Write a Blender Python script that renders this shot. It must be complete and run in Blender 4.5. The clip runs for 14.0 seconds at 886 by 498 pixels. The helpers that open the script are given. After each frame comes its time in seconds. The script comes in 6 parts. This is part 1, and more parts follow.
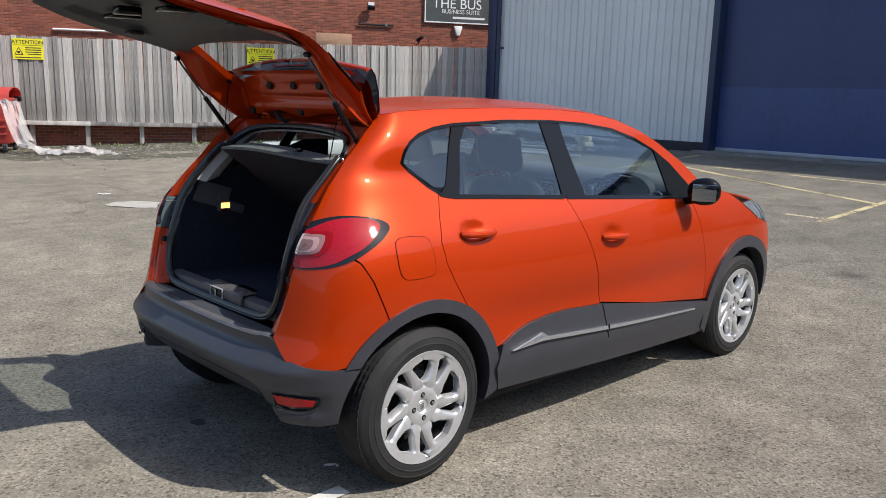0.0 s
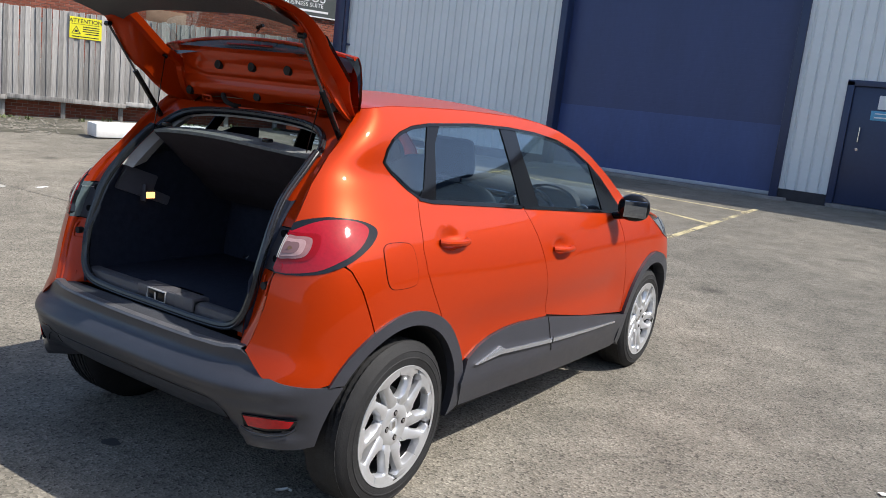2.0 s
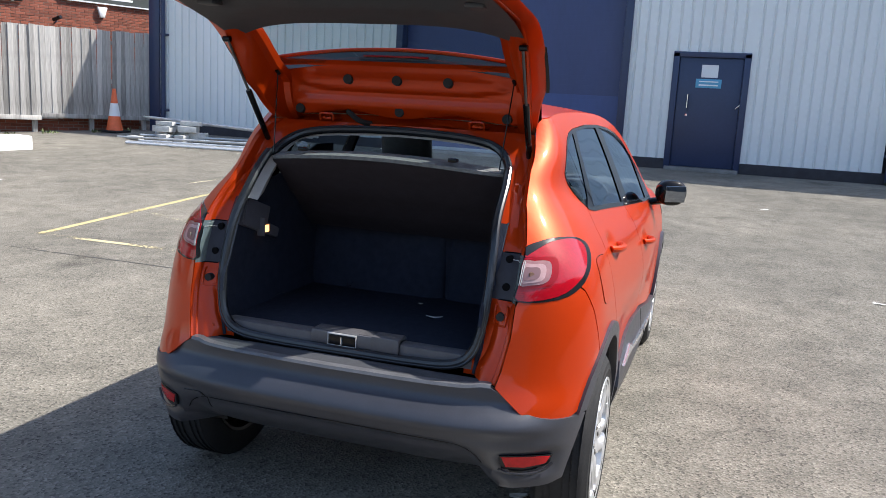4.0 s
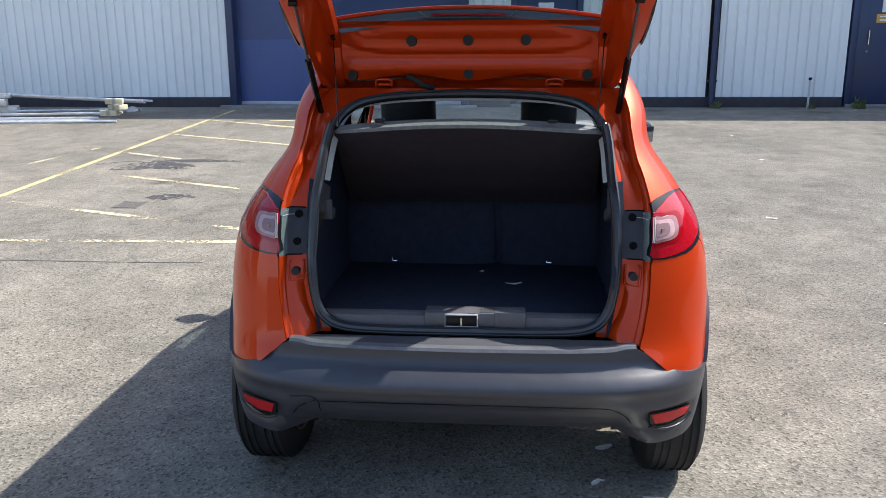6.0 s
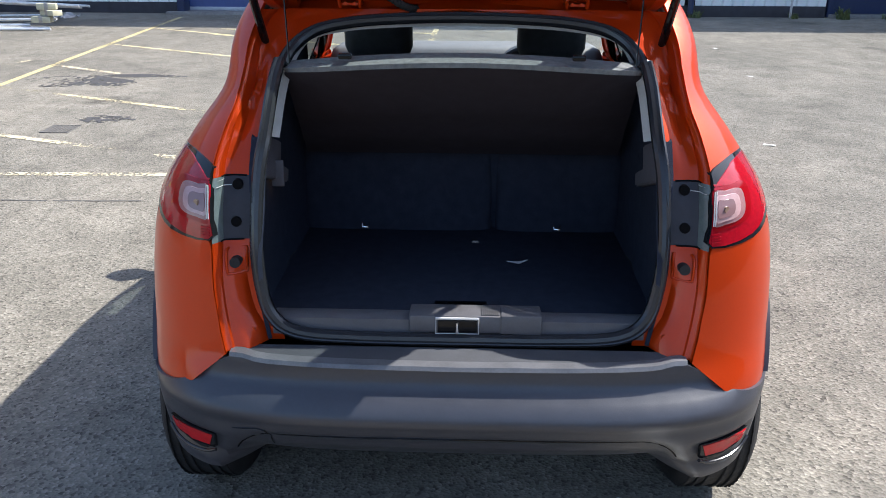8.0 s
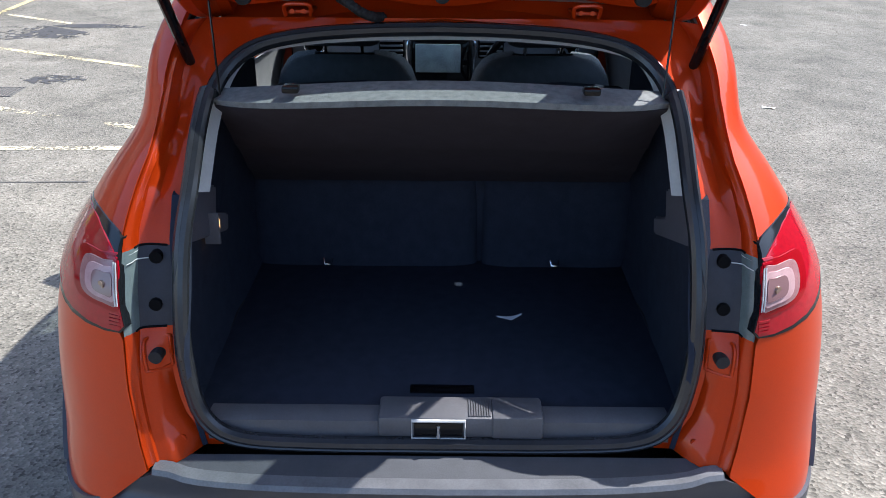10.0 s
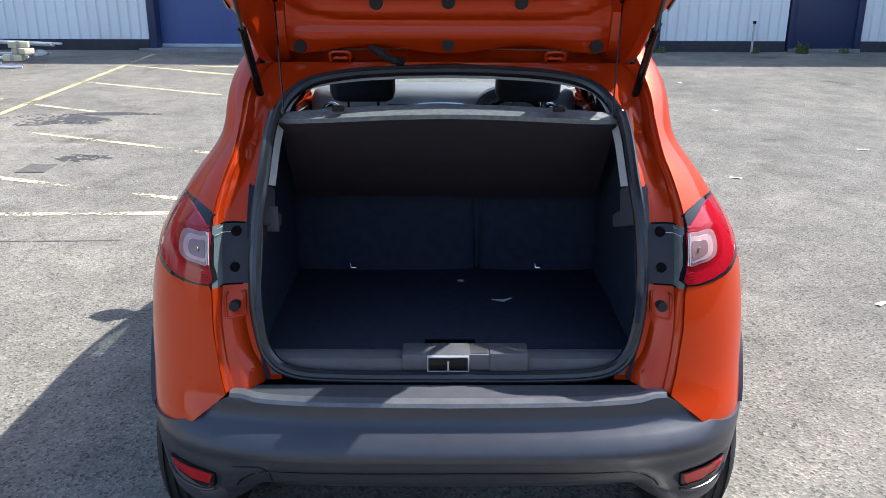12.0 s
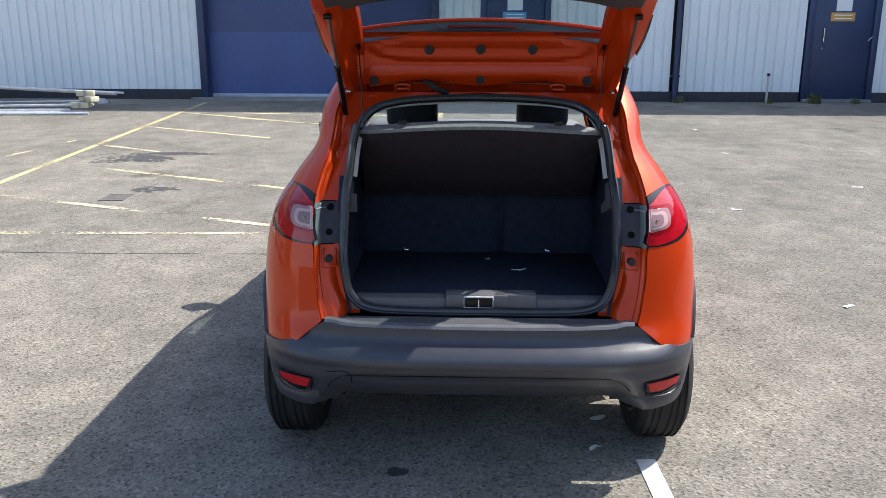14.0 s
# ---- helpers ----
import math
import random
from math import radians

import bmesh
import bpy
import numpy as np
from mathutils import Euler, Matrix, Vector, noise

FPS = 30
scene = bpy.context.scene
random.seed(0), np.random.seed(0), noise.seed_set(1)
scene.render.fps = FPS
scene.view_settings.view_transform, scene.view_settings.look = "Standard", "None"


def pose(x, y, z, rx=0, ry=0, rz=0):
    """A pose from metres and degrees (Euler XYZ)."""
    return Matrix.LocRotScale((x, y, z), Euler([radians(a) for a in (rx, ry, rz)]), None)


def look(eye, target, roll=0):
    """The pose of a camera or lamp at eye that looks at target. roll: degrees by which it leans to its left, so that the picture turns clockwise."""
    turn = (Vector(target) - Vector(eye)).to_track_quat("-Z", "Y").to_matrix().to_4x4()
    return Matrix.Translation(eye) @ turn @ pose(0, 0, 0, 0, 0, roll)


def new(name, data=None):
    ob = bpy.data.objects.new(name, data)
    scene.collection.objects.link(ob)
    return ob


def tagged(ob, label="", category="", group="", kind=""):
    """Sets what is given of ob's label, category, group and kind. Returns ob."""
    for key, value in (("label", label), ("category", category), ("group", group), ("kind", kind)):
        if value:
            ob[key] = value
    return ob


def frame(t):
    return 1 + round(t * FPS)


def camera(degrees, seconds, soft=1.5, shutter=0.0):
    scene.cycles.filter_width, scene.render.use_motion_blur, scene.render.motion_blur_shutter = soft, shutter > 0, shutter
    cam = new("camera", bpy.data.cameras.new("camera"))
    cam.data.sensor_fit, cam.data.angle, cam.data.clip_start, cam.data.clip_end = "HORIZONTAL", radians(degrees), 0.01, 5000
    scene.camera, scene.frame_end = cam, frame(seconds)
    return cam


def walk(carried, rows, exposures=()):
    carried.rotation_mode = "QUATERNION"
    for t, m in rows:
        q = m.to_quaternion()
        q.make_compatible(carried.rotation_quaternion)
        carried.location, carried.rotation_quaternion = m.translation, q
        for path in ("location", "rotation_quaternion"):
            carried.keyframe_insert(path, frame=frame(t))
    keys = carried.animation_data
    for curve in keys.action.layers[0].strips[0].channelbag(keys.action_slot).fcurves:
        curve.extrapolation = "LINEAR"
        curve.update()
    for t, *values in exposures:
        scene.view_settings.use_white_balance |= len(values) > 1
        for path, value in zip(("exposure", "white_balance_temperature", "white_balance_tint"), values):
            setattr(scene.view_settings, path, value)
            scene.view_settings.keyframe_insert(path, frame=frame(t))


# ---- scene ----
cam = camera(57.8, 14.0, 0.75)
PATH = [
    (0, (-2.05, -3.073, 1.555), (-0.694, -1.652, 1.18), 1.6),
    (0.5, (-2.075, -3.048, 1.546), (-0.716, -1.629, 1.17), 2.5),
    (1, (-2.152, -2.969, 1.541), (-0.715, -1.629, 1.168), 3.6),
    (1.5, (-2.211, -2.76, 1.504), (-0.647, -1.564, 1.152), 4.8),
    (2, (-2.321, -2.452, 1.51), (-0.666, -1.384, 1.165), 6.5),
    (2.5, (-2.472, -2.135, 1.481), (-0.73, -1.207, 1.154), 7.0),
    (3, (-2.625, -1.828, 1.521), (-0.817, -1.04, 1.183), 5.7),
    (3.5, (-2.726, -1.468, 1.487), (-0.884, -0.773, 1.141), 4.5),
    (4, (-2.826, -1.118, 1.499), (-0.954, -0.506, 1.15), 3.2),
    (6.5, (-2.889, -0.038, 1.526), (-0.957, 0.05, 1.019), -0.5),
    (7, (-2.768, -0.008, 1.512), (-0.849, 0.063, 0.952), -1.2),
    (7.5, (-2.502, -0.015, 1.532), (-0.611, 0.072, 0.886), -1.5),
    (8, (-2.221, -0.02, 1.547), (-0.341, 0.039, 0.866), 0.3),
    (10.5, (-1.717, 0.0, 1.689), (0.097, 0.001, 0.848), 0.3),
    (11, (-1.795, 0.03, 1.673), (0.026, 0.013, 0.847), 0.7),
    (11.5, (-2.003, 0.036, 1.634), (-0.136, 0.025, 0.916), 0.2),
    (12, (-2.306, 0.024, 1.606), (-0.401, 0.014, 0.998), 0.2),
    (12.5, (-2.676, 0.024, 1.582), (-0.741, 0.054, 1.075), 0.3),
    (13, (-2.995, 0.068, 1.583), (-1.054, 0.129, 1.104), 0.1),
    (13.5, (-3.127, 0.061, 1.578), (-1.194, 0.136, 1.069), 0.1),
    (14, (-3.185, 0.043, 1.587), (-1.246, 0.103, 1.101), 0.2),
]
walk(cam, [(t, look(eye, target, roll)) for t, eye, target, roll in PATH], exposures=[(0.0, 0.55, 6500, 10), (1.5, 0.68, 6450, 10), (3.0, 0.97, 6350, 10), (4.0, 1.15, 6300, 10), (6.5, 1.38, 6300, 10), (8.2, 1.46, 6150, 10), (10.5, 1.58, 5900, 10), (11.5, 1.58, 5900, 10), (12.5, 1.44, 6150, 10), (14.0, 1.37, 6300, 10)])

# ---- world and sun ----
SUN = Vector((0.36, -0.80, 1.06)).normalized()
world = bpy.data.worlds.new("sky")
scene.world = world
world.use_nodes = True
sky = world.node_tree.nodes.new("ShaderNodeTexSky")
sky.sky_type, sky.sun_disc = "NISHITA", False
sky.sun_elevation, sky.sun_rotation = math.asin(SUN.z), math.atan2(SUN.x, SUN.y)
sky.dust_density = 1.5
back = world.node_tree.nodes["Background"]
back.inputs["Strength"].default_value = 0.125
world.node_tree.links.new(sky.outputs["Color"], back.inputs["Color"])
lamp = bpy.data.lights.new("sun", "SUN")
lamp.energy, lamp.angle, lamp.color = 3.85, radians(0.5), (1.0, 0.945, 0.86)
sun = new("sun", lamp)
sun.matrix_world = look(SUN * 30, (0, 0, 0))


# ---- materials ----
def material(name, color, rough=0.6, metal=0.0, coat=0.0, spec=0.5, vary=0.0, scale=8.0, bump=0.0, bump_scale=60.0, rand=0.0,
             fine=0.0, transmission=0.0, emit=0.0, stretch=(1, 1, 1), island=False, rough_vary=0.0):
    m = bpy.data.materials.new(name)
    m.use_nodes = True
    n, l = m.node_tree.nodes, m.node_tree.links
    p = n["Principled BSDF"]
    p.inputs["Base Color"].default_value = (*color, 1)
    p.inputs["Roughness"].default_value = rough
    p.inputs["Metallic"].default_value = metal
    p.inputs["Coat Weight"].default_value = coat
    p.inputs["Coat Roughness"].default_value = 0.05
    p.inputs["Specular IOR Level"].default_value = spec
    p.inputs["Transmission Weight"].default_value = transmission
    if emit:
        p.inputs["Emission Color"].default_value = (*color, 1)
        p.inputs["Emission Strength"].default_value = emit
    geo = n.new("ShaderNodeTexCoord")
    mp = n.new("ShaderNodeMapping")
    mp.inputs["Scale"].default_value = stretch
    l.new(geo.outputs["Object"], mp.inputs["Vector"])
    if vary:
        a, b = n.new("ShaderNodeTexNoise"), n.new("ShaderNodeTexNoise")
        a.inputs["Scale"].default_value, b.inputs["Scale"].default_value = scale, scale * 9
        a.inputs["Detail"].default_value = 5
        for t in (a, b):
            l.new(mp.outputs["Vector"], t.inputs["Vector"])
        add = n.new("ShaderNodeMath")
        add.operation = "ADD"
        l.new(a.outputs["Fac"], add.inputs[0])
        half = n.new("ShaderNodeMath")
        half.operation = "MULTIPLY_ADD"
        half.inputs[1].default_value, half.inputs[2].default_value = 0.6 if not fine else fine, -0.3 if not fine else -fine / 2
        l.new(b.outputs["Fac"], half.inputs[0])
        l.new(half.outputs[0], add.inputs[1])
        value = add
        if rand:
            info = n.new("ShaderNodeObjectInfo") if not island else n.new("ShaderNodeNewGeometry")
            r = n.new("ShaderNodeMath")
            r.operation = "MULTIPLY_ADD"
            r.inputs[1].default_value, r.inputs[2].default_value = rand, -rand / 2
            l.new(info.outputs["Random" if not island else "Random Per Island"], r.inputs[0])
            more = n.new("ShaderNodeMath")
            more.operation = "ADD"
            l.new(add.outputs[0], more.inputs[0])
            l.new(r.outputs[0], more.inputs[1])
            value = more
        mix = n.new("ShaderNodeMapRange")
        mix.inputs["From Min"].default_value, mix.inputs["From Max"].default_value = 0.2, 0.8
        mix.inputs["To Min"].default_value, mix.inputs["To Max"].default_value = 1 - vary, 1 + vary
        l.new(value.outputs[0], mix.inputs["Value"])
        mul = n.new("ShaderNodeMix")
        mul.data_type, mul.blend_type = "RGBA", "MULTIPLY"
        mul.inputs["Factor"].default_value = 1
        mul.inputs["A"].default_value = (*color, 1)
        l.new(mix.outputs["Result"], mul.inputs["B"])
        l.new(mul.outputs["Result"], p.inputs["Base Color"])
    if rough_vary:
        rn = n.new("ShaderNodeTexNoise")
        rn.inputs["Scale"].default_value, rn.inputs["Detail"].default_value = scale * 2, 6
        l.new(mp.outputs["Vector"], rn.inputs["Vector"])
        rr = n.new("ShaderNodeMapRange")
        rr.inputs["To Min"].default_value, rr.inputs["To Max"].default_value = rough - rough_vary, rough + rough_vary
        l.new(rn.outputs["Fac"], rr.inputs["Value"])
        l.new(rr.outputs["Result"], p.inputs["Roughness"])
    if bump:
        t = n.new("ShaderNodeTexNoise")
        t.inputs["Scale"].default_value, t.inputs["Detail"].default_value = bump_scale, 4
        l.new(mp.outputs["Vector"], t.inputs["Vector"])
        b = n.new("ShaderNodeBump")
        b.inputs["Strength"].default_value, b.inputs["Distance"].default_value = bump, 0.01
        l.new(t.outputs["Fac"], b.inputs["Height"])
        l.new(b.outputs["Normal"], p.inputs["Normal"])
    return m


def clear_glass(name, tint, gloss=0.02):
    """A pane: light passes straight on, tinted; the mirror part follows the angle."""
    m = bpy.data.materials.new(name)
    m.use_nodes = True
    n, l = m.node_tree.nodes, m.node_tree.links
    n.remove(n["Principled BSDF"])
    clear, shine, mix, face, power, level = (n.new("ShaderNode" + k) for k in ("BsdfTransparent", "BsdfGlossy", "MixShader", "LayerWeight", "Math", "Math"))
    clear.inputs["Color"].default_value = (*tint, 1)
    shine.inputs["Roughness"].default_value = gloss
    shine.inputs["Color"].default_value = (0.72, 0.86, 1.0, 1)
    power.operation, power.inputs[1].default_value = "POWER", 4.0
    level.operation, level.inputs[1].default_value, level.inputs[2].default_value = "MULTIPLY_ADD", 0.84, 0.095
    l.new(face.outputs["Facing"], power.inputs[0])
    l.new(power.outputs[0], level.inputs[0])
    l.new(level.outputs[0], mix.inputs[0])
    l.new(clear.outputs[0], mix.inputs[1])
    l.new(shine.outputs[0], mix.inputs[2])
    l.new(mix.outputs[0], n["Material Output"].inputs["Surface"])
    return m


def worn_paint(name, color, cover, scale=7.0):
    """Road paint that has flaked away in places."""
    m = material(name, color, 0.75, vary=0.2, scale=9)
    n, l = m.node_tree.nodes, m.node_tree.links
    t, u = n.new("ShaderNodeTexNoise"), n.new("ShaderNodeTexNoise")
    t.inputs["Scale"].default_value, t.inputs["Detail"].default_value = 1.3, 2
    u.inputs["Scale"].default_value, u.inputs["Detail"].default_value = scale * 5, 6
    geo = n.new("ShaderNodeNewGeometry")
    for k in (t, u):
        l.new(geo.outputs["Position"], k.inputs["Vector"])
    add = n.new("ShaderNodeMath")
    add.operation = "ADD"
    l.new(t.outputs["Fac"], add.inputs[0])
    l.new(u.outputs["Fac"], add.inputs[1])
    r = n.new("ShaderNodeMapRange")
    r.inputs["From Min"].default_value, r.inputs["From Max"].default_value = 1.12 - cover * 0.4, 1.22 - cover * 0.4
    l.new(add.outputs[0], r.inputs["Value"])
    clear, mix = n.new("ShaderNodeBsdfTransparent"), n.new("ShaderNodeMixShader")
    l.new(r.outputs["Result"], mix.inputs[0])
    l.new(clear.outputs[0], mix.inputs[1])
    l.new(n["Principled BSDF"].outputs[0], mix.inputs[2])
    l.new(mix.outputs[0], n["Material Output"].inputs["Surface"])
    return m


def asphalt():
    """Worn grey tarmac with pale chippings, broad stains and fine cracks."""
    m = bpy.data.materials.new("asphalt")
    m.use_nodes = True
    n, l = m.node_tree.nodes, m.node_tree.links
    p = n["Principled BSDF"]
    p.inputs["Roughness"].default_value = 0.9
    p.inputs["Specular IOR Level"].default_value = 0.25
    p.inputs["Diffuse Roughness"].default_value = 0.5
    geo = n.new("ShaderNodeNewGeometry")

    def noise_at(scale, detail=4, rough=0.5):
        t = n.new("ShaderNodeTexNoise")
        t.inputs["Scale"].default_value, t.inputs["Detail"].default_value, t.inputs["Roughness"].default_value = scale, detail, rough
        l.new(geo.outputs["Position"], t.inputs["Vector"])
        return t.outputs["Fac"]

    def ramp(value, *stops):
        r = n.new("ShaderNodeValToRGB")
        el = r.color_ramp.elements
        while len(el) < len(stops):
            el.new(0.5)
        for e, (pos, c) in zip(el, stops):
            e.position, e.color = pos, (c, c, c, 1) if isinstance(c, float) else (*c, 1)
        l.new(value, r.inputs["Fac"])
        return r.outputs["Color"]

    def mul(a, b):
        k = n.new("ShaderNodeMix")
        k.data_type, k.blend_type = "RGBA", "MULTIPLY"
        k.inputs["Factor"].default_value = 1
        l.new(a, k.inputs["A"])
        l.new(b, k.inputs["B"])
        return k.outputs["Result"]

    base = ramp(noise_at(0.35, 5, 0.6), (0.3, (0.152, 0.140, 0.117)), (0.52, (0.198, 0.181, 0.150)), (0.75, (0.254, 0.230, 0.188)))
    mid = ramp(noise_at(3.0, 6, 0.65), (0.3, 0.72), (0.7, 1.17))
    v = n.new("ShaderNodeTexVoronoi")
    v.inputs["Scale"].default_value = 88
    l.new(geo.outputs["Position"], v.inputs["Vector"])
    sep = n.new("ShaderNodeSeparateColor")
    l.new(v.outputs["Color"], sep.inputs[0])
    chips = ramp(sep.outputs[0], (0.0, 0.44), (0.18, 0.83), (0.5, 1.0), (0.82, 1.13), (1.0, 1.45))
    crack = n.new("ShaderNodeTexVoronoi")
    crack.feature = "DISTANCE_TO_EDGE"
    crack.inputs["Scale"].default_value = 0.28
    warp = n.new("ShaderNodeMix")
    warp.data_type, warp.blend_type = "RGBA", "LINEAR_LIGHT"
    warp.inputs["Factor"].default_value = 0.35
    wn = n.new("ShaderNodeTexNoise")
    wn.inputs["Scale"].default_value = 1.2
    l.new(geo.outputs["Position"], wn.inputs["Vector"])
    l.new(geo.outputs["Position"], warp.inputs["A"])
    l.new(wn.outputs["Color"], warp.inputs["B"])
    l.new(warp.outputs["Result"], crack.inputs["Vector"])
    lines = ramp(crack.outputs["Distance"], (0.0, 0.82), (0.004, 1.0))
    oil = ramp(noise_at(0.9, 3, 0.5), (0.24, 0.55), (0.34, 1.0))
    l.new(mul(mul(mul(mul(base, mid), chips), lines), oil), p.inputs["Base Color"])
    b = n.new("ShaderNodeBump")
    b.inputs["Strength"].default_value, b.inputs["Distance"].default_value = 0.7, 0.006
    l.new(v.outputs["Distance"], b.inputs["Height"])
    l.new(b.outputs["Normal"], p.inputs["Normal"])
    return m


TARMAC = asphalt()
ORANGE = material("orange_car_paint", (0.455, 0.035, 0.0012), 0.42, metal=0.35, coat=0.5, spec=0.10, vary=0.05, scale=300, rough_vary=0.03)
BLACK = material("black_textured_plastic", (0.034, 0.036, 0.046), 0.38, spec=0.6, vary=0.12, scale=14, bump=0.05, bump_scale=500, rough_vary=0.06)
GLOSS_BLACK = material("black_gloss_trim", (0.005, 0.005, 0.006), 0.06, spec=0.25)
RUBBER = material("tyre_rubber", (0.021, 0.021, 0.022), 0.70, spec=0.25, vary=0.3, scale=12, bump=0.15, bump_scale=200)
SEAL = material("rubber_seal", (0.021, 0.022, 0.026), 0.22, vary=0.15, scale=20)
ALLOY = material("silver_alloy", (0.62, 0.63, 0.65), 0.34, metal=0.65, vary=0.06, scale=30, rough_vary=0.06)
STEEL = material("dull_steel", (0.30, 0.29, 0.28), 0.45, metal=0.8, vary=0.25, scale=40)
UNDER_GLOSS = material("dark_gloss_underside", (0.06, 0.065, 0.07), 0.12, spec=0.6)
DARK_STEEL = material("dark_steel_rod", (0.10, 0.10, 0.105), 0.35, metal=0.8)
STRIP = material("bright_satin_strip", (0.62, 0.64, 0.69), 0.20, metal=0.85)
CHROME = material("satin_chrome", (0.70, 0.71, 0.73), 0.16, metal=1.0)
CARPET = material("dark_boot_carpet", (0.028, 0.033, 0.050), 0.95, spec=0.1, vary=0.2, scale=30, bump=0.4, bump_scale=700)
TRIM = material("dark_grey_boot_trim", (0.048, 0.050, 0.058), 0.6, vary=0.15, scale=20, bump=0.15, bump_scale=500)
PALE_TRIM = material("grey_pillar_trim", (0.50, 0.49, 0.48), 0.7, vary=0.1, scale=20)
SHELF = material("grey_felt_shelf", (0.16, 0.165, 0.165), 0.95, spec=0.1, vary=0.3, scale=60, bump=0.3, bump_scale=600)
CLOTH = material("dark_seat_cloth", (0.048, 0.053, 0.063), 0.42, spec=0.5, vary=0.25, scale=40, bump=0.3, bump_scale=500)
RED_LENS = material("red_lamp_lens", (0.31, 0.0016, 0.009), 0.04, spec=0.4, coat=0.25, vary=0.18, scale=90, bump=0.04, bump_scale=70)
CLEAR_LENS = material("clear_lamp_lens", (0.28, 0.14, 0.14), 0.10, coat=0.3, vary=0.2, scale=40, bump=0.12, bump_scale=60)
LENS_FRAME = material("pale_lens_frame", (0.43, 0.27, 0.27), 0.15, coat=0.15, vary=0.15, scale=60)
AMBER = material("amber_grey_bulb", (0.22, 0.13, 0.09), 0.15, coat=0.5)
BULB = material("pinkish_lamp_bulb", (0.20, 0.11, 0.11), 0.2, coat=0.4)
DEEP_RED = material("deep_red_lens", (0.25, 0.0015, 0.005), 0.08, spec=0.35)
SMOKED_LENS = material("smoked_lamp_lens", (0.010, 0.011, 0.013), 0.08, spec=0.4)
HEADLAMP = material("grey_headlamp_lens", (0.20, 0.22, 0.24), 0.08, metal=0.3, coat=0.6, vary=0.4, scale=30)
REFLECTOR = material("red_reflector", (0.46, 0.002, 0.006), 0.12, coat=0.1, vary=0.25, scale=60, bump=0.15, bump_scale=350)
GLASS = clear_glass("tinted_window_glass", (0.50, 0.58, 0.60))
SCREEN_GLASS = clear_glass("windscreen_glass", (0.88, 0.93, 0.91))
GATE_GLASS = clear_glass("rear_window_glass", (0.62, 0.70, 0.69))
MIRROR = material("mirror_silver", (0.30, 0.33, 0.38), 0.02, metal=1.0)
UNDERSHELF = material("brown_black_shelf_board", (0.030, 0.026, 0.034), 0.85, spec=0.2, vary=0.2, scale=25)
LATCH = material("grey_threshold_plastic", (0.090, 0.088, 0.096), 0.42, vary=0.15, scale=25, bump=0.15, bump_scale=500)
DARK_HOLE = material("dark_hole", (0.004, 0.004, 0.005), 0.8, spec=0.1)
PLATE = material("violet_black_plate", (0.030, 0.027, 0.033), 0.5, spec=0.35, vary=0.2, scale=40)
LAMP_SIDE = material("grey_green_lamp_side", (0.125, 0.15, 0.15), 0.15, spec=0.5, vary=0.2, scale=40)
# black plastic with the sun's sheen put into a lighter grey
STEP = material("sunlit_grey_black_step", (0.105, 0.106, 0.114), 0.32, vary=0.25, scale=25, bump=0.1, bump_scale=400, rough_vary=0.08)
SUPPORT = material("violet_grey_support", (0.10, 0.096, 0.112), 0.6, vary=0.12, scale=20, bump=0.15, bump_scale=500)
DOOR_CARD = material("mid_grey_door_trim", (0.15, 0.15, 0.155), 0.6, vary=0.12, scale=12)


# ---- mesh helpers ----
def finish(name, bm, mat, parent=None, label="", smooth=False, sharp=32):
    me = bpy.data.meshes.new(name)
    bm.normal_update()
    bm.to_mesh(me)
    bm.free()
    me.materials.append(mat)
    if smooth:
        me.polygons.foreach_set("use_smooth", [True] * len(me.polygons))
        me.set_sharp_from_angle(angle=radians(sharp))
    ob = new(name, me)
    if parent:
        ob.parent = parent
    return tagged(ob, label)


def part(name, bm, mat, parent, label="", smooth=True, sharp=32):
    return finish(name, bm, mat, parent, label, smooth, sharp)


def thing(name, m, label, category, group=""):
    ob = new(name)
    ob.empty_display_size = 0.2
    ob.matrix_world = m
    return tagged(ob, label, category, group)


def box(bm, x0, x1, y0, y1, z0, z1, bevel=0.0, m=None):
    g = bmesh.ops.create_cube(bm, size=1)["verts"]
    for v in g:
        v.co = Vector((x0 + (v.co.x + 0.5) * (x1 - x0), y0 + (v.co.y + 0.5) * (y1 - y0), z0 + (v.co.z + 0.5) * (z1 - z0)))
    if bevel:
        edges = list({e for v in g for e in v.link_edges})
        out = bmesh.ops.bevel(bm, geom=edges, offset=bevel, segments=2, affect="EDGES", profile=0.5)
        g = list({v for f in out["faces"] for v in f.verts} | {v for v in g if v.is_valid})
    if m:
        bmesh.ops.transform(bm, matrix=m, verts=g)
    return bm


def boxed(*a, bevel=0.0, m=None):
    return box(bmesh.new(), *a, bevel=bevel, m=m)


def cylinder(bm, a, b, r, r2=None, n=12):
    a, b = Vector(a), Vector(b)
    turn = (b - a).to_track_quat("Z", "Y").to_matrix().to_4x4()
    m = Matrix.Translation((a + b) / 2) @ turn
    bmesh.ops.create_cone(bm, cap_ends=True, segments=n, radius1=r, radius2=r if r2 is None else r2, depth=(b - a).length, matrix=m)
    return bm


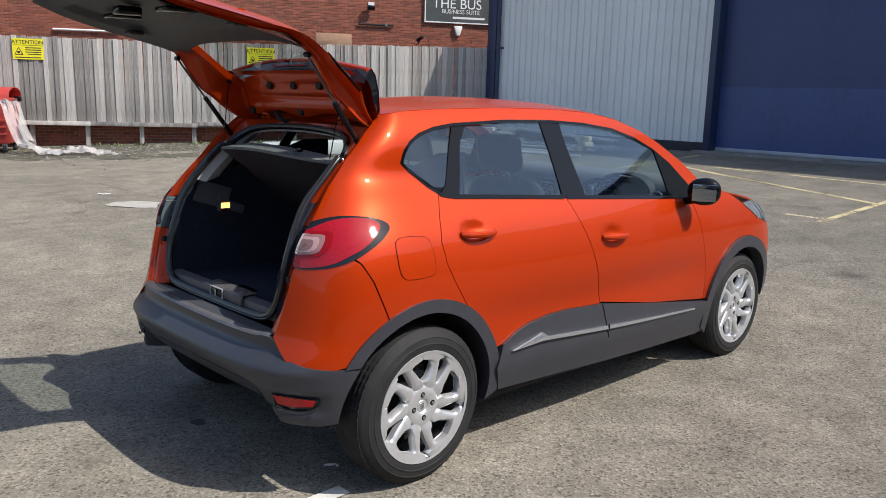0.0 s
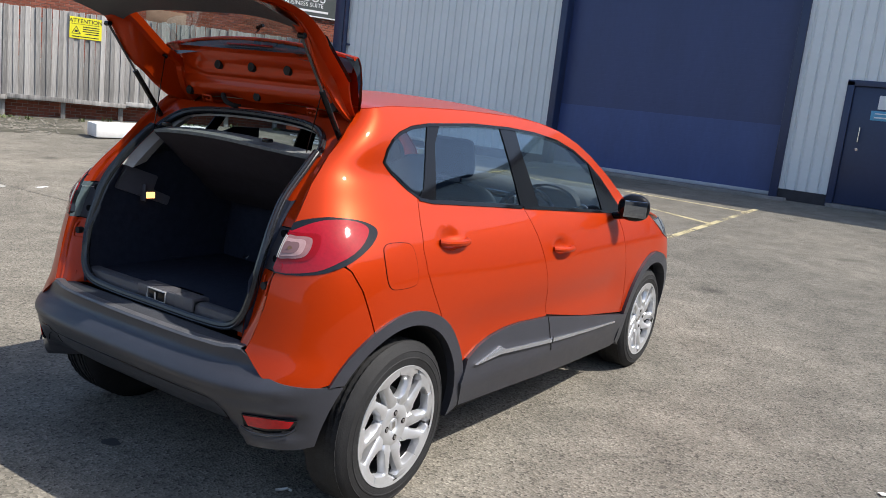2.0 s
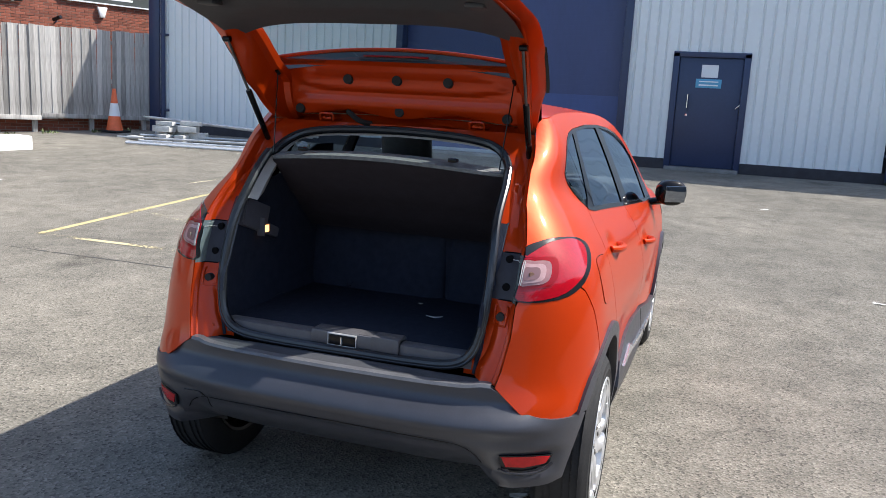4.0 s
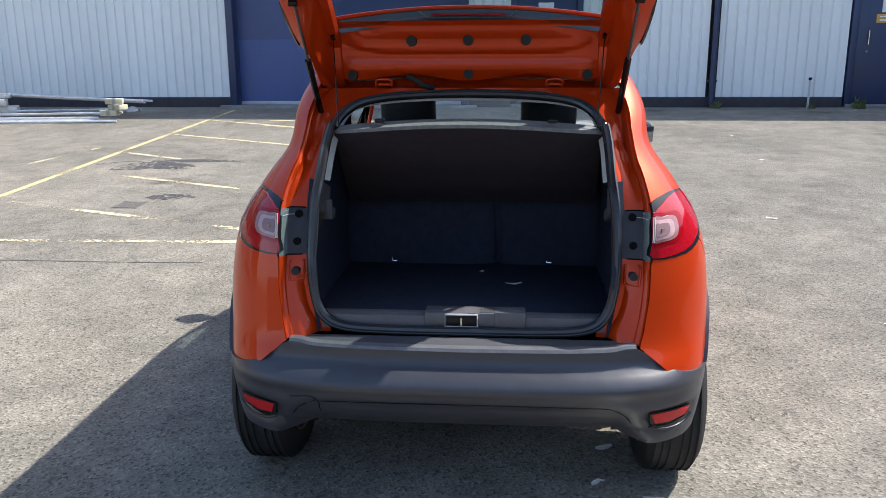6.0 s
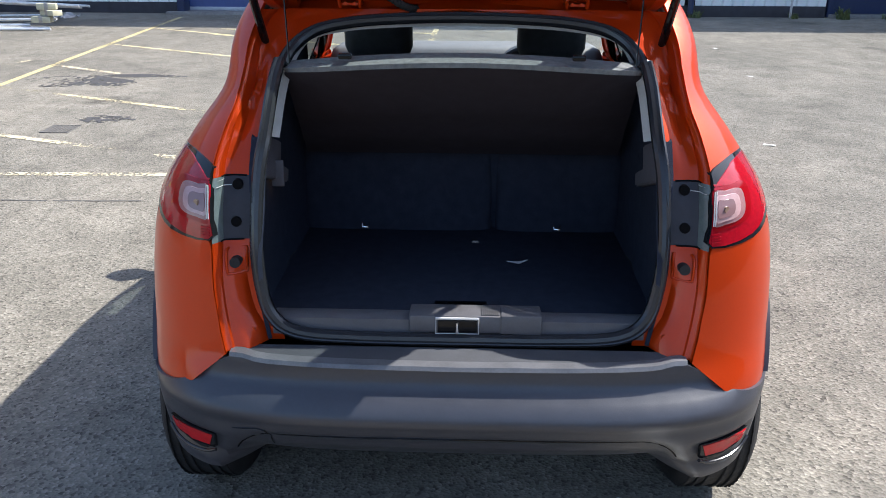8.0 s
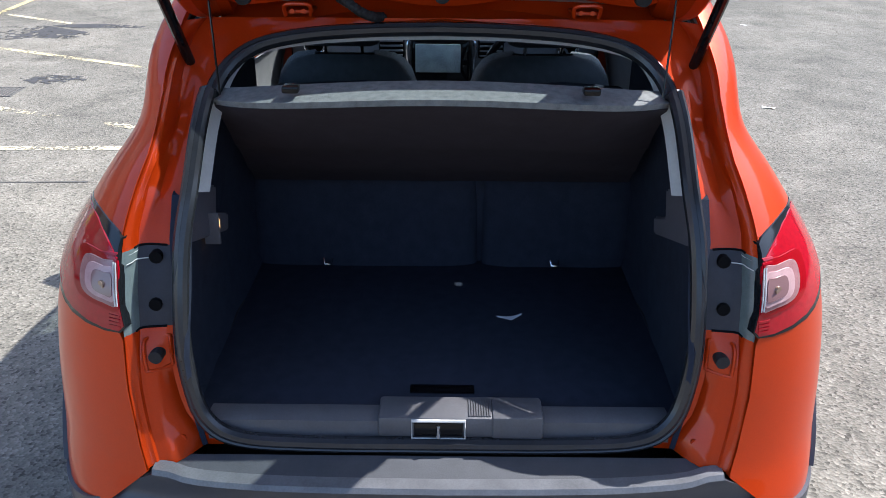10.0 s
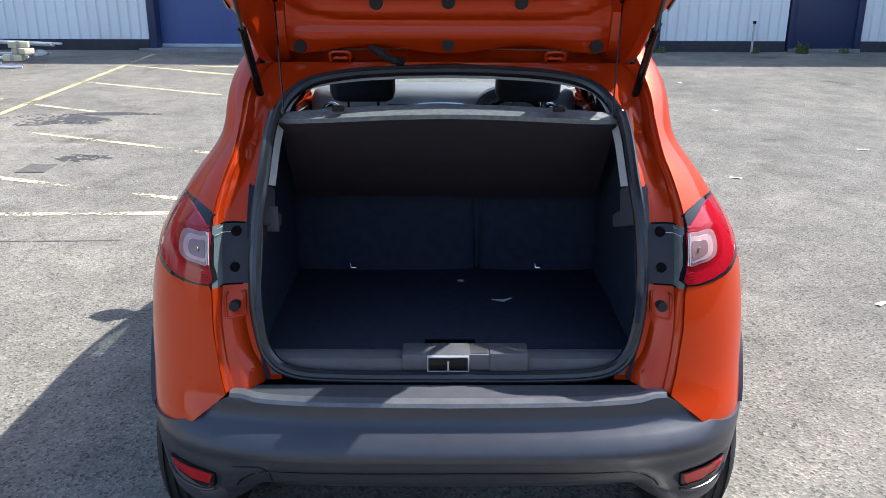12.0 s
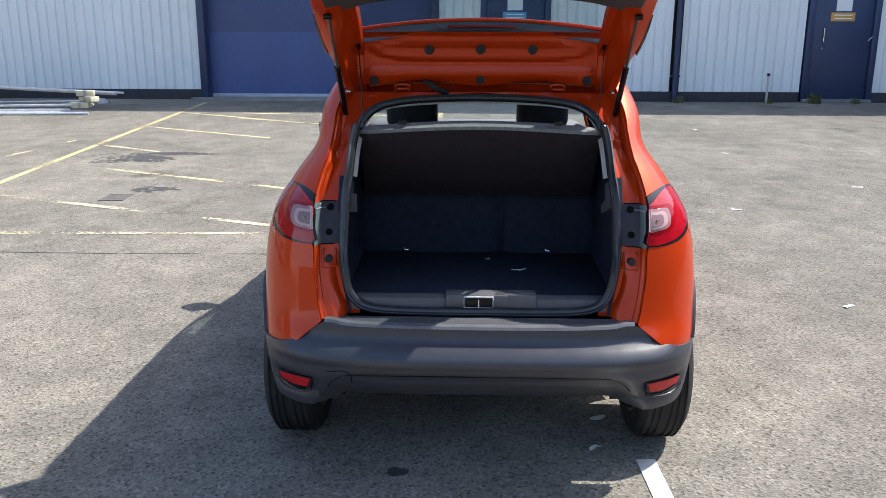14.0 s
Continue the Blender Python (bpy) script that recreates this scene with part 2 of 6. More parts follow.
def tube(points, r, n=8, closed=False, flat=1.0):
    """A round bar along points."""
    bm = bmesh.new()
    pts = [Vector(p) for p in points]
    rings = []
    for i, p in enumerate(pts):
        a = pts[i - 1] if i or closed else p
        b = pts[(i + 1) % len(pts)] if i + 1 < len(pts) or closed else p
        d = (b - a).normalized()
        if i:
            side = (side - d * side.dot(d)).normalized()
        else:
            side = d.cross(Vector((0, 0, 1)) if abs(d.z) < 0.95 else Vector((1, 0, 0))).normalized()
        up = side.cross(d)
        rings.append([bm.verts.new(p + r * (math.cos(k * math.tau / n) * side + flat * math.sin(k * math.tau / n) * up)) for k in range(n)])
    span = len(rings) if closed else len(rings) - 1
    for i in range(span):
        for k in range(n):
            bm.faces.new((rings[i][k], rings[i][(k + 1) % n], rings[(i + 1) % len(rings)][(k + 1) % n], rings[(i + 1) % len(rings)][k]))
    if not closed:
        bm.faces.new(rings[0][::-1])
        bm.faces.new(rings[-1])
    bmesh.ops.recalc_face_normals(bm, faces=bm.faces)
    return bm


def revolve(profile, centre, n=48, axis="y"):
    """Turn (radius, along) pairs about an axis through centre."""
    bm = bmesh.new()
    rings = []
    for k in range(n):
        a = k * math.tau / n
        c, s = math.cos(a), math.sin(a)
        rings.append([bm.verts.new(Vector(centre) + (Vector((r * c, h, r * s)) if axis == "y" else Vector((r * c, r * s, h)))) for r, h in profile])
    for k in range(n):
        p, q = rings[k], rings[(k + 1) % n]
        for i in range(len(profile) - 1):
            bm.faces.new((p[i], p[i + 1], q[i + 1], q[i]))
    bmesh.ops.remove_doubles(bm, verts=bm.verts, dist=1e-5)
    bmesh.ops.recalc_face_normals(bm, faces=bm.faces)
    return bm


def grid(rows, flip=False):
    """A sheet through rows of points."""
    bm = bmesh.new()
    vs = [[bm.verts.new(p) for p in row] for row in rows]
    for a, b in zip(vs, vs[1:]):
        for i in range(len(a) - 1):
            f = (a[i], a[i + 1], b[i + 1], b[i])
            bm.faces.new(f[::-1] if flip else f)
    return bm


def thicken(bm, d):
    """Give an open sheet a thickness of d along its normals."""
    bm.normal_update()
    bmesh.ops.solidify(bm, geom=bm.faces[:], thickness=d)
    return bm


def path_of(*points, n=6, closed=False):
    """Catmull-Rom through points of any dimension."""
    p = [np.array(q, float) for q in points]
    p = [p[-1], *p, p[0], p[1]] if closed else [2 * p[0] - p[1], *p, 2 * p[-1] - p[-2]]
    out = []
    for a, b, c, d in zip(p, p[1:], p[2:], p[3:]):
        for k in range(n):
            u = k / n
            out.append(tuple(0.5 * (2 * b + (c - a) * u + (2 * a - 5 * b + 4 * c - d) * u * u + (3 * b - a - 3 * c + d) * u**3)))
    if not closed:
        out.append(tuple(p[-2]))
    return out


def text(words, size, m, mat, parent, name="lettering", depth=0.002):
    c = bpy.data.curves.new(name, "FONT")
    c.body, c.size, c.align_x, c.align_y, c.extrude = words, size, "CENTER", "CENTER", depth
    tmp = bpy.data.objects.new(name, c)
    me = bpy.data.meshes.new_from_object(tmp)
    bpy.data.objects.remove(tmp)
    me.materials.clear()
    me.materials.append(mat)
    ob = new(name, me)
    ob.parent = parent
    ob.matrix_local = m
    return ob


# ---- the yard ----
def rise(x):
    """Height of the yard: level under the car, climbing towards the workshop."""
    d = x - 1.9
    return 0.0 if d < 0 else (0.0465 * d * d / 4 if d < 2 else min(0.0465 * (d - 1), 0.54))


xs = [-400, -60, -12, -4, 0, 1.9, 2.4, 2.9, 3.4, 3.9, 6, 9, 12, 14.6, 20, 60, 400]
ys = [-400, -60, -15, -6, -3, 0, 3, 6, 10, 20, 60, 400]
ground = finish("ground", grid([[(x, y, rise(x)) for x in xs] for y in ys]), TARMAC)
tagged(ground, "worn grey tarmac yard with pale chippings and stains", "ground", kind="structure")

YELLOW_LINE = worn_paint("faded_yellow_road_paint", (0.50, 0.43, 0.25), 0.55)
MAIN_LINE = worn_paint("yellow_road_paint", (0.46, 0.385, 0.19), 0.85)
PALE_LINE = worn_paint("nearly_worn_off_road_paint", (0.48, 0.42, 0.28), 0.45)
WHITE_LINE = worn_paint("white_road_paint", (0.55, 0.55, 0.52), 1.35)


def line(x0, y0, x1, y1, w, mat, label):
    d = Vector((x1 - x0, y1 - y0, 0))
    side = d.normalized().cross(Vector((0, 0, 1))) * w / 2
    n = max(2, int(d.length / 0.25))
    rows = []
    for k in range(n + 1):
        p = Vector((x0, y0, 0)) + d * k / n
        rows.append([(*(p - side).xy, rise((p - side).x) + 0.004), (*(p + side).xy, rise((p + side).x) + 0.004)])
    ob = finish("painted_line", grid(rows, flip=True), mat)
    return tagged(ob, label, "road marking", "parking bay lines", kind="structure")


line(3.42, 5.18, 13.3, 5.42, 0.085, MAIN_LINE, "faded yellow parking line painted on the tarmac")
for x0, x1, end in ((6.66, 5.28, 1.95), (8.05, 7.5, 4.2), (9.86, 8.75, 3.0), (11.7, 10.0, 2.0)):
    line(x0, 5.24 + 0.02 * (x0 - 6), x1, end, 0.07, PALE_LINE if 7 < x0 < 9 else YELLOW_LINE, "worn yellow bay line painted on the tarmac")
line(7.07, 6.07, 8.4, 5.78, 0.07, PALE_LINE, "almost worn-off bay line on the tarmac")
line(4.9, 5.0, 3.7, 1.6, 0.08, PALE_LINE, "almost worn-off bay line on the tarmac")
line(3.42, 5.13, 3.44, 3.7, 0.075, YELLOW_LINE, "worn yellow bay line painted on the tarmac")
line(3.44, 3.66, 3.52, 1.2, 0.08, PALE_LINE, "almost worn-off bay line on the tarmac")
line(7.6, 0.64, 11.9, 0.55, 0.09, YELLOW_LINE, "worn yellow bay line painted on the tarmac")
line(7.82, 0.62, 7.84, 1.15, 0.08, PALE_LINE, "almost worn-off bay line on the tarmac")
line(9.4, 0.62, 11.0, 4.1, 0.09, YELLOW_LINE, "worn yellow bay line painted on the tarmac")
line(11.3, 0.55, 11.65, 4.2, 0.08, YELLOW_LINE, "worn yellow bay line painted on the tarmac")
line(-0.27, -0.675, -1.4, -0.70, 0.075, WHITE_LINE, "short white line painted on the tarmac")

# ---- the workshop ----
CLAD = material("grey_cladding", (0.74, 0.77, 0.77), 0.45, vary=0.10, scale=0.7, fine=0.15, stretch=(1, 1, 0.25), spec=0.4, rough_vary=0.08)
NAVY = material("navy_painted_steel", (0.023, 0.037, 0.092), 0.4, vary=0.12, scale=2, spec=0.5, rough_vary=0.06)
# one blue door: a lit and a shaded tone are put into its colours
LIT_ROLLER = material("lit_blue_door_slats", (0.042, 0.073, 0.215), 0.42, vary=0.10, scale=1.5, stretch=(1, 1, 0.3), rough_vary=0.06)
SHADED_ROLLER = material("shaded_blue_door_slats", (0.034, 0.052, 0.150), 0.42, vary=0.10, scale=1.5, stretch=(1, 1, 0.3), rough_vary=0.06)
PLINTH = material("dark_brick_plinth", (0.035, 0.034, 0.040), 0.85, vary=0.3, scale=6, bump=0.3, bump_scale=30)
CONCRETE = material("stained_concrete", (0.22, 0.21, 0.20), 0.9, vary=0.3, scale=3, bump=0.3, bump_scale=60)
WX = 14.0
workshop = thing("workshop", pose(0, 0, 0), "single-storey steel workshop in pale grey ribbed cladding", "building")


def eaves(y):
    """The roofline, climbing away from the fence."""
    return float(np.interp(y, (-22, -12, -2.7, 1.1, 12.2), (6.6, 6.6, 6.5, 6.4, 5.4)))


def cladding(y0, y1, z0, z1, name="cladding_sheet"):
    """Ribbed sheet between y0 and y1: flat pans parted by narrow sunk ribs."""
    prof, y = [], y0
    while y < y1 - 0.01:
        for dy, dx in ((0.0, 0.0), (0.140, 0.0), (0.160, 0.034), (0.186, 0.034)):
            if y + dy < y1:
                prof.append((WX + dx, y + dy))
        y += 0.20
    prof.append((WX, y1))
    bm = grid([[(x, yy, z0) for x, yy in prof], [(x, yy, z1 or eaves(yy)) for x, yy in prof]], flip=False)
    return part(name, thicken(bm, 0.004), CLAD, workshop, smooth=False)


BASE = 0.72
for y0, y1, z0, z1 in ((5.70, 12.15, BASE, None), (0.8, 5.55, 5.2, None), (-0.20, 0.67, BASE, None), (-1.62, -0.20, 2.80, None), (-4.12, -1.62, BASE, None),
                       (-6.8, -4.32, BASE, None), (-8.28, -6.8, 2.80, None), (-22, -8.28, BASE, None)):
    cladding(y0, y1, z0, z1)
ROOF_Y = (-22, -12, -2.7, 1.1, 12.1)
part("inner_wall", thicken(grid([[(14.3, y, 0.2) for y in ROOF_Y], [(14.3, y, eaves(y) - 0.05) for y in ROOF_Y]]), -0.2), PLINTH, workshop, smooth=False)
part("parapet", grid([[(x, y, eaves(y) + z) for y in ROOF_Y[:-1] + (12.16,)] for x, z in ((13.94, 0.0), (13.94, 0.2), (14.5, 0.2), (14.5, 0.0), (13.94, 0.0))], flip=True), NAVY, workshop, smooth=False)
part("gable_wall", boxed(14.06, 40, 11.98, 12.14, 0.2, 5.4), CLAD, workshop)
for y0, y1 in ((5.70, 12.15), (-0.20, 0.67), (-4.2, -1.62), (-6.8, -4.2), (-22, -8.28)):
    part("plinth", boxed(13.98, 14.2, y0, y1, 0.2, BASE, bevel=0.005), PLINTH, workshop)
for y in (5.55, 0.67):
    part("door_post", boxed(13.92, 14.3, y, y + 0.15, 0.3, 5.2, bevel=0.01), NAVY, workshop)
part("door_lintel", boxed(13.92, 14.3, 0.67, 5.70, 5.2, 5.5, bevel=0.01), NAVY, workshop)
part("corner_flashing", boxed(13.95, 14.1, 11.9, 12.2, 0.3, 5.4, bevel=0.01), NAVY, workshop)


def slats(z0, z1, mat, label):
    bm = bmesh.new()
    rows, z = [], z0
    while z < z1 - 1e-6:
        top = min(z + 0.10, z1)
        for zz, x in ((z, 14.2227), (z + 0.006, 14.222), (top - 0.006, 14.222), (top, 14.2227)):
            rows.append([(x, 0.82, zz), (x, 5.55, zz)])
        z = top
    return part("roller_slats", grid(rows, flip=True), mat, roller, label, smooth=False)


roller = thing("roller_door", pose(0, 0, 0), "closed blue steel roller shutter door in a navy frame", "roller door")
# the tone break at 1.9 is painted shade, not another paint
slats(0.62, 1.9, LIT_ROLLER, "lower slats, blue lightened as if lit")
slats(1.9, 5.2, SHADED_ROLLER, "upper slats, blue darkened as if shaded")
part("bottom_rail", boxed(14.20, 14.25, 0.82, 5.55, 0.555, 0.625, bevel=0.006), material("pale_bottom_rail", (0.42, 0.45, 0.5), 0.4, vary=0.15, scale=4), roller, "pale grey bottom rail")
part("threshold", boxed(13.75, 14.3, 0.5, 5.87, 0.3, 0.555, bevel=0.01), CONCRETE, workshop, "stained concrete threshold")

PAPER = material("white_paper", (0.75, 0.76, 0.78), 0.7, vary=0.04, scale=6)
NOTICE_BLUE = material("blue_notice", (0.10, 0.35, 0.55), 0.5, vary=0.05, scale=6)
NOTICE_AMBER = material("amber_notice", (0.55, 0.30, 0.06), 0.5, vary=0.1, scale=6)


def steel_door(y, notice, label):
    """A flush navy door in its frame, y its hinge edge; it opens outwards and is shut."""
    d = thing("door", pose(WX, y, 0.58), label, "door", "workshop side doors")
    for a, b in ((-0.02, 0.10), (1.30, 1.42)):
        part("frame_jamb", boxed(-0.05, 0.2, -b, -a, -0.05, 2.22, bevel=0.006), NAVY, d)
    part("frame_head", boxed(-0.05, 0.2, -1.42, 0.02, 2.14, 2.24, bevel=0.006), NAVY, d)
    part("sill", boxed(-0.12, 0.2, -1.40, 0.0, -0.10, 0.0, bevel=0.01), CONCRETE, d, "pale concrete doorstep")
    part("door_leaf", boxed(0.0, 0.06, -1.295, -0.105, 0.01, 2.135, bevel=0.004), NAVY, d)
    h = part("pull_handle", tube([(0.0, -0.32, 1.16), (-0.05, -0.32, 1.16), (-0.05, -0.32, 1.42), (0.0, -0.32, 1.42)], 0.014), CHROME, d, "chrome pull handle")
    part("lever", tube([(0.0, -1.22, 1.18), (-0.05, -1.22, 1.18), (-0.05, -1.30, 1.26)], 0.012), CHROME, d, "bright metal latch lever")
    part("lock", cylinder(bmesh.new(), (-0.012, -0.32, 1.02), (0.01, -0.32, 1.02), 0.025), CHROME, d)
    part("paper_notice", boxed(-0.004, 0.002, -0.84, -0.53, 1.76, 2.0), PAPER, d, "blank white paper notice")
    s = part("safety_sign", boxed(-0.005, 0.002, -0.92, -0.44, 1.56, 1.73, bevel=0.002), notice, d, "small printed safety sign")
    for k, (a, b) in enumerate(((1.67, 1.69), (1.60, 1.625))):
        part("print_bar", boxed(-0.008, -0.0052, -0.86, -0.50, a, b), PAPER, s)
    return d


steel_door(-0.20, NOTICE_BLUE, "closed navy steel side door with a paper notice and blue sign")
steel_door(-6.85, NOTICE_AMBER, "closed navy steel side door with a paper notice and amber sign")


def downpipe(y, x=13.9):
    d = thing("downpipe", pose(x, y, rise(x)), "dark blue rainwater pipe clipped to the cladding", "downpipe", "rainwater pipes")
    part("pipe", tube([(0, 0, 0.05), (0, 0, 5.0)], 0.055, 12), NAVY, d)
    for z in (0.5, 2.3, 4.2):
        part("bracket", boxed(-0.03, 0.12, -0.09, 0.09, z, z + 0.05, bevel=0.005), NAVY, d)
    return d


downpipe(-4.22)
downpipe(11.75)
vent = thing("standpipe", pose(13.8, -6.08, rise(13.8)), "short pale plastic pipe standing at the wall", "pipe")
part("pipe", tube([(0, 0, -0.02), (0, 0.0, 0.55)], 0.022), PALE_TRIM, vent)
part("cap", cylinder(bmesh.new(), (0, 0, 0.55), (0, 0, 0.60), 0.03), GLOSS_BLACK, vent)

# unseen walls, added to set what paint and glass reflect and the bounced light
for name, a in (("unseen_wall_south", (-30, 30, -17.3, -17, -0.5, 7.0)), ("unseen_wall_west", (-16.3, -16, -17, 30, -0.5, 3.2))):
    tagged(finish(name, boxed(*a), CONCRETE), "plain unseen wall added to shape reflections and bounced light", "wall", kind="structure")

# ---- fence and brick building ----
WOOD = material("weathered_fence_board", (0.345, 0.330, 0.312), 0.88, vary=0.5, scale=2.2, fine=0.5, rand=0.45, stretch=(3, 3, 0.22), bump=0.3, bump_scale=25, spec=0.2)
FENCE = pose(14.0, 12.25, 0, 0, 0, 150)     # x runs along the fence, +y towards the yard
fence = thing("fence", FENCE, "tall weathered grey close-boarded timber fence on posts", "fence")


def fz(u):
    """Ground under the fence, by the distance from the workshop."""
    return rise(14.0 - 0.866 * u) * 0.8


rng = random.Random(4)
board_data = []
for k in range(6):
    bm = boxed(-0.053 - 0.007 * (k % 2), 0.053 + 0.007 * (k % 2), -0.011, 0.011, 0, 2.08 + 0.02 * rng.uniform(-1, 1), bevel=0.003)
    for v in bm.verts:
        v.co.x += 0.004 * rng.uniform(-1, 1)
    me = bpy.data.meshes.new("board")
    bm.to_mesh(me)
    bm.free()
    me.materials.append(WOOD)
    board_data.append(me)
for u in np.arange(0.06, 17.5, 0.112):
    near = int(round(u / 0.112)) % 2
    ob = new("board", board_data[2 * rng.randrange(3) + near])
    ob.parent = fence
    ob.matrix_local = pose(u, 0.008 - 0.016 * near, 0.60 + 0.18 * max(0, 1 - u / 8) + rng.uniform(-0.012, 0.012), rng.uniform(-0.4, 0.4), rng.uniform(-0.6, 0.6), 0) @ Matrix.Diagonal((rng.choice((1.0, 0.99, 0.97, 0.95)), 1, 1, 1))
for z in (0.60, 1.45, 2.35):
    for u in np.arange(0, 17.5, 2.5):
        dz = 0.18 * max(0, 1 - (u + 1.2) / 8)
        part("rail", boxed(u, u + 2.5, 0.03 if z < 1 else -0.08, 0.075 if z < 1 else -0.03, z + dz, z + dz + 0.10, bevel=0.004), WOOD, fence)
for u in np.arange(0.1, 17.6, 1.25):
    part("post", boxed(u - 0.05, u + 0.05, -0.16, -0.06, fz(u) - 0.1, 2.6, bevel=0.005), WOOD, fence)
def courses(parent, u0, u1, z0, z1, y, single=None):
    """Brick courses standing proud of a mortar wall; those inside the single range are objects of their own."""
    rng = random.Random(int(u1 * 10 + z1))
    shared = []
    for k in range(4):
        bm = boxed(-0.107, 0.107, -0.02, 0.006 + 0.001 * k, 0.0, 0.065, bevel=0.0)
        me = bpy.data.meshes.new("brick")
        bm.to_mesh(me)
        bm.free()
        me.materials.append(BRICK_EACH)
        shared.append(me)
    verts, faces, z, row = [], [], z0, 0
    while z < z1 - 0.03:
        u = u0 + 0.1125 * (1 + row % 2)
        while u < u1:
            if single and single[0] < u < single[1] and single[2] < z < single[3]:
                ob = new("brick", shared[rng.randrange(4)])
                ob.parent = parent
                ob.matrix_local = pose(u, y, z)
            else:
                n, d = len(verts), 0.006 + 0.003 * rng.random()
                verts += [(u + a, y + b, z + c) for a, b, c in ((-0.107, 0, 0), (0.107, 0, 0), (0.107, 0, 0.065), (-0.107, 0, 0.065), (-0.104, d, 0.003), (0.104, d, 0.003), (0.104, d, 0.062), (-0.104, d, 0.062))]
                faces += [(n + 4, n + 7, n + 6, n + 5), (n, n + 4, n + 5, n + 1), (n + 1, n + 5, n + 6, n + 2), (n + 2, n + 6, n + 7, n + 3), (n + 3, n + 7, n + 4, n)]
            u += 0.225
        z, row = z + 0.075, row + 1
    me = bpy.data.meshes.new("brickwork")
    me.from_pydata(verts, [], faces)
    me.materials.append(BRICK_JOINED)
    ob = new("brickwork", me)
    ob.parent = parent
    return tagged(ob, "red brick courses with pale mortar joints", kind="stuff")


MORTAR = material("pale_mortar", (0.25, 0.20, 0.165), 0.95, vary=0.25, scale=3)
BRICK_EACH = material("red_brick", (0.235, 0.072, 0.043), 0.9, vary=0.25, scale=9, rand=0.7, bump=0.3, bump_scale=80)
BRICK_JOINED = material("red_brick_courses", (0.235, 0.072, 0.043), 0.9, vary=0.25, scale=9, rand=0.7, island=True, bump=0.3, bump_scale=80)
courses(fence, 0, 17.5, -0.15, 0.75, -0.35)
part("low_wall", boxed(0, 17.5, -0.55, -0.35, -0.2, 0.75), MORTAR, fence, "low red brick wall behind the posts")

bricks = thing("brick_building", FENCE @ pose(0, -3.2, 0), "red brick commercial building behind the fence", "building")
part("wall", boxed(-2, 26, -0.3, 0, -0.3, 9), MORTAR, bricks)
courses(bricks, -2, 25.8, 1.5, 6.0, 0.0, (7.0, 12.2, 2.6, 3.55))
part("roof_edge", boxed(-2, 26, -0.5, 0.15, 9, 9.25, bevel=0.02), NAVY, bricks)


# ---- the car: outer skin ----
# x runs from the rear axle to the nose, y to the car's left; everything is built on the right side and mirrored
XM, XF = 0.1, 2.55      # where the rear corner and the front corner begin


def curve(v, *knots):
    """Smooth monotone-ish interpolation through (key, value) knots."""
    if v <= knots[0][0]:
        return knots[0][1]
    if v >= knots[-1][0]:
        return knots[-1][1]
    for i in range(len(knots) - 1):
        (a, p), (b, q) = knots[i], knots[i + 1]
        if v <= b:
            u = (v - a) / (b - a)
            m0 = (q - knots[i - 1][1]) / (b - knots[i - 1][0]) if i else (q - p) / (b - a)
            m1 = (knots[i + 2][1] - p) / (knots[i + 2][0] - a) if i + 2 < len(knots) else (q - p) / (b - a)
            h = b - a
            return ((2*u**3 - 3*u*u + 1) * p + (u**3 - 2*u*u + u) * h * m0
                    + (-2*u**3 + 3*u*u) * q + (u**3 - u*u) * h * m1)


def tuck(x, z):
    """How far the body draws in between the tail light and the roof."""
    return 0.037 * math.exp(-((z - 1.235) / 0.085) ** 2) * curve(x, (0.1, 1), (0.5, 0.6), (1.0, 0))


def half_width(x, z):
    w = curve(z, (0.18, 0.80), (0.30, 0.835), (0.45, 0.855), (0.60, 0.865), (0.75, 0.866), (0.88, 0.852), (0.98, 0.824),
              (1.04, 0.795), (1.10, 0.757), (1.20, 0.712), (1.30, 0.668), (1.40, 0.625), (1.48, 0.575), (1.56, 0.50))
    t = curve(x, (-0.5, 0.958), (0.1, 0.962), (0.55, 0.972), (1.1, 0.995), (1.5, 1.0), (2.0, 0.99), (2.6, 0.975), (3.3, 0.93))
    haunch = 0.005 * math.exp(-((x + 0.05) / 0.36) ** 2 - ((z - 0.98) / 0.13) ** 2)
    waist = -0.016 * math.exp(-((z - 0.62) / 0.10) ** 2) * curve(x, (0.2, 0), (0.6, 1), (1.9, 1), (2.2, 0))
    return w * t + haunch + waist - tuck(x, z)


def rear_end(z):
    return curve(z, (0.20, -0.50), (0.30, -0.555), (0.40, -0.585), (0.50, -0.60), (0.57, -0.59), (0.66, -0.545), (0.85, -0.50),
                 (0.98, -0.47), (1.03, -0.45), (1.10, -0.415), (1.25, -0.30), (1.40, -0.12), (1.50, 0.02))


def front_end(z):
    return curve(z, (0.2, 3.36), (0.45, 3.43), (0.6, 3.42), (0.75, 3.38), (0.9, 3.22), (1.0, 2.95), (1.10, 2.62), (1.2, 2.6))


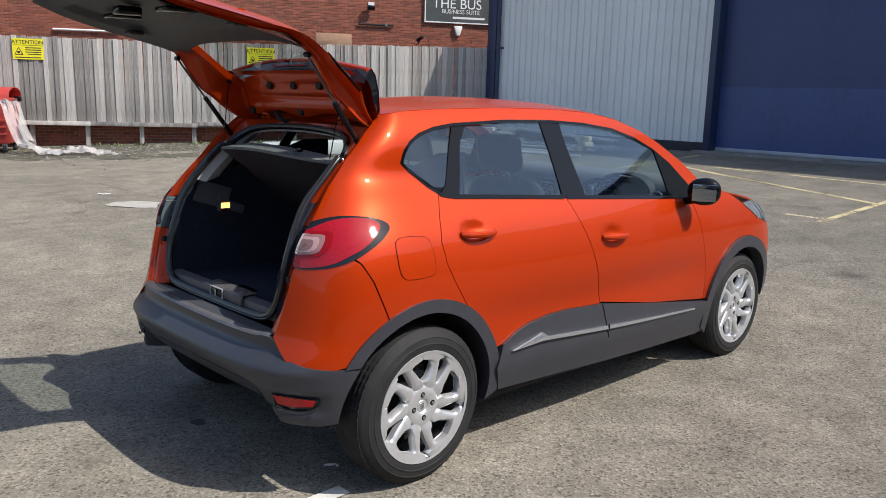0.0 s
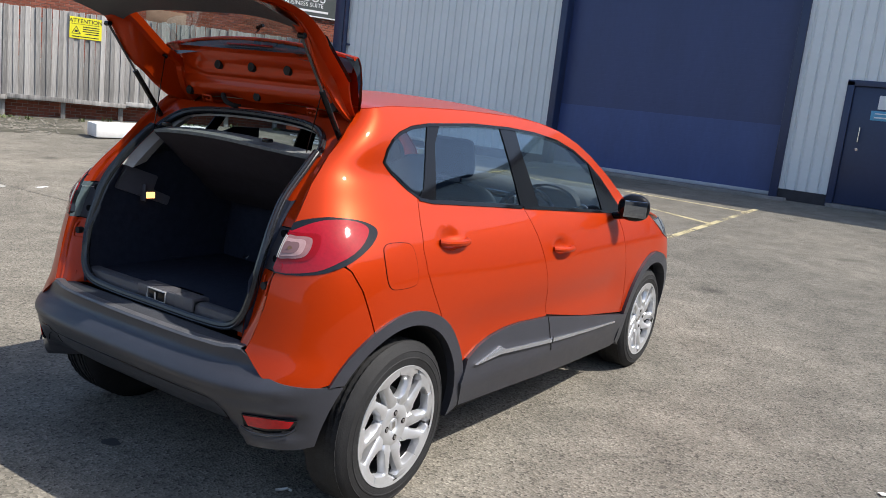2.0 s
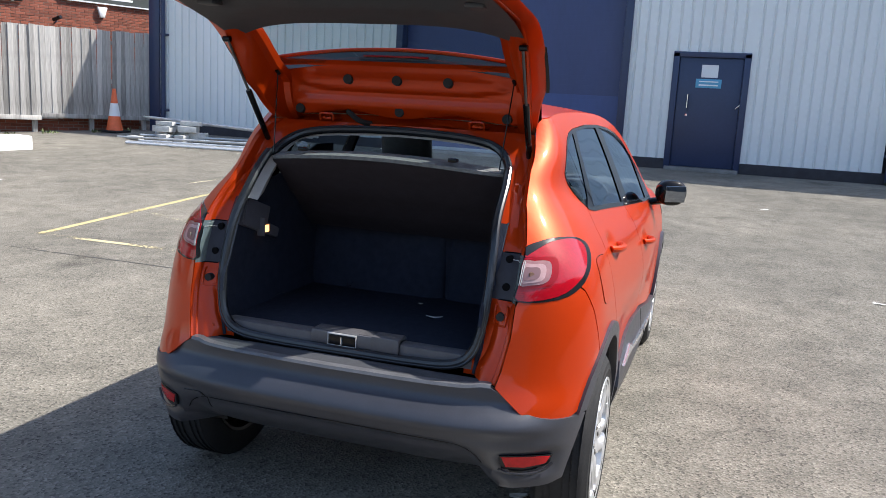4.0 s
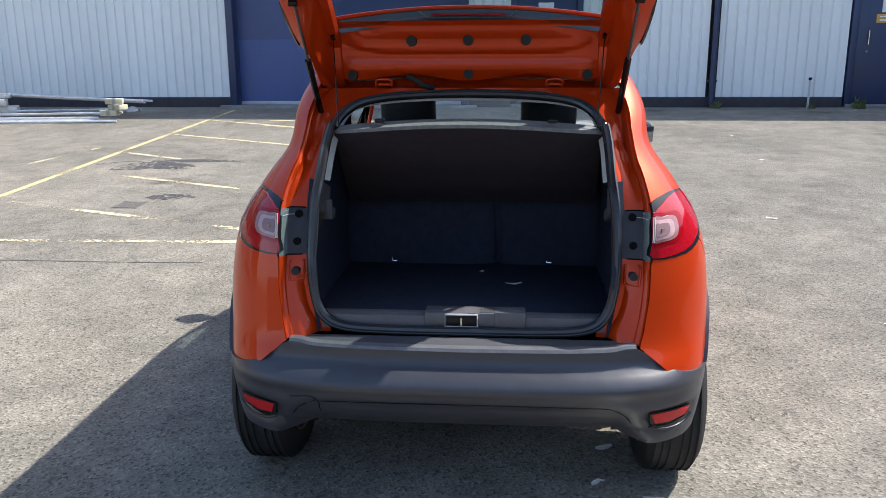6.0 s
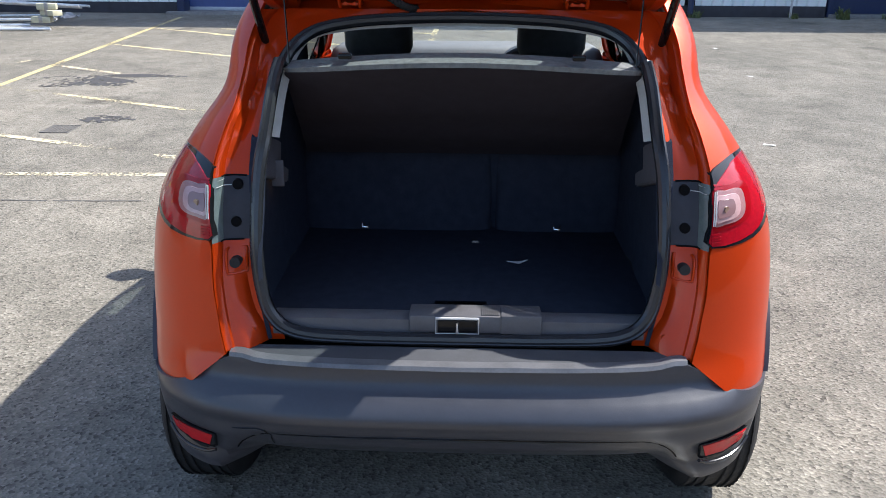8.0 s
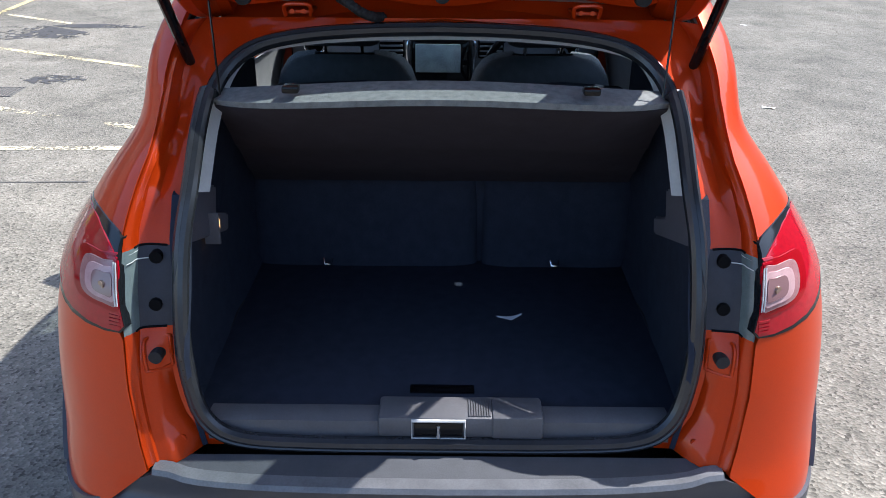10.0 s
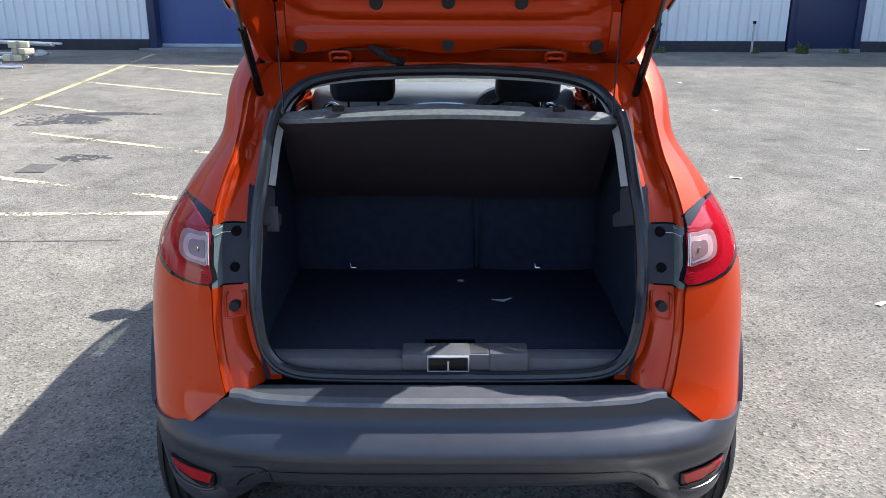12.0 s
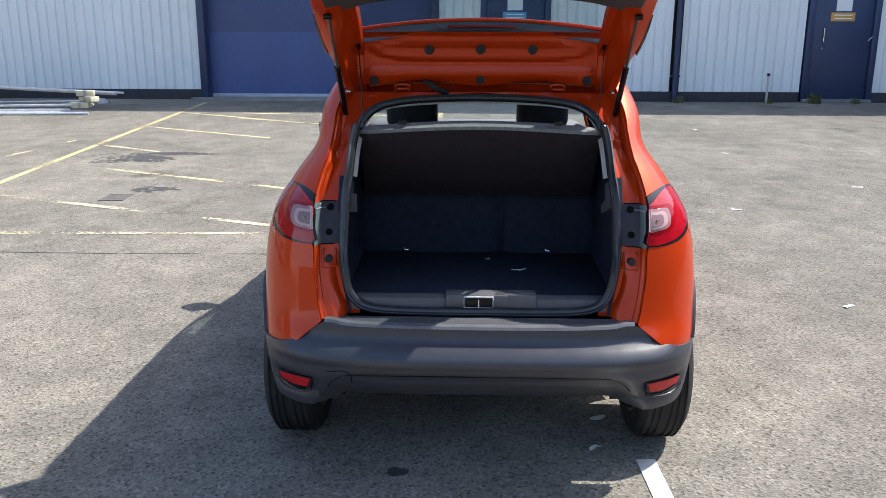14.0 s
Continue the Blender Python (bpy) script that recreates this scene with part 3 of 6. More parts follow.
def skin(s, z, off=0.0):
    """A point of the right-hand outer skin. s: 0 at the rear's middle, 90 where the side begins, one degree a centimetre
    along the side, then 90 more round the front."""
    long = 100 * (XF - XM)
    if s < 90 or s > 90 + long:
        rear = s < 90
        n = 4.0 if rear else 3.2
        a, x0 = (XM - rear_end(z), XM) if rear else (front_end(z) - XF, XF)
        b = half_width(x0, z)
        f = math.radians(s if rear else 180 + long - s)
        c, d = abs(math.cos(f)), abs(math.sin(f))
        r = ((c / a) ** n + (d / b) ** n) ** (-1 / n)
        k = math.hypot((r * c / a) ** (n - 1) / a, (r * d / b) ** (n - 1) / b)
        ux, uy = (r * c / a) ** (n - 1) / a / k, (r * d / b) ** (n - 1) / b / k
        sign = -1 if rear else 1
        return x0 + sign * (r * c + off * ux), -(r * d + off * uy), z
    x = XM + (s - 90) / 100
    return x, -(half_width(x, z) + off), z


def s_at(x, z):
    """The skin's s at a given x."""
    if x >= XM:
        return 90 + 100 * (x - XM)
    a, b = XM - rear_end(z), half_width(XM, z)
    y = b * max(1e-4, 1 - min(0.999, ((XM - x) / a)) ** 4) ** 0.25
    return math.degrees(math.atan2(y, XM - x))


def cut(poly, axis, value, keep):
    """The part of a polygon on one side of a line."""
    out = []
    for p, q in zip(poly, poly[1:] + poly[:1]):
        a, b = (p[axis] - value) * keep, (q[axis] - value) * keep
        if a >= 0:
            out.append(p)
        if a * b < 0:
            u = a / (a - b)
            out.append((p[0] + u * (q[0] - p[0]), p[1] + u * (q[1] - p[1])))
    return out


def inset(poly, d):
    """A polygon of (s, z) drawn in by d metres (one s is taken as a centimetre)."""
    pts = [Vector((s / 100, z)) for s, z in poly]
    area = sum(a.x * b.y - b.x * a.y for a, b in zip(pts, pts[1:] + pts[:1]))
    sign = 1 if area > 0 else -1
    out = []
    for i, p in enumerate(pts):
        e, f = (p - pts[i - 1]).normalized(), (pts[(i + 1) % len(pts)] - p).normalized()
        n = Vector((-(e + f).y, (e + f).x))
        n = n.normalized() * sign if n.length > 1e-6 else Vector((0, 0))
        k = min(2.0, 1 / max(0.4, abs(n.dot(Vector((-e.y, e.x))))))
        q = p + n * d * k
        out.append((q.x * 100, q.y))
    return out


def patch(poly, off=0.0, thick=0.012, left=False, ds=4.0, dz=0.035):
    """A panel of the skin inside a polygon of (s, z), with folded edges; off: how far it stands out (a number or a function)."""
    lift = off if callable(off) else (lambda s, z: off)
    poly = [tuple(p) for p in poly]
    bm, known, rim = bmesh.new(), {}, {}

    def vert(p):
        key = (round(p[0], 3), round(p[1], 5))
        if key not in known:
            x, y, z = skin(p[0], p[1], lift(*p))
            known[key] = bm.verts.new((x, -y if left else y, z))
            rim[known[key]] = p
        return known[key]

    s0, s1 = min(p[0] for p in poly), max(p[0] for p in poly)
    z0, z1 = min(p[1] for p in poly), max(p[1] for p in poly)
    area = sum(a[0] * b[1] - b[0] * a[1] for a, b in zip(poly, poly[1:] + poly[:1]))
    for i in range(math.floor(s0 / ds), math.ceil(s1 / ds)):
        column = cut(cut(poly, 0, i * ds, 1), 0, (i + 1) * ds, -1)
        if len(column) < 3:
            continue
        for j in range(math.floor(z0 / dz), math.ceil(z1 / dz)):
            cell = cut(cut(column, 1, j * dz, 1), 1, (j + 1) * dz, -1)
            vs = []
            for p in cell:
                v = vert(p)
                if v not in vs:
                    vs.append(v)
            if len(vs) < 3:
                continue
            if (area > 0) == left:
                vs.reverse()
            try:
                bm.faces.new(vs)
            except ValueError:
                pass
    if thick:
        edges = [e for e in bm.edges if len(e.link_faces) == 1 and max(rim[v][0] for v in e.verts) > 0.01]
        low = {}
        for e in edges:
            for v in e.verts:
                if v not in low:
                    p = rim[v]
                    x, y, z = skin(p[0], p[1], lift(*p) - thick)
                    low[v] = bm.verts.new((x, -y if left else y, z))
        for e in edges:
            f = e.link_faces[0]
            a, b = e.verts
            loop = next(k for k in f.loops if k.edge == e)
            if loop.vert == a:
                a, b = b, a
            try:
                bm.faces.new((a, b, low[b], low[a]))
            except ValueError:
                pass
    return bm


def band(poly, width, off=0.0, left=False, drop=0.01):
    """A narrow frame along the inside of a closed outline of (s, z)."""
    inner = inset(poly, width)
    bm = bmesh.new()
    rows = []
    for p, q in zip(poly, inner):
        row = []
        for (s, z), o in ((p, off - drop), (p, off), (q, off), (q, off - drop)):
            x, y, zz = skin(s, z, o)
            row.append(bm.verts.new((x, -y if left else y, zz)))
        rows.append(row)
    for a, b in zip(rows, rows[1:] + rows[:1]):
        for i in range(3):
            bm.faces.new((a[i], a[i + 1], b[i + 1], b[i]))
    bmesh.ops.recalc_face_normals(bm, faces=bm.faces)
    return bm


car = thing("car", pose(0, 0, 0), "orange five-door hatchback crossover with its tailgate open, parked in the yard", "car")
SIDES = (False, True)

# outlines on the skin, from the rear forwards
CUT = [(42.0, 0.650), (43.5, 0.70), (45.6, 0.80), (47.0, 0.90), (48.9, 1.00), (51.7, 1.08), (54.0, 1.14), (56.6, 1.20), (63.0, 1.30), (71.8, 1.40), (79.6, 1.472)]
GUTTER_S = lambda z: curve(z, *((zz, ss) for ss, zz in CUT))
ROOF_EDGE = [(79.6, 1.472), (90, 1.488), (110, 1.499), (150, 1.508), (190, 1.504), (215, 1.488), (235, 1.455), (252, 1.402), (268, 1.332), (285, 1.235), (305, 1.085)]
TOP_LINE = [(82.4, 1.286), (85.5, 1.335), (89.4, 1.371), (95, 1.400), (104, 1.425), (116, 1.440), (150, 1.455), (180, 1.453), (205, 1.440), (227, 1.413), (245, 1.366), (261, 1.300), (273, 1.225), (288, 1.085), (291, 1.040)]
BELT = [(281, 1.036), (261, 1.048), (190, 1.092), (150, 1.117), (107, 1.142), (99, 1.158)]
slide = lambda points: [(s + 80 * tuck(XM + (s - 90) / 100, z) * min(1, max(0, (s - 70) / 10)), z) for s, z in points]
TOP_LINE = slide(TOP_LINE)
DOOR_REAR = [(99, 1.158), (94, 1.06), (91.4, 0.984), (92.6, 0.90), (96.5, 0.82), (101.4, 0.742)]
B_GAP = [(175.8, 1.100), (178.5, 1.02), (182, 0.94), (185.4, 0.861), (191.5, 0.70), (195, 0.583)]
DOOR_FRONT = [(281, 1.036), (285.5, 0.94), (289.8, 0.81), (294, 0.68), (296.5, 0.55), (297, 0.44)]
SILL_TOP = [(126, 0.500), (134, 0.540), (143, 0.566), (156, 0.583), (168.5, 0.587), (195, 0.575), (240, 0.510), (297, 0.428)]


def glaze(sink):
    """The even sheet of the side glass, sunk a little between the waist and the roof."""
    def lift(s, z):
        z0, z1 = curve(s, (80, 1.275), (88, 1.215), (99, 1.150), (150, 1.112), (190, 1.086), (261, 1.042)), 1.445
        u = min(1, max(0, (z - z0) / (z1 - z0)))
        y, a, b = (abs(skin(s, h)[1]) for h in (z, z0, z1))
        return (a + (b - a) * u + 0.020 * u * (1 - u) - y if 0 < u < 1 else 0.0) - sink
    return lift


def dish(s, z):
    """How far the hollow behind a door handle sinks in."""
    return lambda a, b: -0.022 * math.exp(-(((a - s + 1) / 6.0) ** 2 + ((b - z - 0.012) / 0.030) ** 2) ** 1.5)


def arch(cx, r, a0, a1, n=30, cz=0.335):
    """Points of a wheel arch from angle a0 to a1 (0 is forwards, 180 is to the rear)."""
    out = []
    for k in range(n + 1):
        a = radians(a0 + (a1 - a0) * k / n)
        x, z = cx + r * math.cos(a), cz + r * math.sin(a)
        out.append((s_at(x, z) if x < XF else s_front(x, z), z))
    return out


def s_front(x, z):
    a, b = front_end(z) - XF, half_width(XF, z)
    y = b * max(1e-4, 1 - min(0.999, (x - XF) / a) ** 3.2) ** (1 / 3.2)
    return 180 + 100 * (XF - XM) - math.degrees(math.atan2(y, x - XF))


REAR_OUT, REAR_IN = arch(0.02, 0.432, -6, 150), arch(0.012, 0.380, -12, 145)
REAR_UNDER = arch(0.02, 0.412, -12, 152)
FRONT_OUT, FRONT_IN = arch(2.62, 0.432, 10, 190), arch(2.62, 0.365, 0, 200)


def lamp_ring(k):
    """The rounded outline of the reversing lens, scaled about its inner edge."""
    pts = [(0.2, 0.968), (2.4, 0.967), (4.7, 0.972), (6.0, 0.984), (6.4, 1.010), (5.9, 1.034), (4.6, 1.041), (2.2, 1.039), (0.2, 1.036)]
    s0, z0 = (0.2, 1.001) if k >= 1 else (1.2, 1.001)
    ring = [(s0 + k * (p - s0), z0 + k * (q - z0)) for p, q in pts]
    return path_of(*[(lamp_edge(q) + max(0.12, p), q) for p, q in ring], n=3, closed=True)


def lamp_edge(z):
    """Where the tail light's inner edge runs at height z."""
    return curve(z, (0.90, 47.1), (0.914, 47.3), (0.96, 47.9), (1.01, 49.1), (1.05, 50.6), (1.09, 52.5))


for left in SIDES:
    side_poly = (CUT[5:] + ROOF_EDGE[1:] + [(296, 1.035)] + TOP_LINE[::-1] + slide([(84, 1.262), (88, 1.225), (93, 1.185)]) + DOOR_REAR
                 + [(104.3, 0.695)] + [p for p in REAR_UNDER if p[1] > 0.69 and 72.3 < p[0] < 104] + [(71.9, 0.710), (70.9, 0.748), (67.5, 0.871), (64.6, 0.937), (62.5, 0.96), (56, 0.93), (47.5, 0.915), (48.0, 0.96)] + CUT[4:5])
    part("body_side", patch(inset(side_poly, 0.0015), left=left, ds=2.0, dz=0.0175), ORANGE, car)
    corner = CUT[:4] + [(47.6, 0.914), (56, 0.93), (62.2, 0.957), (64.5, 0.937), (67.4, 0.871), (70.8, 0.748), (71.8, 0.710)] + [p for p in REAR_UNDER if p[0] < 71.5 and p[1] > 0.535] + [(55, 0.540), (49.6, 0.555), (46, 0.580)]
    part("rear_corner_panel", patch(inset(corner, 0.0015), left=left, ds=2.0, dz=0.0175), ORANGE, car)
    rear_door = part("rear_door", patch(inset(BELT[2:][::-1][0:1] + [(107, 1.142), (150, 1.117)] + B_GAP + SILL_TOP[:6][::-1] + [p for p in REAR_UNDER if p[0] > 104.6 and p[1] > 0.48] + [(104.4, 0.695)] + DOOR_REAR[::-1][:-1], 0.002), dish(112.5, 0.998), left=left, ds=1.5, dz=0.015), ORANGE, car)
    front_door = part("front_door", patch(inset(B_GAP[::-1] + [(190, 1.092), (261, 1.048)] + DOOR_FRONT + SILL_TOP[5:][::-1][1:-1], 0.002), dish(203.5, 0.905), left=left, ds=1.5, dz=0.015), ORANGE, car)
    fender = [(281.5, 1.036), (292, 1.06), (305, 1.082), (320, 1.055), (334, 1.005), (341, 0.955), (352, 0.86), (365, 0.81), (395, 0.775), (425, 0.77), (425, 0.42), (375, 0.42)] + [p for p in FRONT_OUT if p[1] > 0.42] + DOOR_FRONT[::-1][:-1]
    part("front_fender", patch(inset(fender, 0.002), left=left), ORANGE, car)
    part("front_bumper", patch([(425, 0.42), (425, 0.2), (372, 0.2)] + [p for p in FRONT_OUT if p[1] < 0.46 and p[0] > 340] + [(375, 0.42)], left=left), BLACK, car)
    part("headlight", patch(inset([(339, 0.965), (352, 0.86), (366, 0.808), (380, 0.82), (368, 0.90), (350, 0.975)], 0.003), 0.004, left=left), HEADLAMP, car)
    sill = part("sill_cladding", patch(SILL_TOP + [(303, 0.42), (303, 0.235), (296, 0.225), (172, 0.275), (126, 0.29), (122, 0.40)], lambda s, z: 0.012 + 0.012 * math.exp(-((z - 0.40) / 0.06) ** 2), 0.05, left), BLACK, car)
    part("cladding_seam", patch([(195.1, 0.575), (195.7, 0.575), (200.8, 0.40), (200.2, 0.40)], lambda s, z: 0.0135 + 0.012 * math.exp(-((z - 0.40) / 0.06) ** 2), 0.004, left, 2.0, 0.02), GLOSS_BLACK, sill)
    part("strip_seam", patch([(198.1, 0.476), (198.7, 0.476), (199.7, 0.440), (199.1, 0.440)], 0.0325, 0.003, left, 2.0, 0.02), GLOSS_BLACK, sill)
    part("chrome_strip", patch([(131, 0.466), (150.6, 0.512), (154, 0.492), (196, 0.466), (284, 0.413), (284, 0.403), (199, 0.447), (150, 0.478)], lambda s, z: 0.031 - 0.25 * max(0, z - curve(s, (131, 0.462), (150, 0.484), (199, 0.450), (284, 0.406))), 0.012, left, 2.0, 0.012), STRIP, sill, "bright satin strip")
    part("rear_arch_trim", patch([p for p in REAR_OUT] + REAR_IN[::-1], lambda s, z: 0.011, 0.07, left), BLACK, car)
    part("front_arch_trim", patch(FRONT_OUT + FRONT_IN[::-1], lambda s, z: 0.018, 0.07, left), BLACK, car)
    # windows
    quarter = [(84.2, 1.288), (87, 1.335), (91, 1.367), (97, 1.395), (104, 1.413), (113.6, 1.427), (109, 1.345), (100.5, 1.190), (95, 1.195), (89, 1.24)]
    quarter = slide(quarter)
    part("quarter_window", patch(inset(path_of(*quarter[:6], n=3) + quarter[6:], -0.007), glaze(0.004), 0, left, 3.0, 0.02), GLASS, car, "tinted quarter window")
    part("window_surround", band(TOP_LINE + BELT + slide([(93, 1.185), (88, 1.225), (84, 1.262)]), 0.011, 0.002, left), GLOSS_BLACK, car)
    part("pillar_trim", patch(slide([(99, 1.16), (101.5, 1.19), (110, 1.345), (115.5, 1.432), (124, 1.436), (117, 1.36), (112, 1.27), (109, 1.142)]), glaze(0.001), 0.008, left, 3.0, 0.02), GLOSS_BLACK, rear_door)
    part("pillar_trim", patch([(173.8, 1.100), (172.5, 1.446), (186.5, 1.444), (186, 1.36), (188, 1.22), (190.5, 1.090)], glaze(0.001), 0.008, left, 3.0, 0.02), GLOSS_BLACK, front_door)
    part("corner_trim", patch([(262, 1.05), (260, 1.295), (272, 1.22), (288, 1.075), (288, 1.036)], glaze(0.001), 0.008, left, 3.0, 0.02), GLOSS_BLACK, front_door)
    part("window", patch(slide([(109, 1.147), (112, 1.27), (117, 1.36), (124, 1.428), (150, 1.444), (172.5, 1.446), (173.8, 1.106)]), glaze(0.006), 0.004, left, 3.0, 0.02), GLASS, rear_door, "tinted door window")
    part("window", patch([(190.5, 1.096), (188, 1.22), (186, 1.36), (186.5, 1.442), (205, 1.430), (227, 1.403), (245, 1.356), (260, 1.295), (262, 1.054)], glaze(0.006), 0.004, left, 3.0, 0.02), GLASS, front_door, "tinted door window")
    part("belt_strip", patch([(99.5, 1.150), (99.5, 1.164), (107, 1.150), (150, 1.125), (174, 1.108), (174, 1.096), (150, 1.112), (107, 1.137)], 0.004, 0.008, left), GLOSS_BLACK, rear_door)
    part("belt_strip", patch([(176, 1.095), (176, 1.107), (190, 1.099), (261, 1.056), (281, 1.045), (281, 1.033), (261, 1.044), (190, 1.087)], 0.004, 0.008, left), GLOSS_BLACK, front_door)
    # handles, flap
    for door, s, z in ((rear_door, 112.5, 0.998), (front_door, 203.5, 0.905)):
        sign = 1 if left else -1
        pts = []
        for k in range(11):
            u = k / 10
            x, y, zz = skin(s - 9.5 + 19 * u, z + 0.006 * (0.5 - u), 0.002 + 0.034 * math.sin(math.pi * min(1, max(0, u * 1.1 - 0.05))) ** 0.4)
            pts.append((x, sign * abs(y), zz))
        part("door_handle", tube(pts, 0.0135, 10), ORANGE, door)
    # tail light
    lens = [(51.0, 1.058), (52.2, 1.082), (58, 1.101), (63, 1.104), (68.9, 1.096), (72.9, 1.078), (73.8, 1.058), (72.2, 1.032), (68.8, 0.999), (62.6, 0.952), (56.2, 0.922), (47.5, 0.914), (47.9, 0.96), (49.1, 1.01)]
    bulge = lambda s, z: 0.001 + 0.003 * math.exp(-((s - 57) / 12) ** 2 - ((z - 1.01) / 0.09) ** 2) + 0.005 * max(0, min((z - 0.93) / 0.115, (1.100 - z) / 0.052, (66 - s) / 8, 1))
    lens = path_of(*lens, n=3, closed=True)
    light = part("tail_light", patch(lens, bulge, 0.018, left), SMOKED_LENS, car, "red wraparound tail light")
    part("red_lens", patch(path_of((50.2, 1.040), (52.8, 1.064), (58, 1.091), (64, 1.098), (68.9, 1.088), (70.9, 1.064), (67.0, 1.008), (61.4, 0.965), (56.0, 0.932), (47.7, 0.9175), (48.0, 0.96), (48.8, 0.998), n=3, closed=True),
                           lambda s, z: bulge(s, z) + 0.0012, 0.004, left), RED_LENS, light, "ribbed red lens")
    part("lamp_bowl", patch(lamp_ring(1.28), lambda s, z: bulge(s, z) + 0.0022, 0.002, left, 1.5, 0.012), DEEP_RED, light, "dark red lamp bowl")
    part("clear_lens", patch(lamp_ring(1.0), lambda s, z: bulge(s, z) + 0.0042, 0.006, left, 1.5, 0.012), CLEAR_LENS, light, "clear reversing lens")
    part("lens_frame", patch(lamp_ring(0.76), lambda s, z: bulge(s, z) + 0.0062, 0.003, left, 1.5, 0.012), LENS_FRAME, light, "pale frame inside the clear lens")
    part("bulb_window", patch(lamp_ring(0.52), lambda s, z: bulge(s, z) + 0.0078, 0.003, left, 1.5, 0.012), BULB, light)
    bx, by, bz = skin(51.1, 1.000, 0.0120)
    part("bulb", cylinder(bmesh.new(), (bx + 0.004, (-by if left else by) * 0.99, bz), (bx - 0.004, (-by if left else by), bz), 0.008), AMBER, light, "small round bulb")
    for ds in (0.05, 0.38):
        pts = [skin(lamp_edge(z) + ds, z, bulge(lamp_edge(z), z) + 0.0062) for z in np.linspace(0.966, 1.040, 6)]
        part("edge_line", tube([(x, -y if left else y, z) for x, y, z in pts], 0.0014, 6), PALE_TRIM, light, "pale line along the clear lens")
    for z in (0.924, 0.9305, 0.937, 0.9435, 1.043, 1.050):
        e = lamp_edge(z) + 0.1
        part("lens_rib", patch([(e, z), (e + 1.6, z), (e + 1.6, z + 0.0036), (e, z + 0.0036)], lambda s, z: bulge(s, z) + 0.003, 0.003, left, 1.5, 0.012), RED_LENS, light)
    # bumper side, reflector
    ref = patch([(43.0, 0.443), (48, 0.442), (53.5, 0.433), (52.6, 0.410), (48, 0.404), (44.2, 0.408)], 0.004, 0.02, left)
    part("reflector_pocket", patch([(44.4, 0.406), (48, 0.402), (52.2, 0.407), (50.8, 0.390), (47, 0.384), (45.4, 0.387)], -0.002, 0.02, left), SMOKED_LENS, car)
    part("reflector_surround", patch([(42.6, 0.447), (48, 0.4455), (54.2, 0.436), (53.6, 0.402), (48, 0.396), (43.4, 0.402)], 0.002, 0.01, left), SMOKED_LENS, car)
    pts = [skin(a, b, 0.010) for a, b in path_of((42.8, 0.404), (45.0, 0.389), (48.5, 0.383), (52.0, 0.390), (54.0, 0.410), n=5)]
    part("reflector_lip", tube([(x, -y if left else y, z) for x, y, z in pts], 0.0045, 8), SEAL, car)
    part("rear_reflector", ref, REFLECTOR, car, "red bumper reflector")

flap = [(74.4, 0.985), (75.0, 1.010), (77.5, 1.020), (83.5, 1.016), (86.2, 1.003), (87.2, 0.96), (87.6, 0.90), (86.8, 0.866), (84, 0.857), (79, 0.857), (76.4, 0.866), (75, 0.90)]
flap = path_of(*flap, n=3, closed=True)
part("fuel_flap_gap", patch(flap, 0.0008, 0), GLOSS_BLACK, car)
part("fuel_flap", patch(inset(flap, 0.0020), 0.0022, 0.004), ORANGE, car)


# rear bumper, both halves in one moulding
def bumper_off(s, z):
    inside = 1 / (1 + math.exp((s - curve(z, (0.33, 42), (0.40, 39.5), (0.46, 36.5), (0.5, 30))) / 0.7)) / (1 + math.exp((z - 0.475) / 0.006))
    lip = curve(z, (0.49, 0.0), (0.508, 0.003), (0.520, 0.011), (0.533, 0.016), (0.546, 0.014), (0.572, -0.002), (0.594, -0.022), (0.615, -0.018), (0.645, -0.002)) / (1 + math.exp((s - 50) / 3))
    eye = 0.018 / (1 + math.exp(-(s - 41.5) / 0.6)) / (1 + math.exp((z - 0.452) / 0.005)) / (1 + math.exp(-(z - 0.375) / 0.006)) / (1 + math.exp((s - 55) / 0.6))
    return 0.006 - (0.028 + 0.09 * max(0.0, (0.455 - z) / 0.10) ** 1.6) * inside + lip - eye


def bumper_edge(s):
    return curve(s, (0, 0.640), (36, 0.644), (41.5, 0.650), (46, 0.594), (49.6, 0.570), (55, 0.556), (62, 0.548))


low = [(0, 0.354), (23, 0.352), (40, 0.333), (44, 0.331), (50, 0.328), (54.5, 0.326)]
half = [(s, bumper_edge(s)) for s in np.linspace(0, 62, 40)] + arch(0.01, 0.372, 146, 180, 8) + low[::-1]
bm = patch(half, bumper_off, 0.03, False, 2.0, 0.012)
mirror = patch(half, bumper_off, 0.03, True, 2.0, 0.012)
tmp = bpy.data.meshes.new("tmp")
mirror.to_mesh(tmp)
mirror.free()
bm.from_mesh(tmp)
bpy.data.meshes.remove(tmp)
bmesh.ops.remove_doubles(bm, verts=bm.verts, dist=0.0005)
rear_bumper = part("rear_bumper", bm, BLACK, car, "matt black plastic rear bumper", sharp=45)
SEAM = path_of((39.5, 0.413), (37.8, 0.442), (35.5, 0.462), (33.2, 0.472), (24.5, 0.480), (10, 0.483), (0, 0.483), n=5)
COVER = [(38.7, 0.486), (33.6, 0.489), (33.8, 0.424)]
for left in SIDES:
    for outline in [SEAM] + ([COVER] if left else []):
        pts = [skin(s, z, bumper_off(s, z) + 0.0004) for s, z in path_of(*outline, n=6)]
        part("seam", tube([(x, -y if left else y, z) for x, y, z in pts], 0.0018, 5), GLOSS_BLACK, rear_bumper)
rows = []
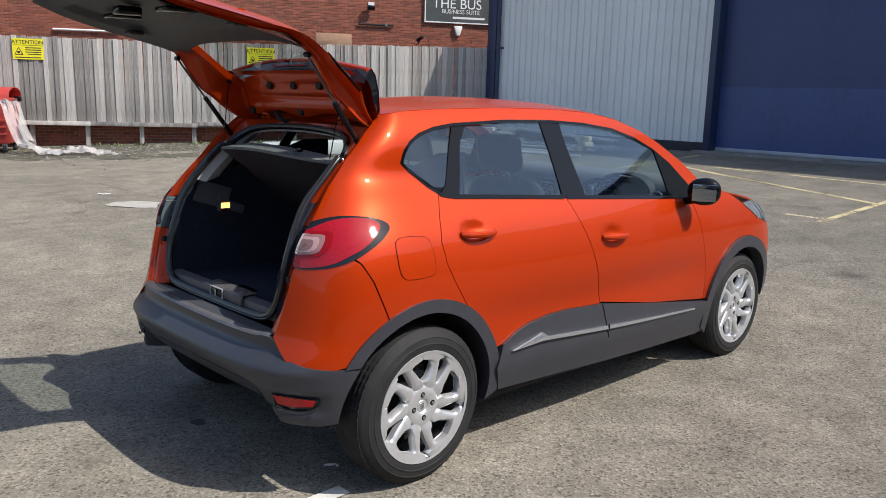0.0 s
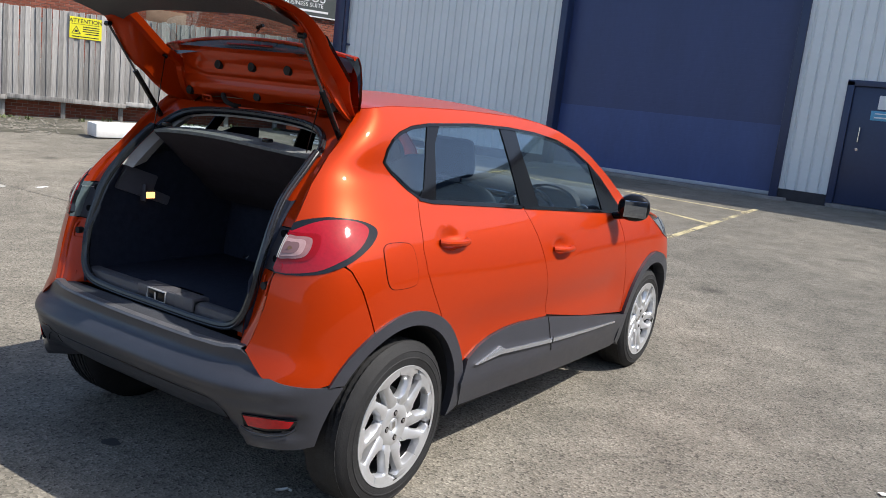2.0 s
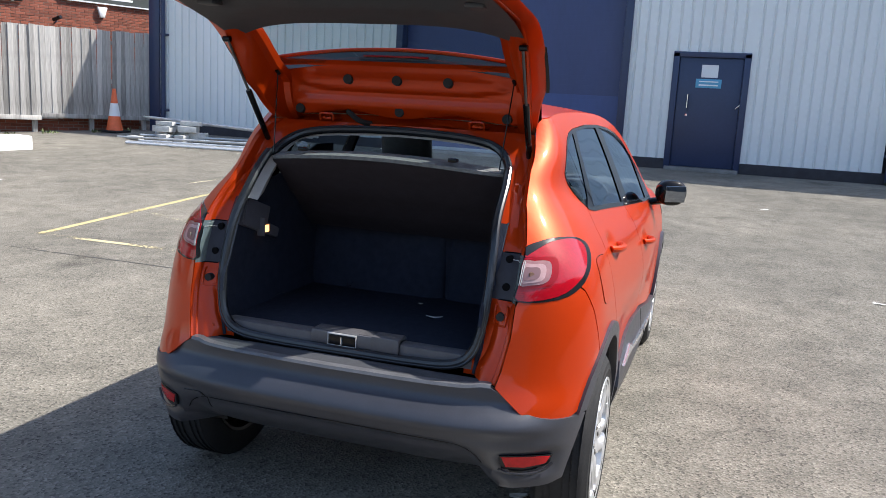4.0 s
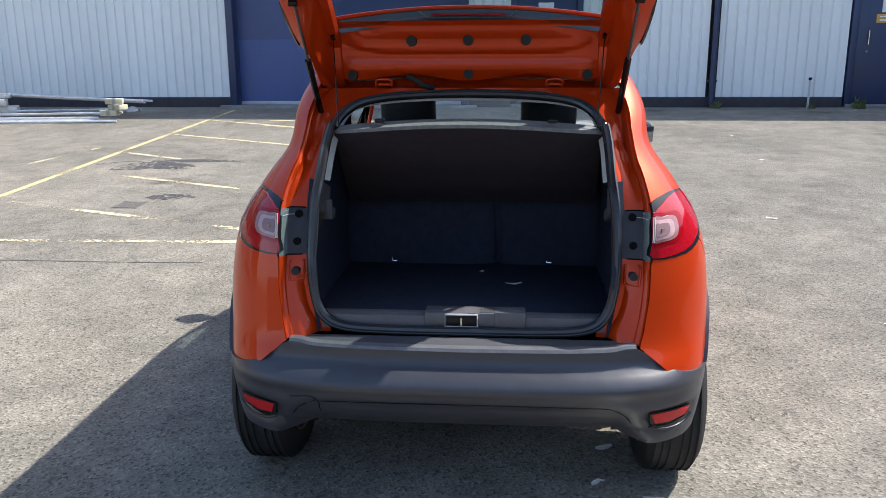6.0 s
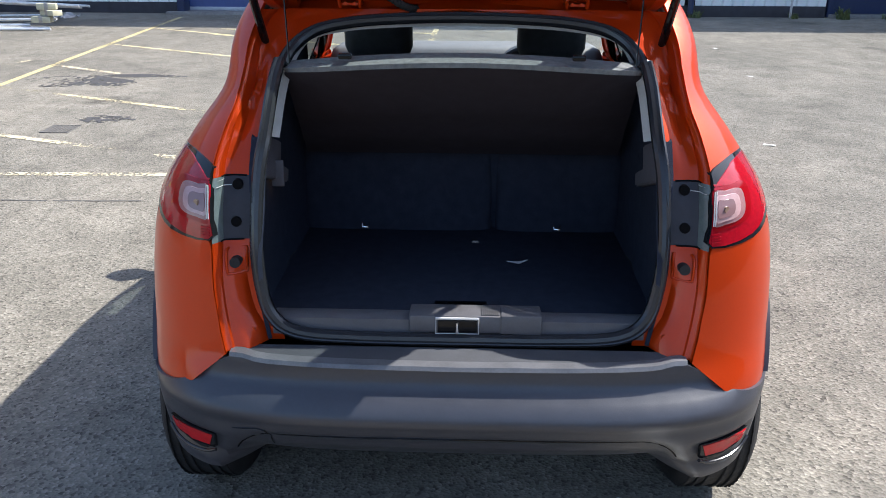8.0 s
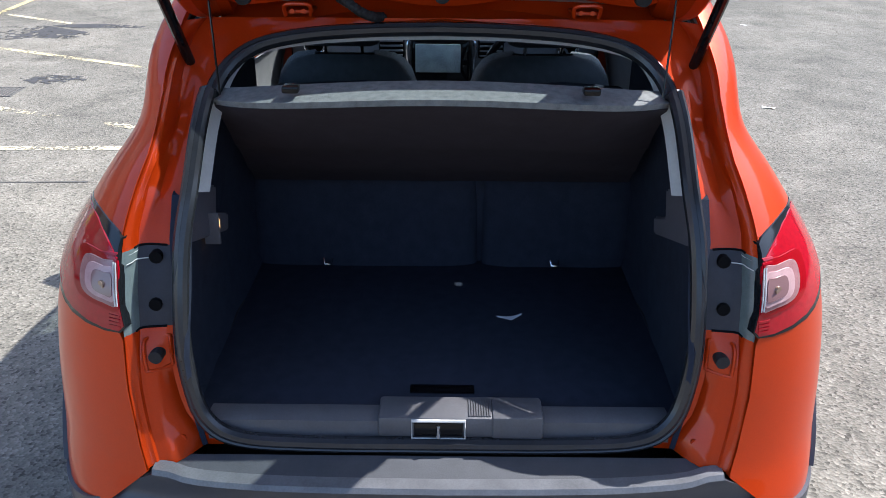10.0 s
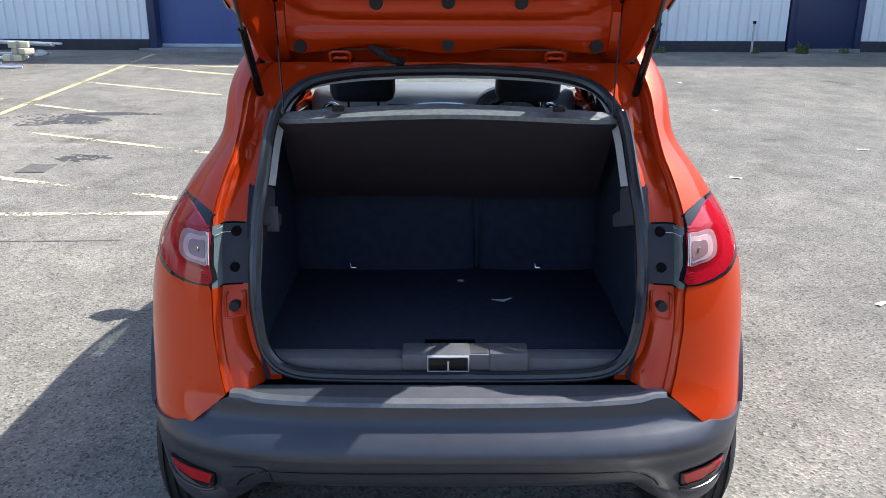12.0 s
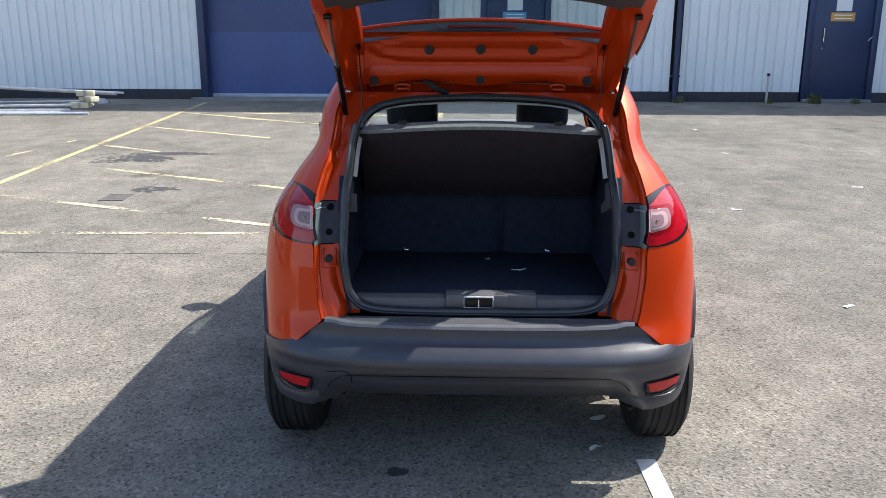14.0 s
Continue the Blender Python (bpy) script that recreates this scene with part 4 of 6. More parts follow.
for k in range(-20, 21):
    s = abs(k) / 20 * 41.3
    x, y, z = skin(s, bumper_edge(s), 0.006)
    y *= 1 if k < 0 else -1
    inner_y = max(-0.535, min(0.535, y))
    rows.append([(x, y, z), (x + 0.006, y, z + 0.009), (x + 0.034, max(-0.55, min(0.55, y)), z + 0.010), (-0.505, inner_y, 0.652), (-0.466, inner_y, 0.656), (-0.448, inner_y, 0.63)])
part("loading_step", grid([r[:3] for r in rows]), STEP, rear_bumper, "loading step, its grey lightened for the sun's sheen", sharp=25)
part("step_gutter", grid([r[2:] for r in rows]), TRIM, rear_bumper, sharp=25)

# roof, windscreen, bonnet
crown = lambda s: curve(s, (79, 0.022), (115, 0.027), (160, 0.044))
rows = []
for s, z in path_of(*ROOF_EDGE[:7], n=4):
    x, y, z = skin(s, z, -0.001)
    rows.append([(x - 0.03 * (1 - v * v) * max(0, 1 - (s - 79) / 25) + 0.05 * (1 - v * v) * max(0, (s - 200) / 35), v * abs(y), z + crown(s) * (1 - abs(v) ** 2.2)) for v in np.linspace(-1, 1, 21)])
part("roof", thicken(grid(rows), -0.012), ORANGE, car)
rows = []
for s, z in path_of(*ROOF_EDGE[6:], n=4):
    x, y, z = skin(s, z, -0.004)
    rows.append([(x + (0.05 + 0.16 * max(0, (1.45 - z) / 0.4)) * (1 - v * v), v * abs(y), z + 0.062 * (1 - abs(v) ** 2.2) * max(0, (z - 1.08) / 0.375)) for v in np.linspace(-1, 1, 21)])
part("windscreen", grid(rows), SCREEN_GLASS, car, "clear windscreen")
rows = []
for x in np.linspace(2.12, 3.34, 14):
    z = curve(x, (2.12, 1.05), (2.5, 1.03), (2.9, 0.955), (3.2, 0.87), (3.36, 0.78))
    y = curve(x, (2.12, 0.76), (2.55, 0.77), (2.9, 0.74), (3.2, 0.60), (3.36, 0.42))
    rows.append([(x, v * y, z + 0.045 * (1 - v * v)) for v in np.linspace(-1, 1, 15)])
part("bonnet", thicken(grid(rows), -0.01), ORANGE, car)

# ---- tailgate opening ----
SEAL_LINE = [(-0.450, 0.0, 0.660), (-0.450, 0.25, 0.661), (-0.449, 0.40, 0.672), (-0.444, 0.465, 0.715), (-0.430, 0.492, 0.795), (-0.410, 0.501, 0.90), (-0.36, 0.497, 1.04), (-0.300, 0.487, 1.135),
             (-0.19, 0.482, 1.25), (-0.105, 0.460, 1.328), (-0.055, 0.40, 1.378), (-0.030, 0.30, 1.40), (-0.018, 0.15, 1.410), (-0.015, 0.0, 1.413)]
loop = path_of(*SEAL_LINE, n=5)
ring = loop + [(x, -y, z) for x, y, z in loop[-2:0:-1]]
ring = [(x, y * 0.972, z - 0.012 if z > 1.3 else z + 0.012) for x, y, z in ring]
part("boot_seal", tube(ring, 0.015, 10, closed=True), SEAL, car, "black rubber boot seal")
part("seal_lip", tube([(x - 0.008, y * 1.016, z + (0.008 if z > 1 else -0.008)) for x, y, z in ring], 0.007, 6, closed=True), SEAL, car)
for left in SIDES:
    sg = 1 if left else -1
    rows = []
    zs = [0.655, 0.68, 0.70, 0.73, 0.76, 0.80, 0.83, 0.865, 0.895, 0.905, 0.94, 0.98, 1.02, 1.05, 1.075, 1.09] + list(np.linspace(1.105, 1.42, 32))
    for z in zs:
        x, y, _ = skin(GUTTER_S(z), z, -0.002)
        q = tuple(float(np.interp(max(z, 0.69), [p[2] for p in loop], [p[n] for p in loop])) for n in range(2))
        depth = curve(z, (0.65, 0.018), (0.88, 0.028), (0.905, 0.042), (1.05, 0.044), (1.08, 0.040), (1.3, 0.06), (1.42, 0.05))
        ridge = 0.016 * math.exp(-((z - 1.165) / 0.050) ** 2)
        roll = 0.006 * math.exp(-((z - 1.24) / 0.030) ** 2)
        y1 = abs(y)
        gap = y1 - q[1]
        rows.append([(x, sg * y1, z), (x + 0.006, sg * (y1 - 0.003), z), (x + 0.010, sg * (y1 - 0.008), z), (x + depth * 0.55 - ridge, sg * (y1 - 0.012 - 0.03 * gap), z), (x + depth * 0.85 - ridge, sg * (y1 - 0.014 - 0.04 * gap), z),
                     (x + depth * 0.95 - 0.7 * ridge + roll, sg * (y1 - 0.30 * gap), z), (x + depth - roll, sg * (y1 - 0.42 * gap), z), (0.55 * (x + depth) + 0.45 * (q[0] + 0.012) + roll, sg * (q[1] + 0.38 * gap), z),
                     (q[0] + 0.012, sg * (q[1] + 0.22 * gap), z), (q[0] + 0.014, sg * q[1] * 0.972, z)])
    lo, plate, hi = rows[:10], rows[9:14], rows[13:]
    part("opening_flange", grid(lo, flip=left), ORANGE, car, sharp=40)
    part("lamp_side", grid([r[:5] for r in plate], flip=left), LAMP_SIDE, car, "grey-green side of the tail light")
    part("lamp_plate", grid([r[4:] for r in plate], flip=left), PLATE, car)
    for k in range(3):
        z = 1.042 - 0.006 * k
        line = next(r for r in rows if r[0][2] >= z - 0.012)[2:7]
        part("moulded_line", tube([(p[0] - 0.003, p[1], z) for p in line], 0.0011, 5), PALE_TRIM, car)
    part("opening_flange", grid(hi, flip=left), ORANGE, car, sharp=40)
    for r in (plate[0], plate[-1]):
        part("plate_gap", tube([(p[0] - 0.001, p[1], p[2]) for p in r[3:9]], 0.0022, 6), DARK_HOLE, car)
    for y, z in ((0.537, 1.030), (0.539, 0.945)):
        row = min(rows, key=lambda r: abs(r[0][2] - z))
        x = float(np.interp(y, [abs(p[1]) for p in row[4:9]][::-1], [p[0] for p in row[4:9]][::-1]))
        part("bolt_hole", cylinder(bmesh.new(), (x - 0.003, sg * y, z), (x + 0.02, sg * y, z), 0.0125, 0.0125, 12), DARK_HOLE, car)
    part("bump_stop", cylinder(bmesh.new(), (-0.436, sg * 0.537, 0.856), (-0.36, sg * 0.537, 0.856), 0.013, 0.015, 16), RUBBER, car)
    pocket = []
    for dy, dz in ((-0.022, -0.020), (-0.018, -0.028), (0.014, -0.028), (0.020, -0.020), (0.022, 0.024), (0.016, 0.030), (-0.018, 0.030), (-0.022, 0.024)):
        row = min(rows, key=lambda r: abs(r[0][2] - 0.856 - dz))
        pocket.append((float(np.interp(0.536 + dy, [abs(p[1]) for p in row[3:]][::-1], [p[0] for p in row[3:]][::-1])), sg * (0.536 + dy), 0.856 + dz))
    part("stop_pocket", tube(path_of(*pocket, n=3, closed=True), 0.004, 8, closed=True), ORANGE, car)
    part("screw", cylinder(bmesh.new(), (-0.462, sg * 0.500, 0.690), (-0.43, sg * 0.500, 0.690), 0.009), ORANGE, car)
# header under the roof's rear edge
rows = []
for v in np.linspace(-1, 1, 25):
    x, y, z = skin(79.6, 1.472, -0.001)
    ze, xe = z + 0.022 * (1 - abs(v) ** 2.2), x - 0.03 * (1 - v * v)
    k = min(range(len(loop)), key=lambda i: abs(loop[i][1] - abs(v) * 0.455) + (9 if loop[i][2] < 1.3 else 0))
    q = loop[k]
    rows.append([(xe, v * abs(y), ze), (xe + 0.012, v * abs(y), ze - 0.012), (0.075, v * 0.485, 1.475 - 0.05 * v * v), (0.05, v * 0.475, 1.435 - 0.06 * v * v), (q[0] + 0.005, v * 0.462, q[2] - 0.008)])
part("roof_header", grid(rows), ORANGE, car)


# ---- wheels ----
def wheel(x, left):
    """A tyre on a ten-arm alloy rim; built for the right side."""
    sg = 1 if left else -1
    w = new("wheel")
    w.parent = car
    w.matrix_local = pose(x + 0.014, sg * 0.738, 0.325, 0, 0, 180 if left else 0)
    profile = [(0.222, 0.092), (0.232, 0.097), (0.258, 0.0995), (0.260, 0.1010), (0.264, 0.1010), (0.266, 0.0990), (0.286, 0.0955), (0.288, 0.0970), (0.292, 0.0935), (0.306, 0.085), (0.315, 0.078), (0.321, 0.070)]
    tread = []
    for y in (0.070, 0.045, 0.020, -0.020, -0.045, -0.070):
        tread += [(0.325, y + 0.006 if y < 0.07 else y - 0.001), (0.325, y), (0.318, y - 0.001), (0.318, y - 0.006)]
    profile = profile + tread[:-2] + [(r, -h) for r, h in ((0.320, 0.072), (0.312, 0.084), (0.295, 0.096), (0.262, 0.103), (0.232, 0.098), (0.222, 0.092))]
    bm = revolve([(r, -h) for r, h in profile], (0, 0, 0), 168)
    for v in bm.verts:
        r = math.hypot(v.co.x, v.co.z)
        k = round(math.degrees(math.atan2(v.co.z, v.co.x)) / (360 / 168)) % 3
        if r > 0.3235 and k == (0 if v.co.y < 0 else 1):
            v.co.x *= 0.3222 / r
            v.co.z *= 0.3222 / r
    part("tyre", bm, RUBBER, w, "black road tyre with side grooves", sharp=25)
    rim = part("rim", revolve([(0.222, -0.098), (0.233, -0.100), (0.235, -0.094), (0.228, -0.088), (0.214, -0.080)], (0, 0, 0), 72), ALLOY, w, "silver alloy rim")
    # dark steel here and on the brake disc stands in for shade behind the spokes
    part("barrel", revolve([(0.214, -0.080), (0.205, -0.05), (0.198, 0.02), (0.21, 0.09), (0.222, 0.095)], (0, 0, 0), 72), DARK_STEEL, w)
    bump = lambda r, a, b: max(0.0, 1 - abs(2 * (r - a) / (b - a) - 1) ** 5) ** 0.5
    for k in range(5):
        bm = bmesh.new()
        mid = math.tau * (k + 0.5) / 5 + math.pi / 2
        for sgn in (-1, 1):
            rings = []
            for r in (0.046, 0.070, 0.088, 0.096, 0.102, 0.109, 0.117, 0.128, 0.142, 0.156, 0.168, 0.178, 0.185, 0.190, 0.196, 0.202, 0.210, 0.226):
                twist = 1.6 * (r - 0.14) * (1 if sgn > 0 else 0.55)
                slot = radians(2.4 + 48 * (r - 0.1)) * bump(r, 0.106, 0.207)
                window = radians(36) - radians(8.5 + 135 * (r - 0.1)) * bump(r, 0.108, 0.199)
                dep = -0.096 + 0.018 * (1 - r / 0.222) + 0.006 * math.exp(-((r - 0.075) / 0.02) ** 2)
                e0, e1 = slot - 0.002 / r * (slot == 0), window + 0.002 / r
                wd = (e1 - e0) * r
                ch = min(0.010, wd * 0.3) / r
                ring = []
                for oy, f in ((0.034, e0), (0.008, e0 + ch * 0.2), (0.001, e0 + ch), (-0.002, (e0 + e1) / 2), (0.0, e1 - ch), (0.010, e1 - ch * 0.2), (0.034, e1)):
                    a = mid + twist + sgn * f
                    ring.append(bm.verts.new((r * math.cos(a), dep + oy, r * math.sin(a))))
                rings.append(ring)
            for p, q in zip(rings, rings[1:]):
                for n in range(7):
                    bm.faces.new((p[n], p[(n + 1) % 7], q[(n + 1) % 7], q[n]))
        bmesh.ops.recalc_face_normals(bm, faces=bm.faces)
        part("spoke", bm, ALLOY, w, "silver double spoke", sharp=40)
    part("hub", revolve([(0.026, -0.073), (0.030, -0.078), (0.042, -0.0825), (0.060, -0.0835), (0.074, -0.0825), (0.082, -0.078), (0.088, -0.067)], (0, 0, 0), 40), ALLOY, w)
    part("hub_cap", revolve([(0.0, -0.076), (0.022, -0.076), (0.026, -0.073), (0.027, -0.05)], (0, 0, 0), 28), ALLOY, w)
    part("cap_badge", boxed(-0.009, 0.009, -0.0785, -0.075, -0.013, 0.013, bevel=0.002), CHROME, w)
    for k in range(4):
        a = math.tau * (k + 0.06) / 4
        p = Vector((0.050 * math.cos(a), -0.0840, 0.050 * math.sin(a)))
        part("bolt_hole", cylinder(bmesh.new(), p, p + Vector((0, 0.03, 0)), 0.0115, n=14), GLOSS_BLACK, w)
        p.y -= 0.003
        part("wheel_bolt", cylinder(bmesh.new(), p, p + Vector((0, 0.03, 0)), 0.0075, n=6), STEEL, w)
    part("brake", revolve([(0.06, -0.012), (0.132, -0.012), (0.132, 0.012), (0.06, 0.012)], (0, 0, 0), 40), DARK_STEEL, w, "dull steel brake disc")
    part("wheel_back", revolve([(0.0, 0.03), (0.20, 0.03)], (0, 0, 0), 32), GLOSS_BLACK, w)
    return w


for x in (0.0, 2.606):
    for left in SIDES:
        wheel(x, left)
        sg = 1 if left else -1
        rows = []
        for k in range(21):
            a = radians(-12 + 204 * k / 20)
            px, pz = x + 0.01 + 0.375 * math.cos(a), max(0.30, 0.335 + 0.375 * math.sin(a))
            edge = abs(skin(s_at(px, pz) if px < XF else s_front(px, pz), pz, -0.02)[1])
            rows.append([(px, sg * y, pz) for y in (edge, 0.50)])
        part("wheel_arch_liner", grid(rows), RUBBER, car)
        part("arch_back", boxed(x - 0.4, x + 0.4, sg * 0.52 - 0.01, sg * 0.52 + 0.01, 0.34, 0.69), RUBBER, car)

part("underbody", boxed(0.42, 2.2, -0.74, 0.74, 0.20, 0.32, bevel=0.03), RUBBER, car)
part("rear_underbody", boxed(-0.36, 0.45, -0.50, 0.50, 0.40, 0.60, bevel=0.05), RUBBER, car)
part("front_underbody", boxed(2.2, 3.3, -0.5, 0.5, 0.22, 0.6, bevel=0.03), RUBBER, car)
part("exhaust_silencer", tube([(-0.26, 0.15, 0.35), (-0.26, 0.45, 0.35)], 0.07, 14), RUBBER, car)

# ---- tailgate, standing open ----
gate = new("tailgate")
gate.parent = car
tagged(gate, "raised orange tailgate with a rear window")
GATE = path_of((0.035, 1.418), (-0.015, 1.469), (-0.040, 1.53), (-0.055, 1.585), (-0.106, 1.632), (-0.20, 1.690), (-0.28, 1.732), (-0.38, 1.772), (-0.55, 1.808), (-0.70, 1.838), (-0.85, 1.872), (-0.99, 1.912), n=4)
RIM = path_of((0.020, 1.411), (-0.055, 1.433), (-0.125, 1.477), (-0.175, 1.518), (-0.225, 1.555), (-0.275, 1.615), (-0.325, 1.690), (-0.410, 1.752), (-0.56, 1.772), (-0.705, 1.800), (-0.855, 1.838), (-0.99, 1.890), n=4)
UP = []
for i, p in enumerate(GATE):
    a, b = GATE[max(0, i - 1)], GATE[min(len(GATE) - 1, i + 1)]
    t = Vector((b[0] - a[0], b[1] - a[1])).normalized()
    UP.append(Vector((-t.y, t.x)) * (-1 if -t.y < 0 and t.x > 0 else 1))
UP = [Vector((abs(u.x), abs(u.y))) for u in UP]     # away from the boot: forwards and up


def on_gate(i, y, out=0.0):
    return (GATE[i][0] + out * UP[i].x, y, GATE[i][1] + out * UP[i].y)


def to_rim(i, y, k):
    """A point between the gate's inner surface (k = 0) and the deep rim of its side frame (k = 1)."""
    return (GATE[i][0] + k * (RIM[i][0] - GATE[i][0]), y, GATE[i][1] + k * (RIM[i][1] - GATE[i][1]))


def crown_drop(i, y):
    """How far towards the rim the gate's surface has curved down at y."""
    return 0.45 * curve(i, (10, 0.0), (16, 1.0)) * min(1.0, (y / wide(i)) ** 2)


def dropped(i, y, out=0.0):
    """A point of the gate's crowned surface, lifted off it by out."""
    p = to_rim(i, y, crown_drop(i, y))
    return (p[0] + out * UP[i].x, y, p[2] + out * UP[i].y)


def wide(i):
    """Half width of the inner panel along the gate."""
    return curve(GATE[i][0], (-0.99, 0.40), (-0.85, 0.47), (-0.6, 0.525), (-0.34, 0.537), (-0.1, 0.53), (0.03, 0.50))


G0, G1 = 16, 28     # the window's first and last station
cols = np.linspace(-1, 1, 33)
def panel_dent(i, v):
    """The pressed fields of the inner panel: a wide upper one with rounded ends, a groove, a lower one."""
    z, a = GATE[i][1], abs(v)
    upper = 1 / (1 + math.exp((z - 1.612) / 0.004)) / (1 + math.exp((1.542 - z) / 0.004)) / (1 + math.exp((a - 0.88 + 6 * (z - 1.577) ** 2 / 0.035) / 0.02))
    lower = 1 / (1 + math.exp((z - 1.512) / 0.005)) / (1 + math.exp((a - 0.93) / 0.02))
    return 0.016 - 0.013 * upper - 0.016 * lower


rows = []
for i in np.linspace(3, G0, 40):
    k, f = min(int(i), G0 - 1), i - min(int(i), G0 - 1)
    row = []
    for v in np.linspace(-1, 1, 49):
        p = Vector(on_gate(k, v * 0.47, panel_dent(k, v))).lerp(Vector(on_gate(k + 1, v * 0.47, panel_dent(k + 1, v))), f)
        if i < 4.2:
            p.z += (4.2 - i) / 1.2 * 0.010 * math.cos(2.2 * math.tau * v / 2 + math.pi)
        row.append(p)
    rows.append(row)
part("header_panel", grid(rows), ORANGE, gate, "orange inner panel with rubber plugs", sharp=50)
part("rear_window", grid([[dropped(i, v * curve(i, (G0, 0.44), (G0 + 2, 0.455), (G1, 0.46)), 0.030) for v in np.linspace(-1, 1, 17)] for i in range(G0 - 1, G1 + 1)]), GATE_GLASS, gate, "tinted rear window")
for sg in (-1, 1):
    rows = []
    for i in range(0, len(GATE)):
        w, f = wide(i), curve(i, (0, 0.15), (8, 0.5), (14, 0.9), (18, 1.0))
        inner = curve(i, (0, 0.44), (G0 - 2, 0.44), (G0, 0.436), (G0 + 5, 0.432), (G1 - 3, 0.43), (G1, 0.40), (G1 + 4, w - 0.06))
        a = inner + 0.030
        down = lambda k, y: to_rim(i, sg * y, crown_drop(i, a) + (1 - crown_drop(i, a)) * k)
        lip = 0.52 + 0.10 * curve(i, (20, 0), (28, 1))
        rows.append([dropped(i, sg * inner, 0.03), dropped(i, sg * (inner + 0.006), 0.004), down(0.02, a), down(0.28, a + 0.14 * (w - a)), down(0.66, a + 0.38 * (w - a)),
                     to_rim(i, sg * (w - 0.024), 0.92), to_rim(i, sg * (w - 0.012), 0.985), to_rim(i, sg * (w - 0.004), 1.0), to_rim(i, sg * (w + 0.002), 0.96), to_rim(i, sg * (w - 0.004 * f), 0.80),
                     to_rim(i, sg * (w - 0.002 * f), lip + 0.12), to_rim(i, sg * (w + 0.042 * f), lip), to_rim(i, sg * (w + 0.048 * f), lip - 0.05), to_rim(i, sg * (w + 0.040 * f), lip - 0.10), to_rim(i, sg * (w - 0.02 * f), lip - 0.14)])
    part("side_frame", grid(rows, flip=sg > 0), ORANGE, gate, sharp=28)
    part("side_wing", grid([[to_rim(i, sg * (wide(i) + 0.0435), 0.525), to_rim(i, sg * (wide(i) + 0.053), 0.47), to_rim(i, sg * (wide(i) + 0.044), 0.41), to_rim(i, sg * (wide(i) - 0.015), 0.36)] for i in range(13, 24)], flip=sg > 0), GLOSS_BLACK, gate, "black side wing")
    y = sg * 0.30
    hinge = part("hinge", boxed(-0.004, 0.06, y - 0.030, y + 0.030, 1.428, 1.436, bevel=0.003), ORANGE, gate)
    part("hinge_arm", tube(path_of((-0.006, y - 0.026, 1.424), (-0.016, y - 0.026, 1.446), (-0.020, y, 1.450), (-0.016, y + 0.026, 1.446), (-0.006, y + 0.026, 1.424), n=4), 0.0045, 8), ORANGE, hinge)
    for dy in (-0.012, 0.012):
        part("hinge_bolt", cylinder(bmesh.new(), (-0.008, y + dy, 1.433), (0.004, y + dy, 1.433), 0.0055, n=6), ORANGE, hinge)
    strut = part("gas_strut", tube([(-0.065, sg * 0.515, 1.326), (-0.21, sg * 0.521, 1.518)], 0.011, 10), GLOSS_BLACK, car, "black gas strut holding the tailgate")
    part("piston_rod", tube([(-0.21, sg * 0.521, 1.518), (-0.337, sg * 0.527, 1.688)], 0.005, 8), DARK_STEEL, strut, "dark steel rod")
    for p in ((-0.062, sg * 0.520, 1.322), (-0.338, sg * 0.530, 1.690)):
        part("ball_joint", cylinder(bmesh.new(), (p[0], p[1] - 0.013, p[2]), (p[0], p[1] + 0.013, p[2]), 0.010), GLOSS_BLACK, strut)
    part("shelf_cord", tube([(-0.118, sg * 0.454, 1.590), (-0.170, sg * 0.435, 1.296)], 0.0022, 5), GLOSS_BLACK, gate, "thin black cord")
    part("cord_clip", cylinder(bmesh.new(), (-0.110, sg * 0.454, 1.587), (-0.128, sg * 0.454, 1.597), 0.007), GLOSS_BLACK, gate)
rows = []
for i in range(G1 - 1, len(GATE)):
    w = wide(i) - 0.004
    dip = 0.030 * math.exp(-(i - G1 + 1) / 1.5)
    rows.append([(GATE[i][0] + (dip * 2.2 * v ** 4 if i < G1 + 6 else 0), v * w, GATE[i][1] - 0.012 - (dip + 0.030) * v ** 4 + 0.018 * (abs(v) < 0.8) * (i > G1 + 3) * (i < len(GATE) - 4)) for v in cols])
part("tailgate_lining", grid(rows), TRIM, gate, "dark grey plastic lining", sharp=40)
for sg in (-1, 1):
    part("grip_pocket", boxed(-0.76, -0.64, sg * 0.24 - 0.05, sg * 0.24 + 0.05, 1.822, 1.84, bevel=0.006, m=Matrix.Translation((0, 0, 0.0))), GLOSS_BLACK, gate, "black grip pocket")
    part("guide_peg", cylinder(bmesh.new(), (-0.567, sg * 0.45, 1.80), (-0.562, sg * 0.45, 1.835), 0.012, 0.016), ORANGE, gate)
    part("guide_ring", tube([(-0.569 + 0.013 * math.cos(a), sg * 0.45, 1.795 + 0.013 * math.sin(a)) for a in np.linspace(0, math.tau, 15)[:-1]], 0.004, 6, closed=True), CHROME, gate, "bright metal ring")
    part("lamp_cover", boxed(-0.60, -0.54, sg * 0.44 - 0.03, sg * 0.44 + 0.03, 1.775, 1.79, bevel=0.006), TRIM, gate)
part("gate_latch", boxed(-0.825, -0.735, -0.035, 0.035, 1.818, 1.85, bevel=0.008), GLOSS_BLACK, gate, "black tailgate latch")
part("outer_skin", grid([[on_gate(i, v * (wide(i) + 0.040), 0.080 * (1 - v * v) - 0.016 * v ** 4) for v in cols] for i in range(G1, len(GATE))], flip=True), ORANGE, gate)
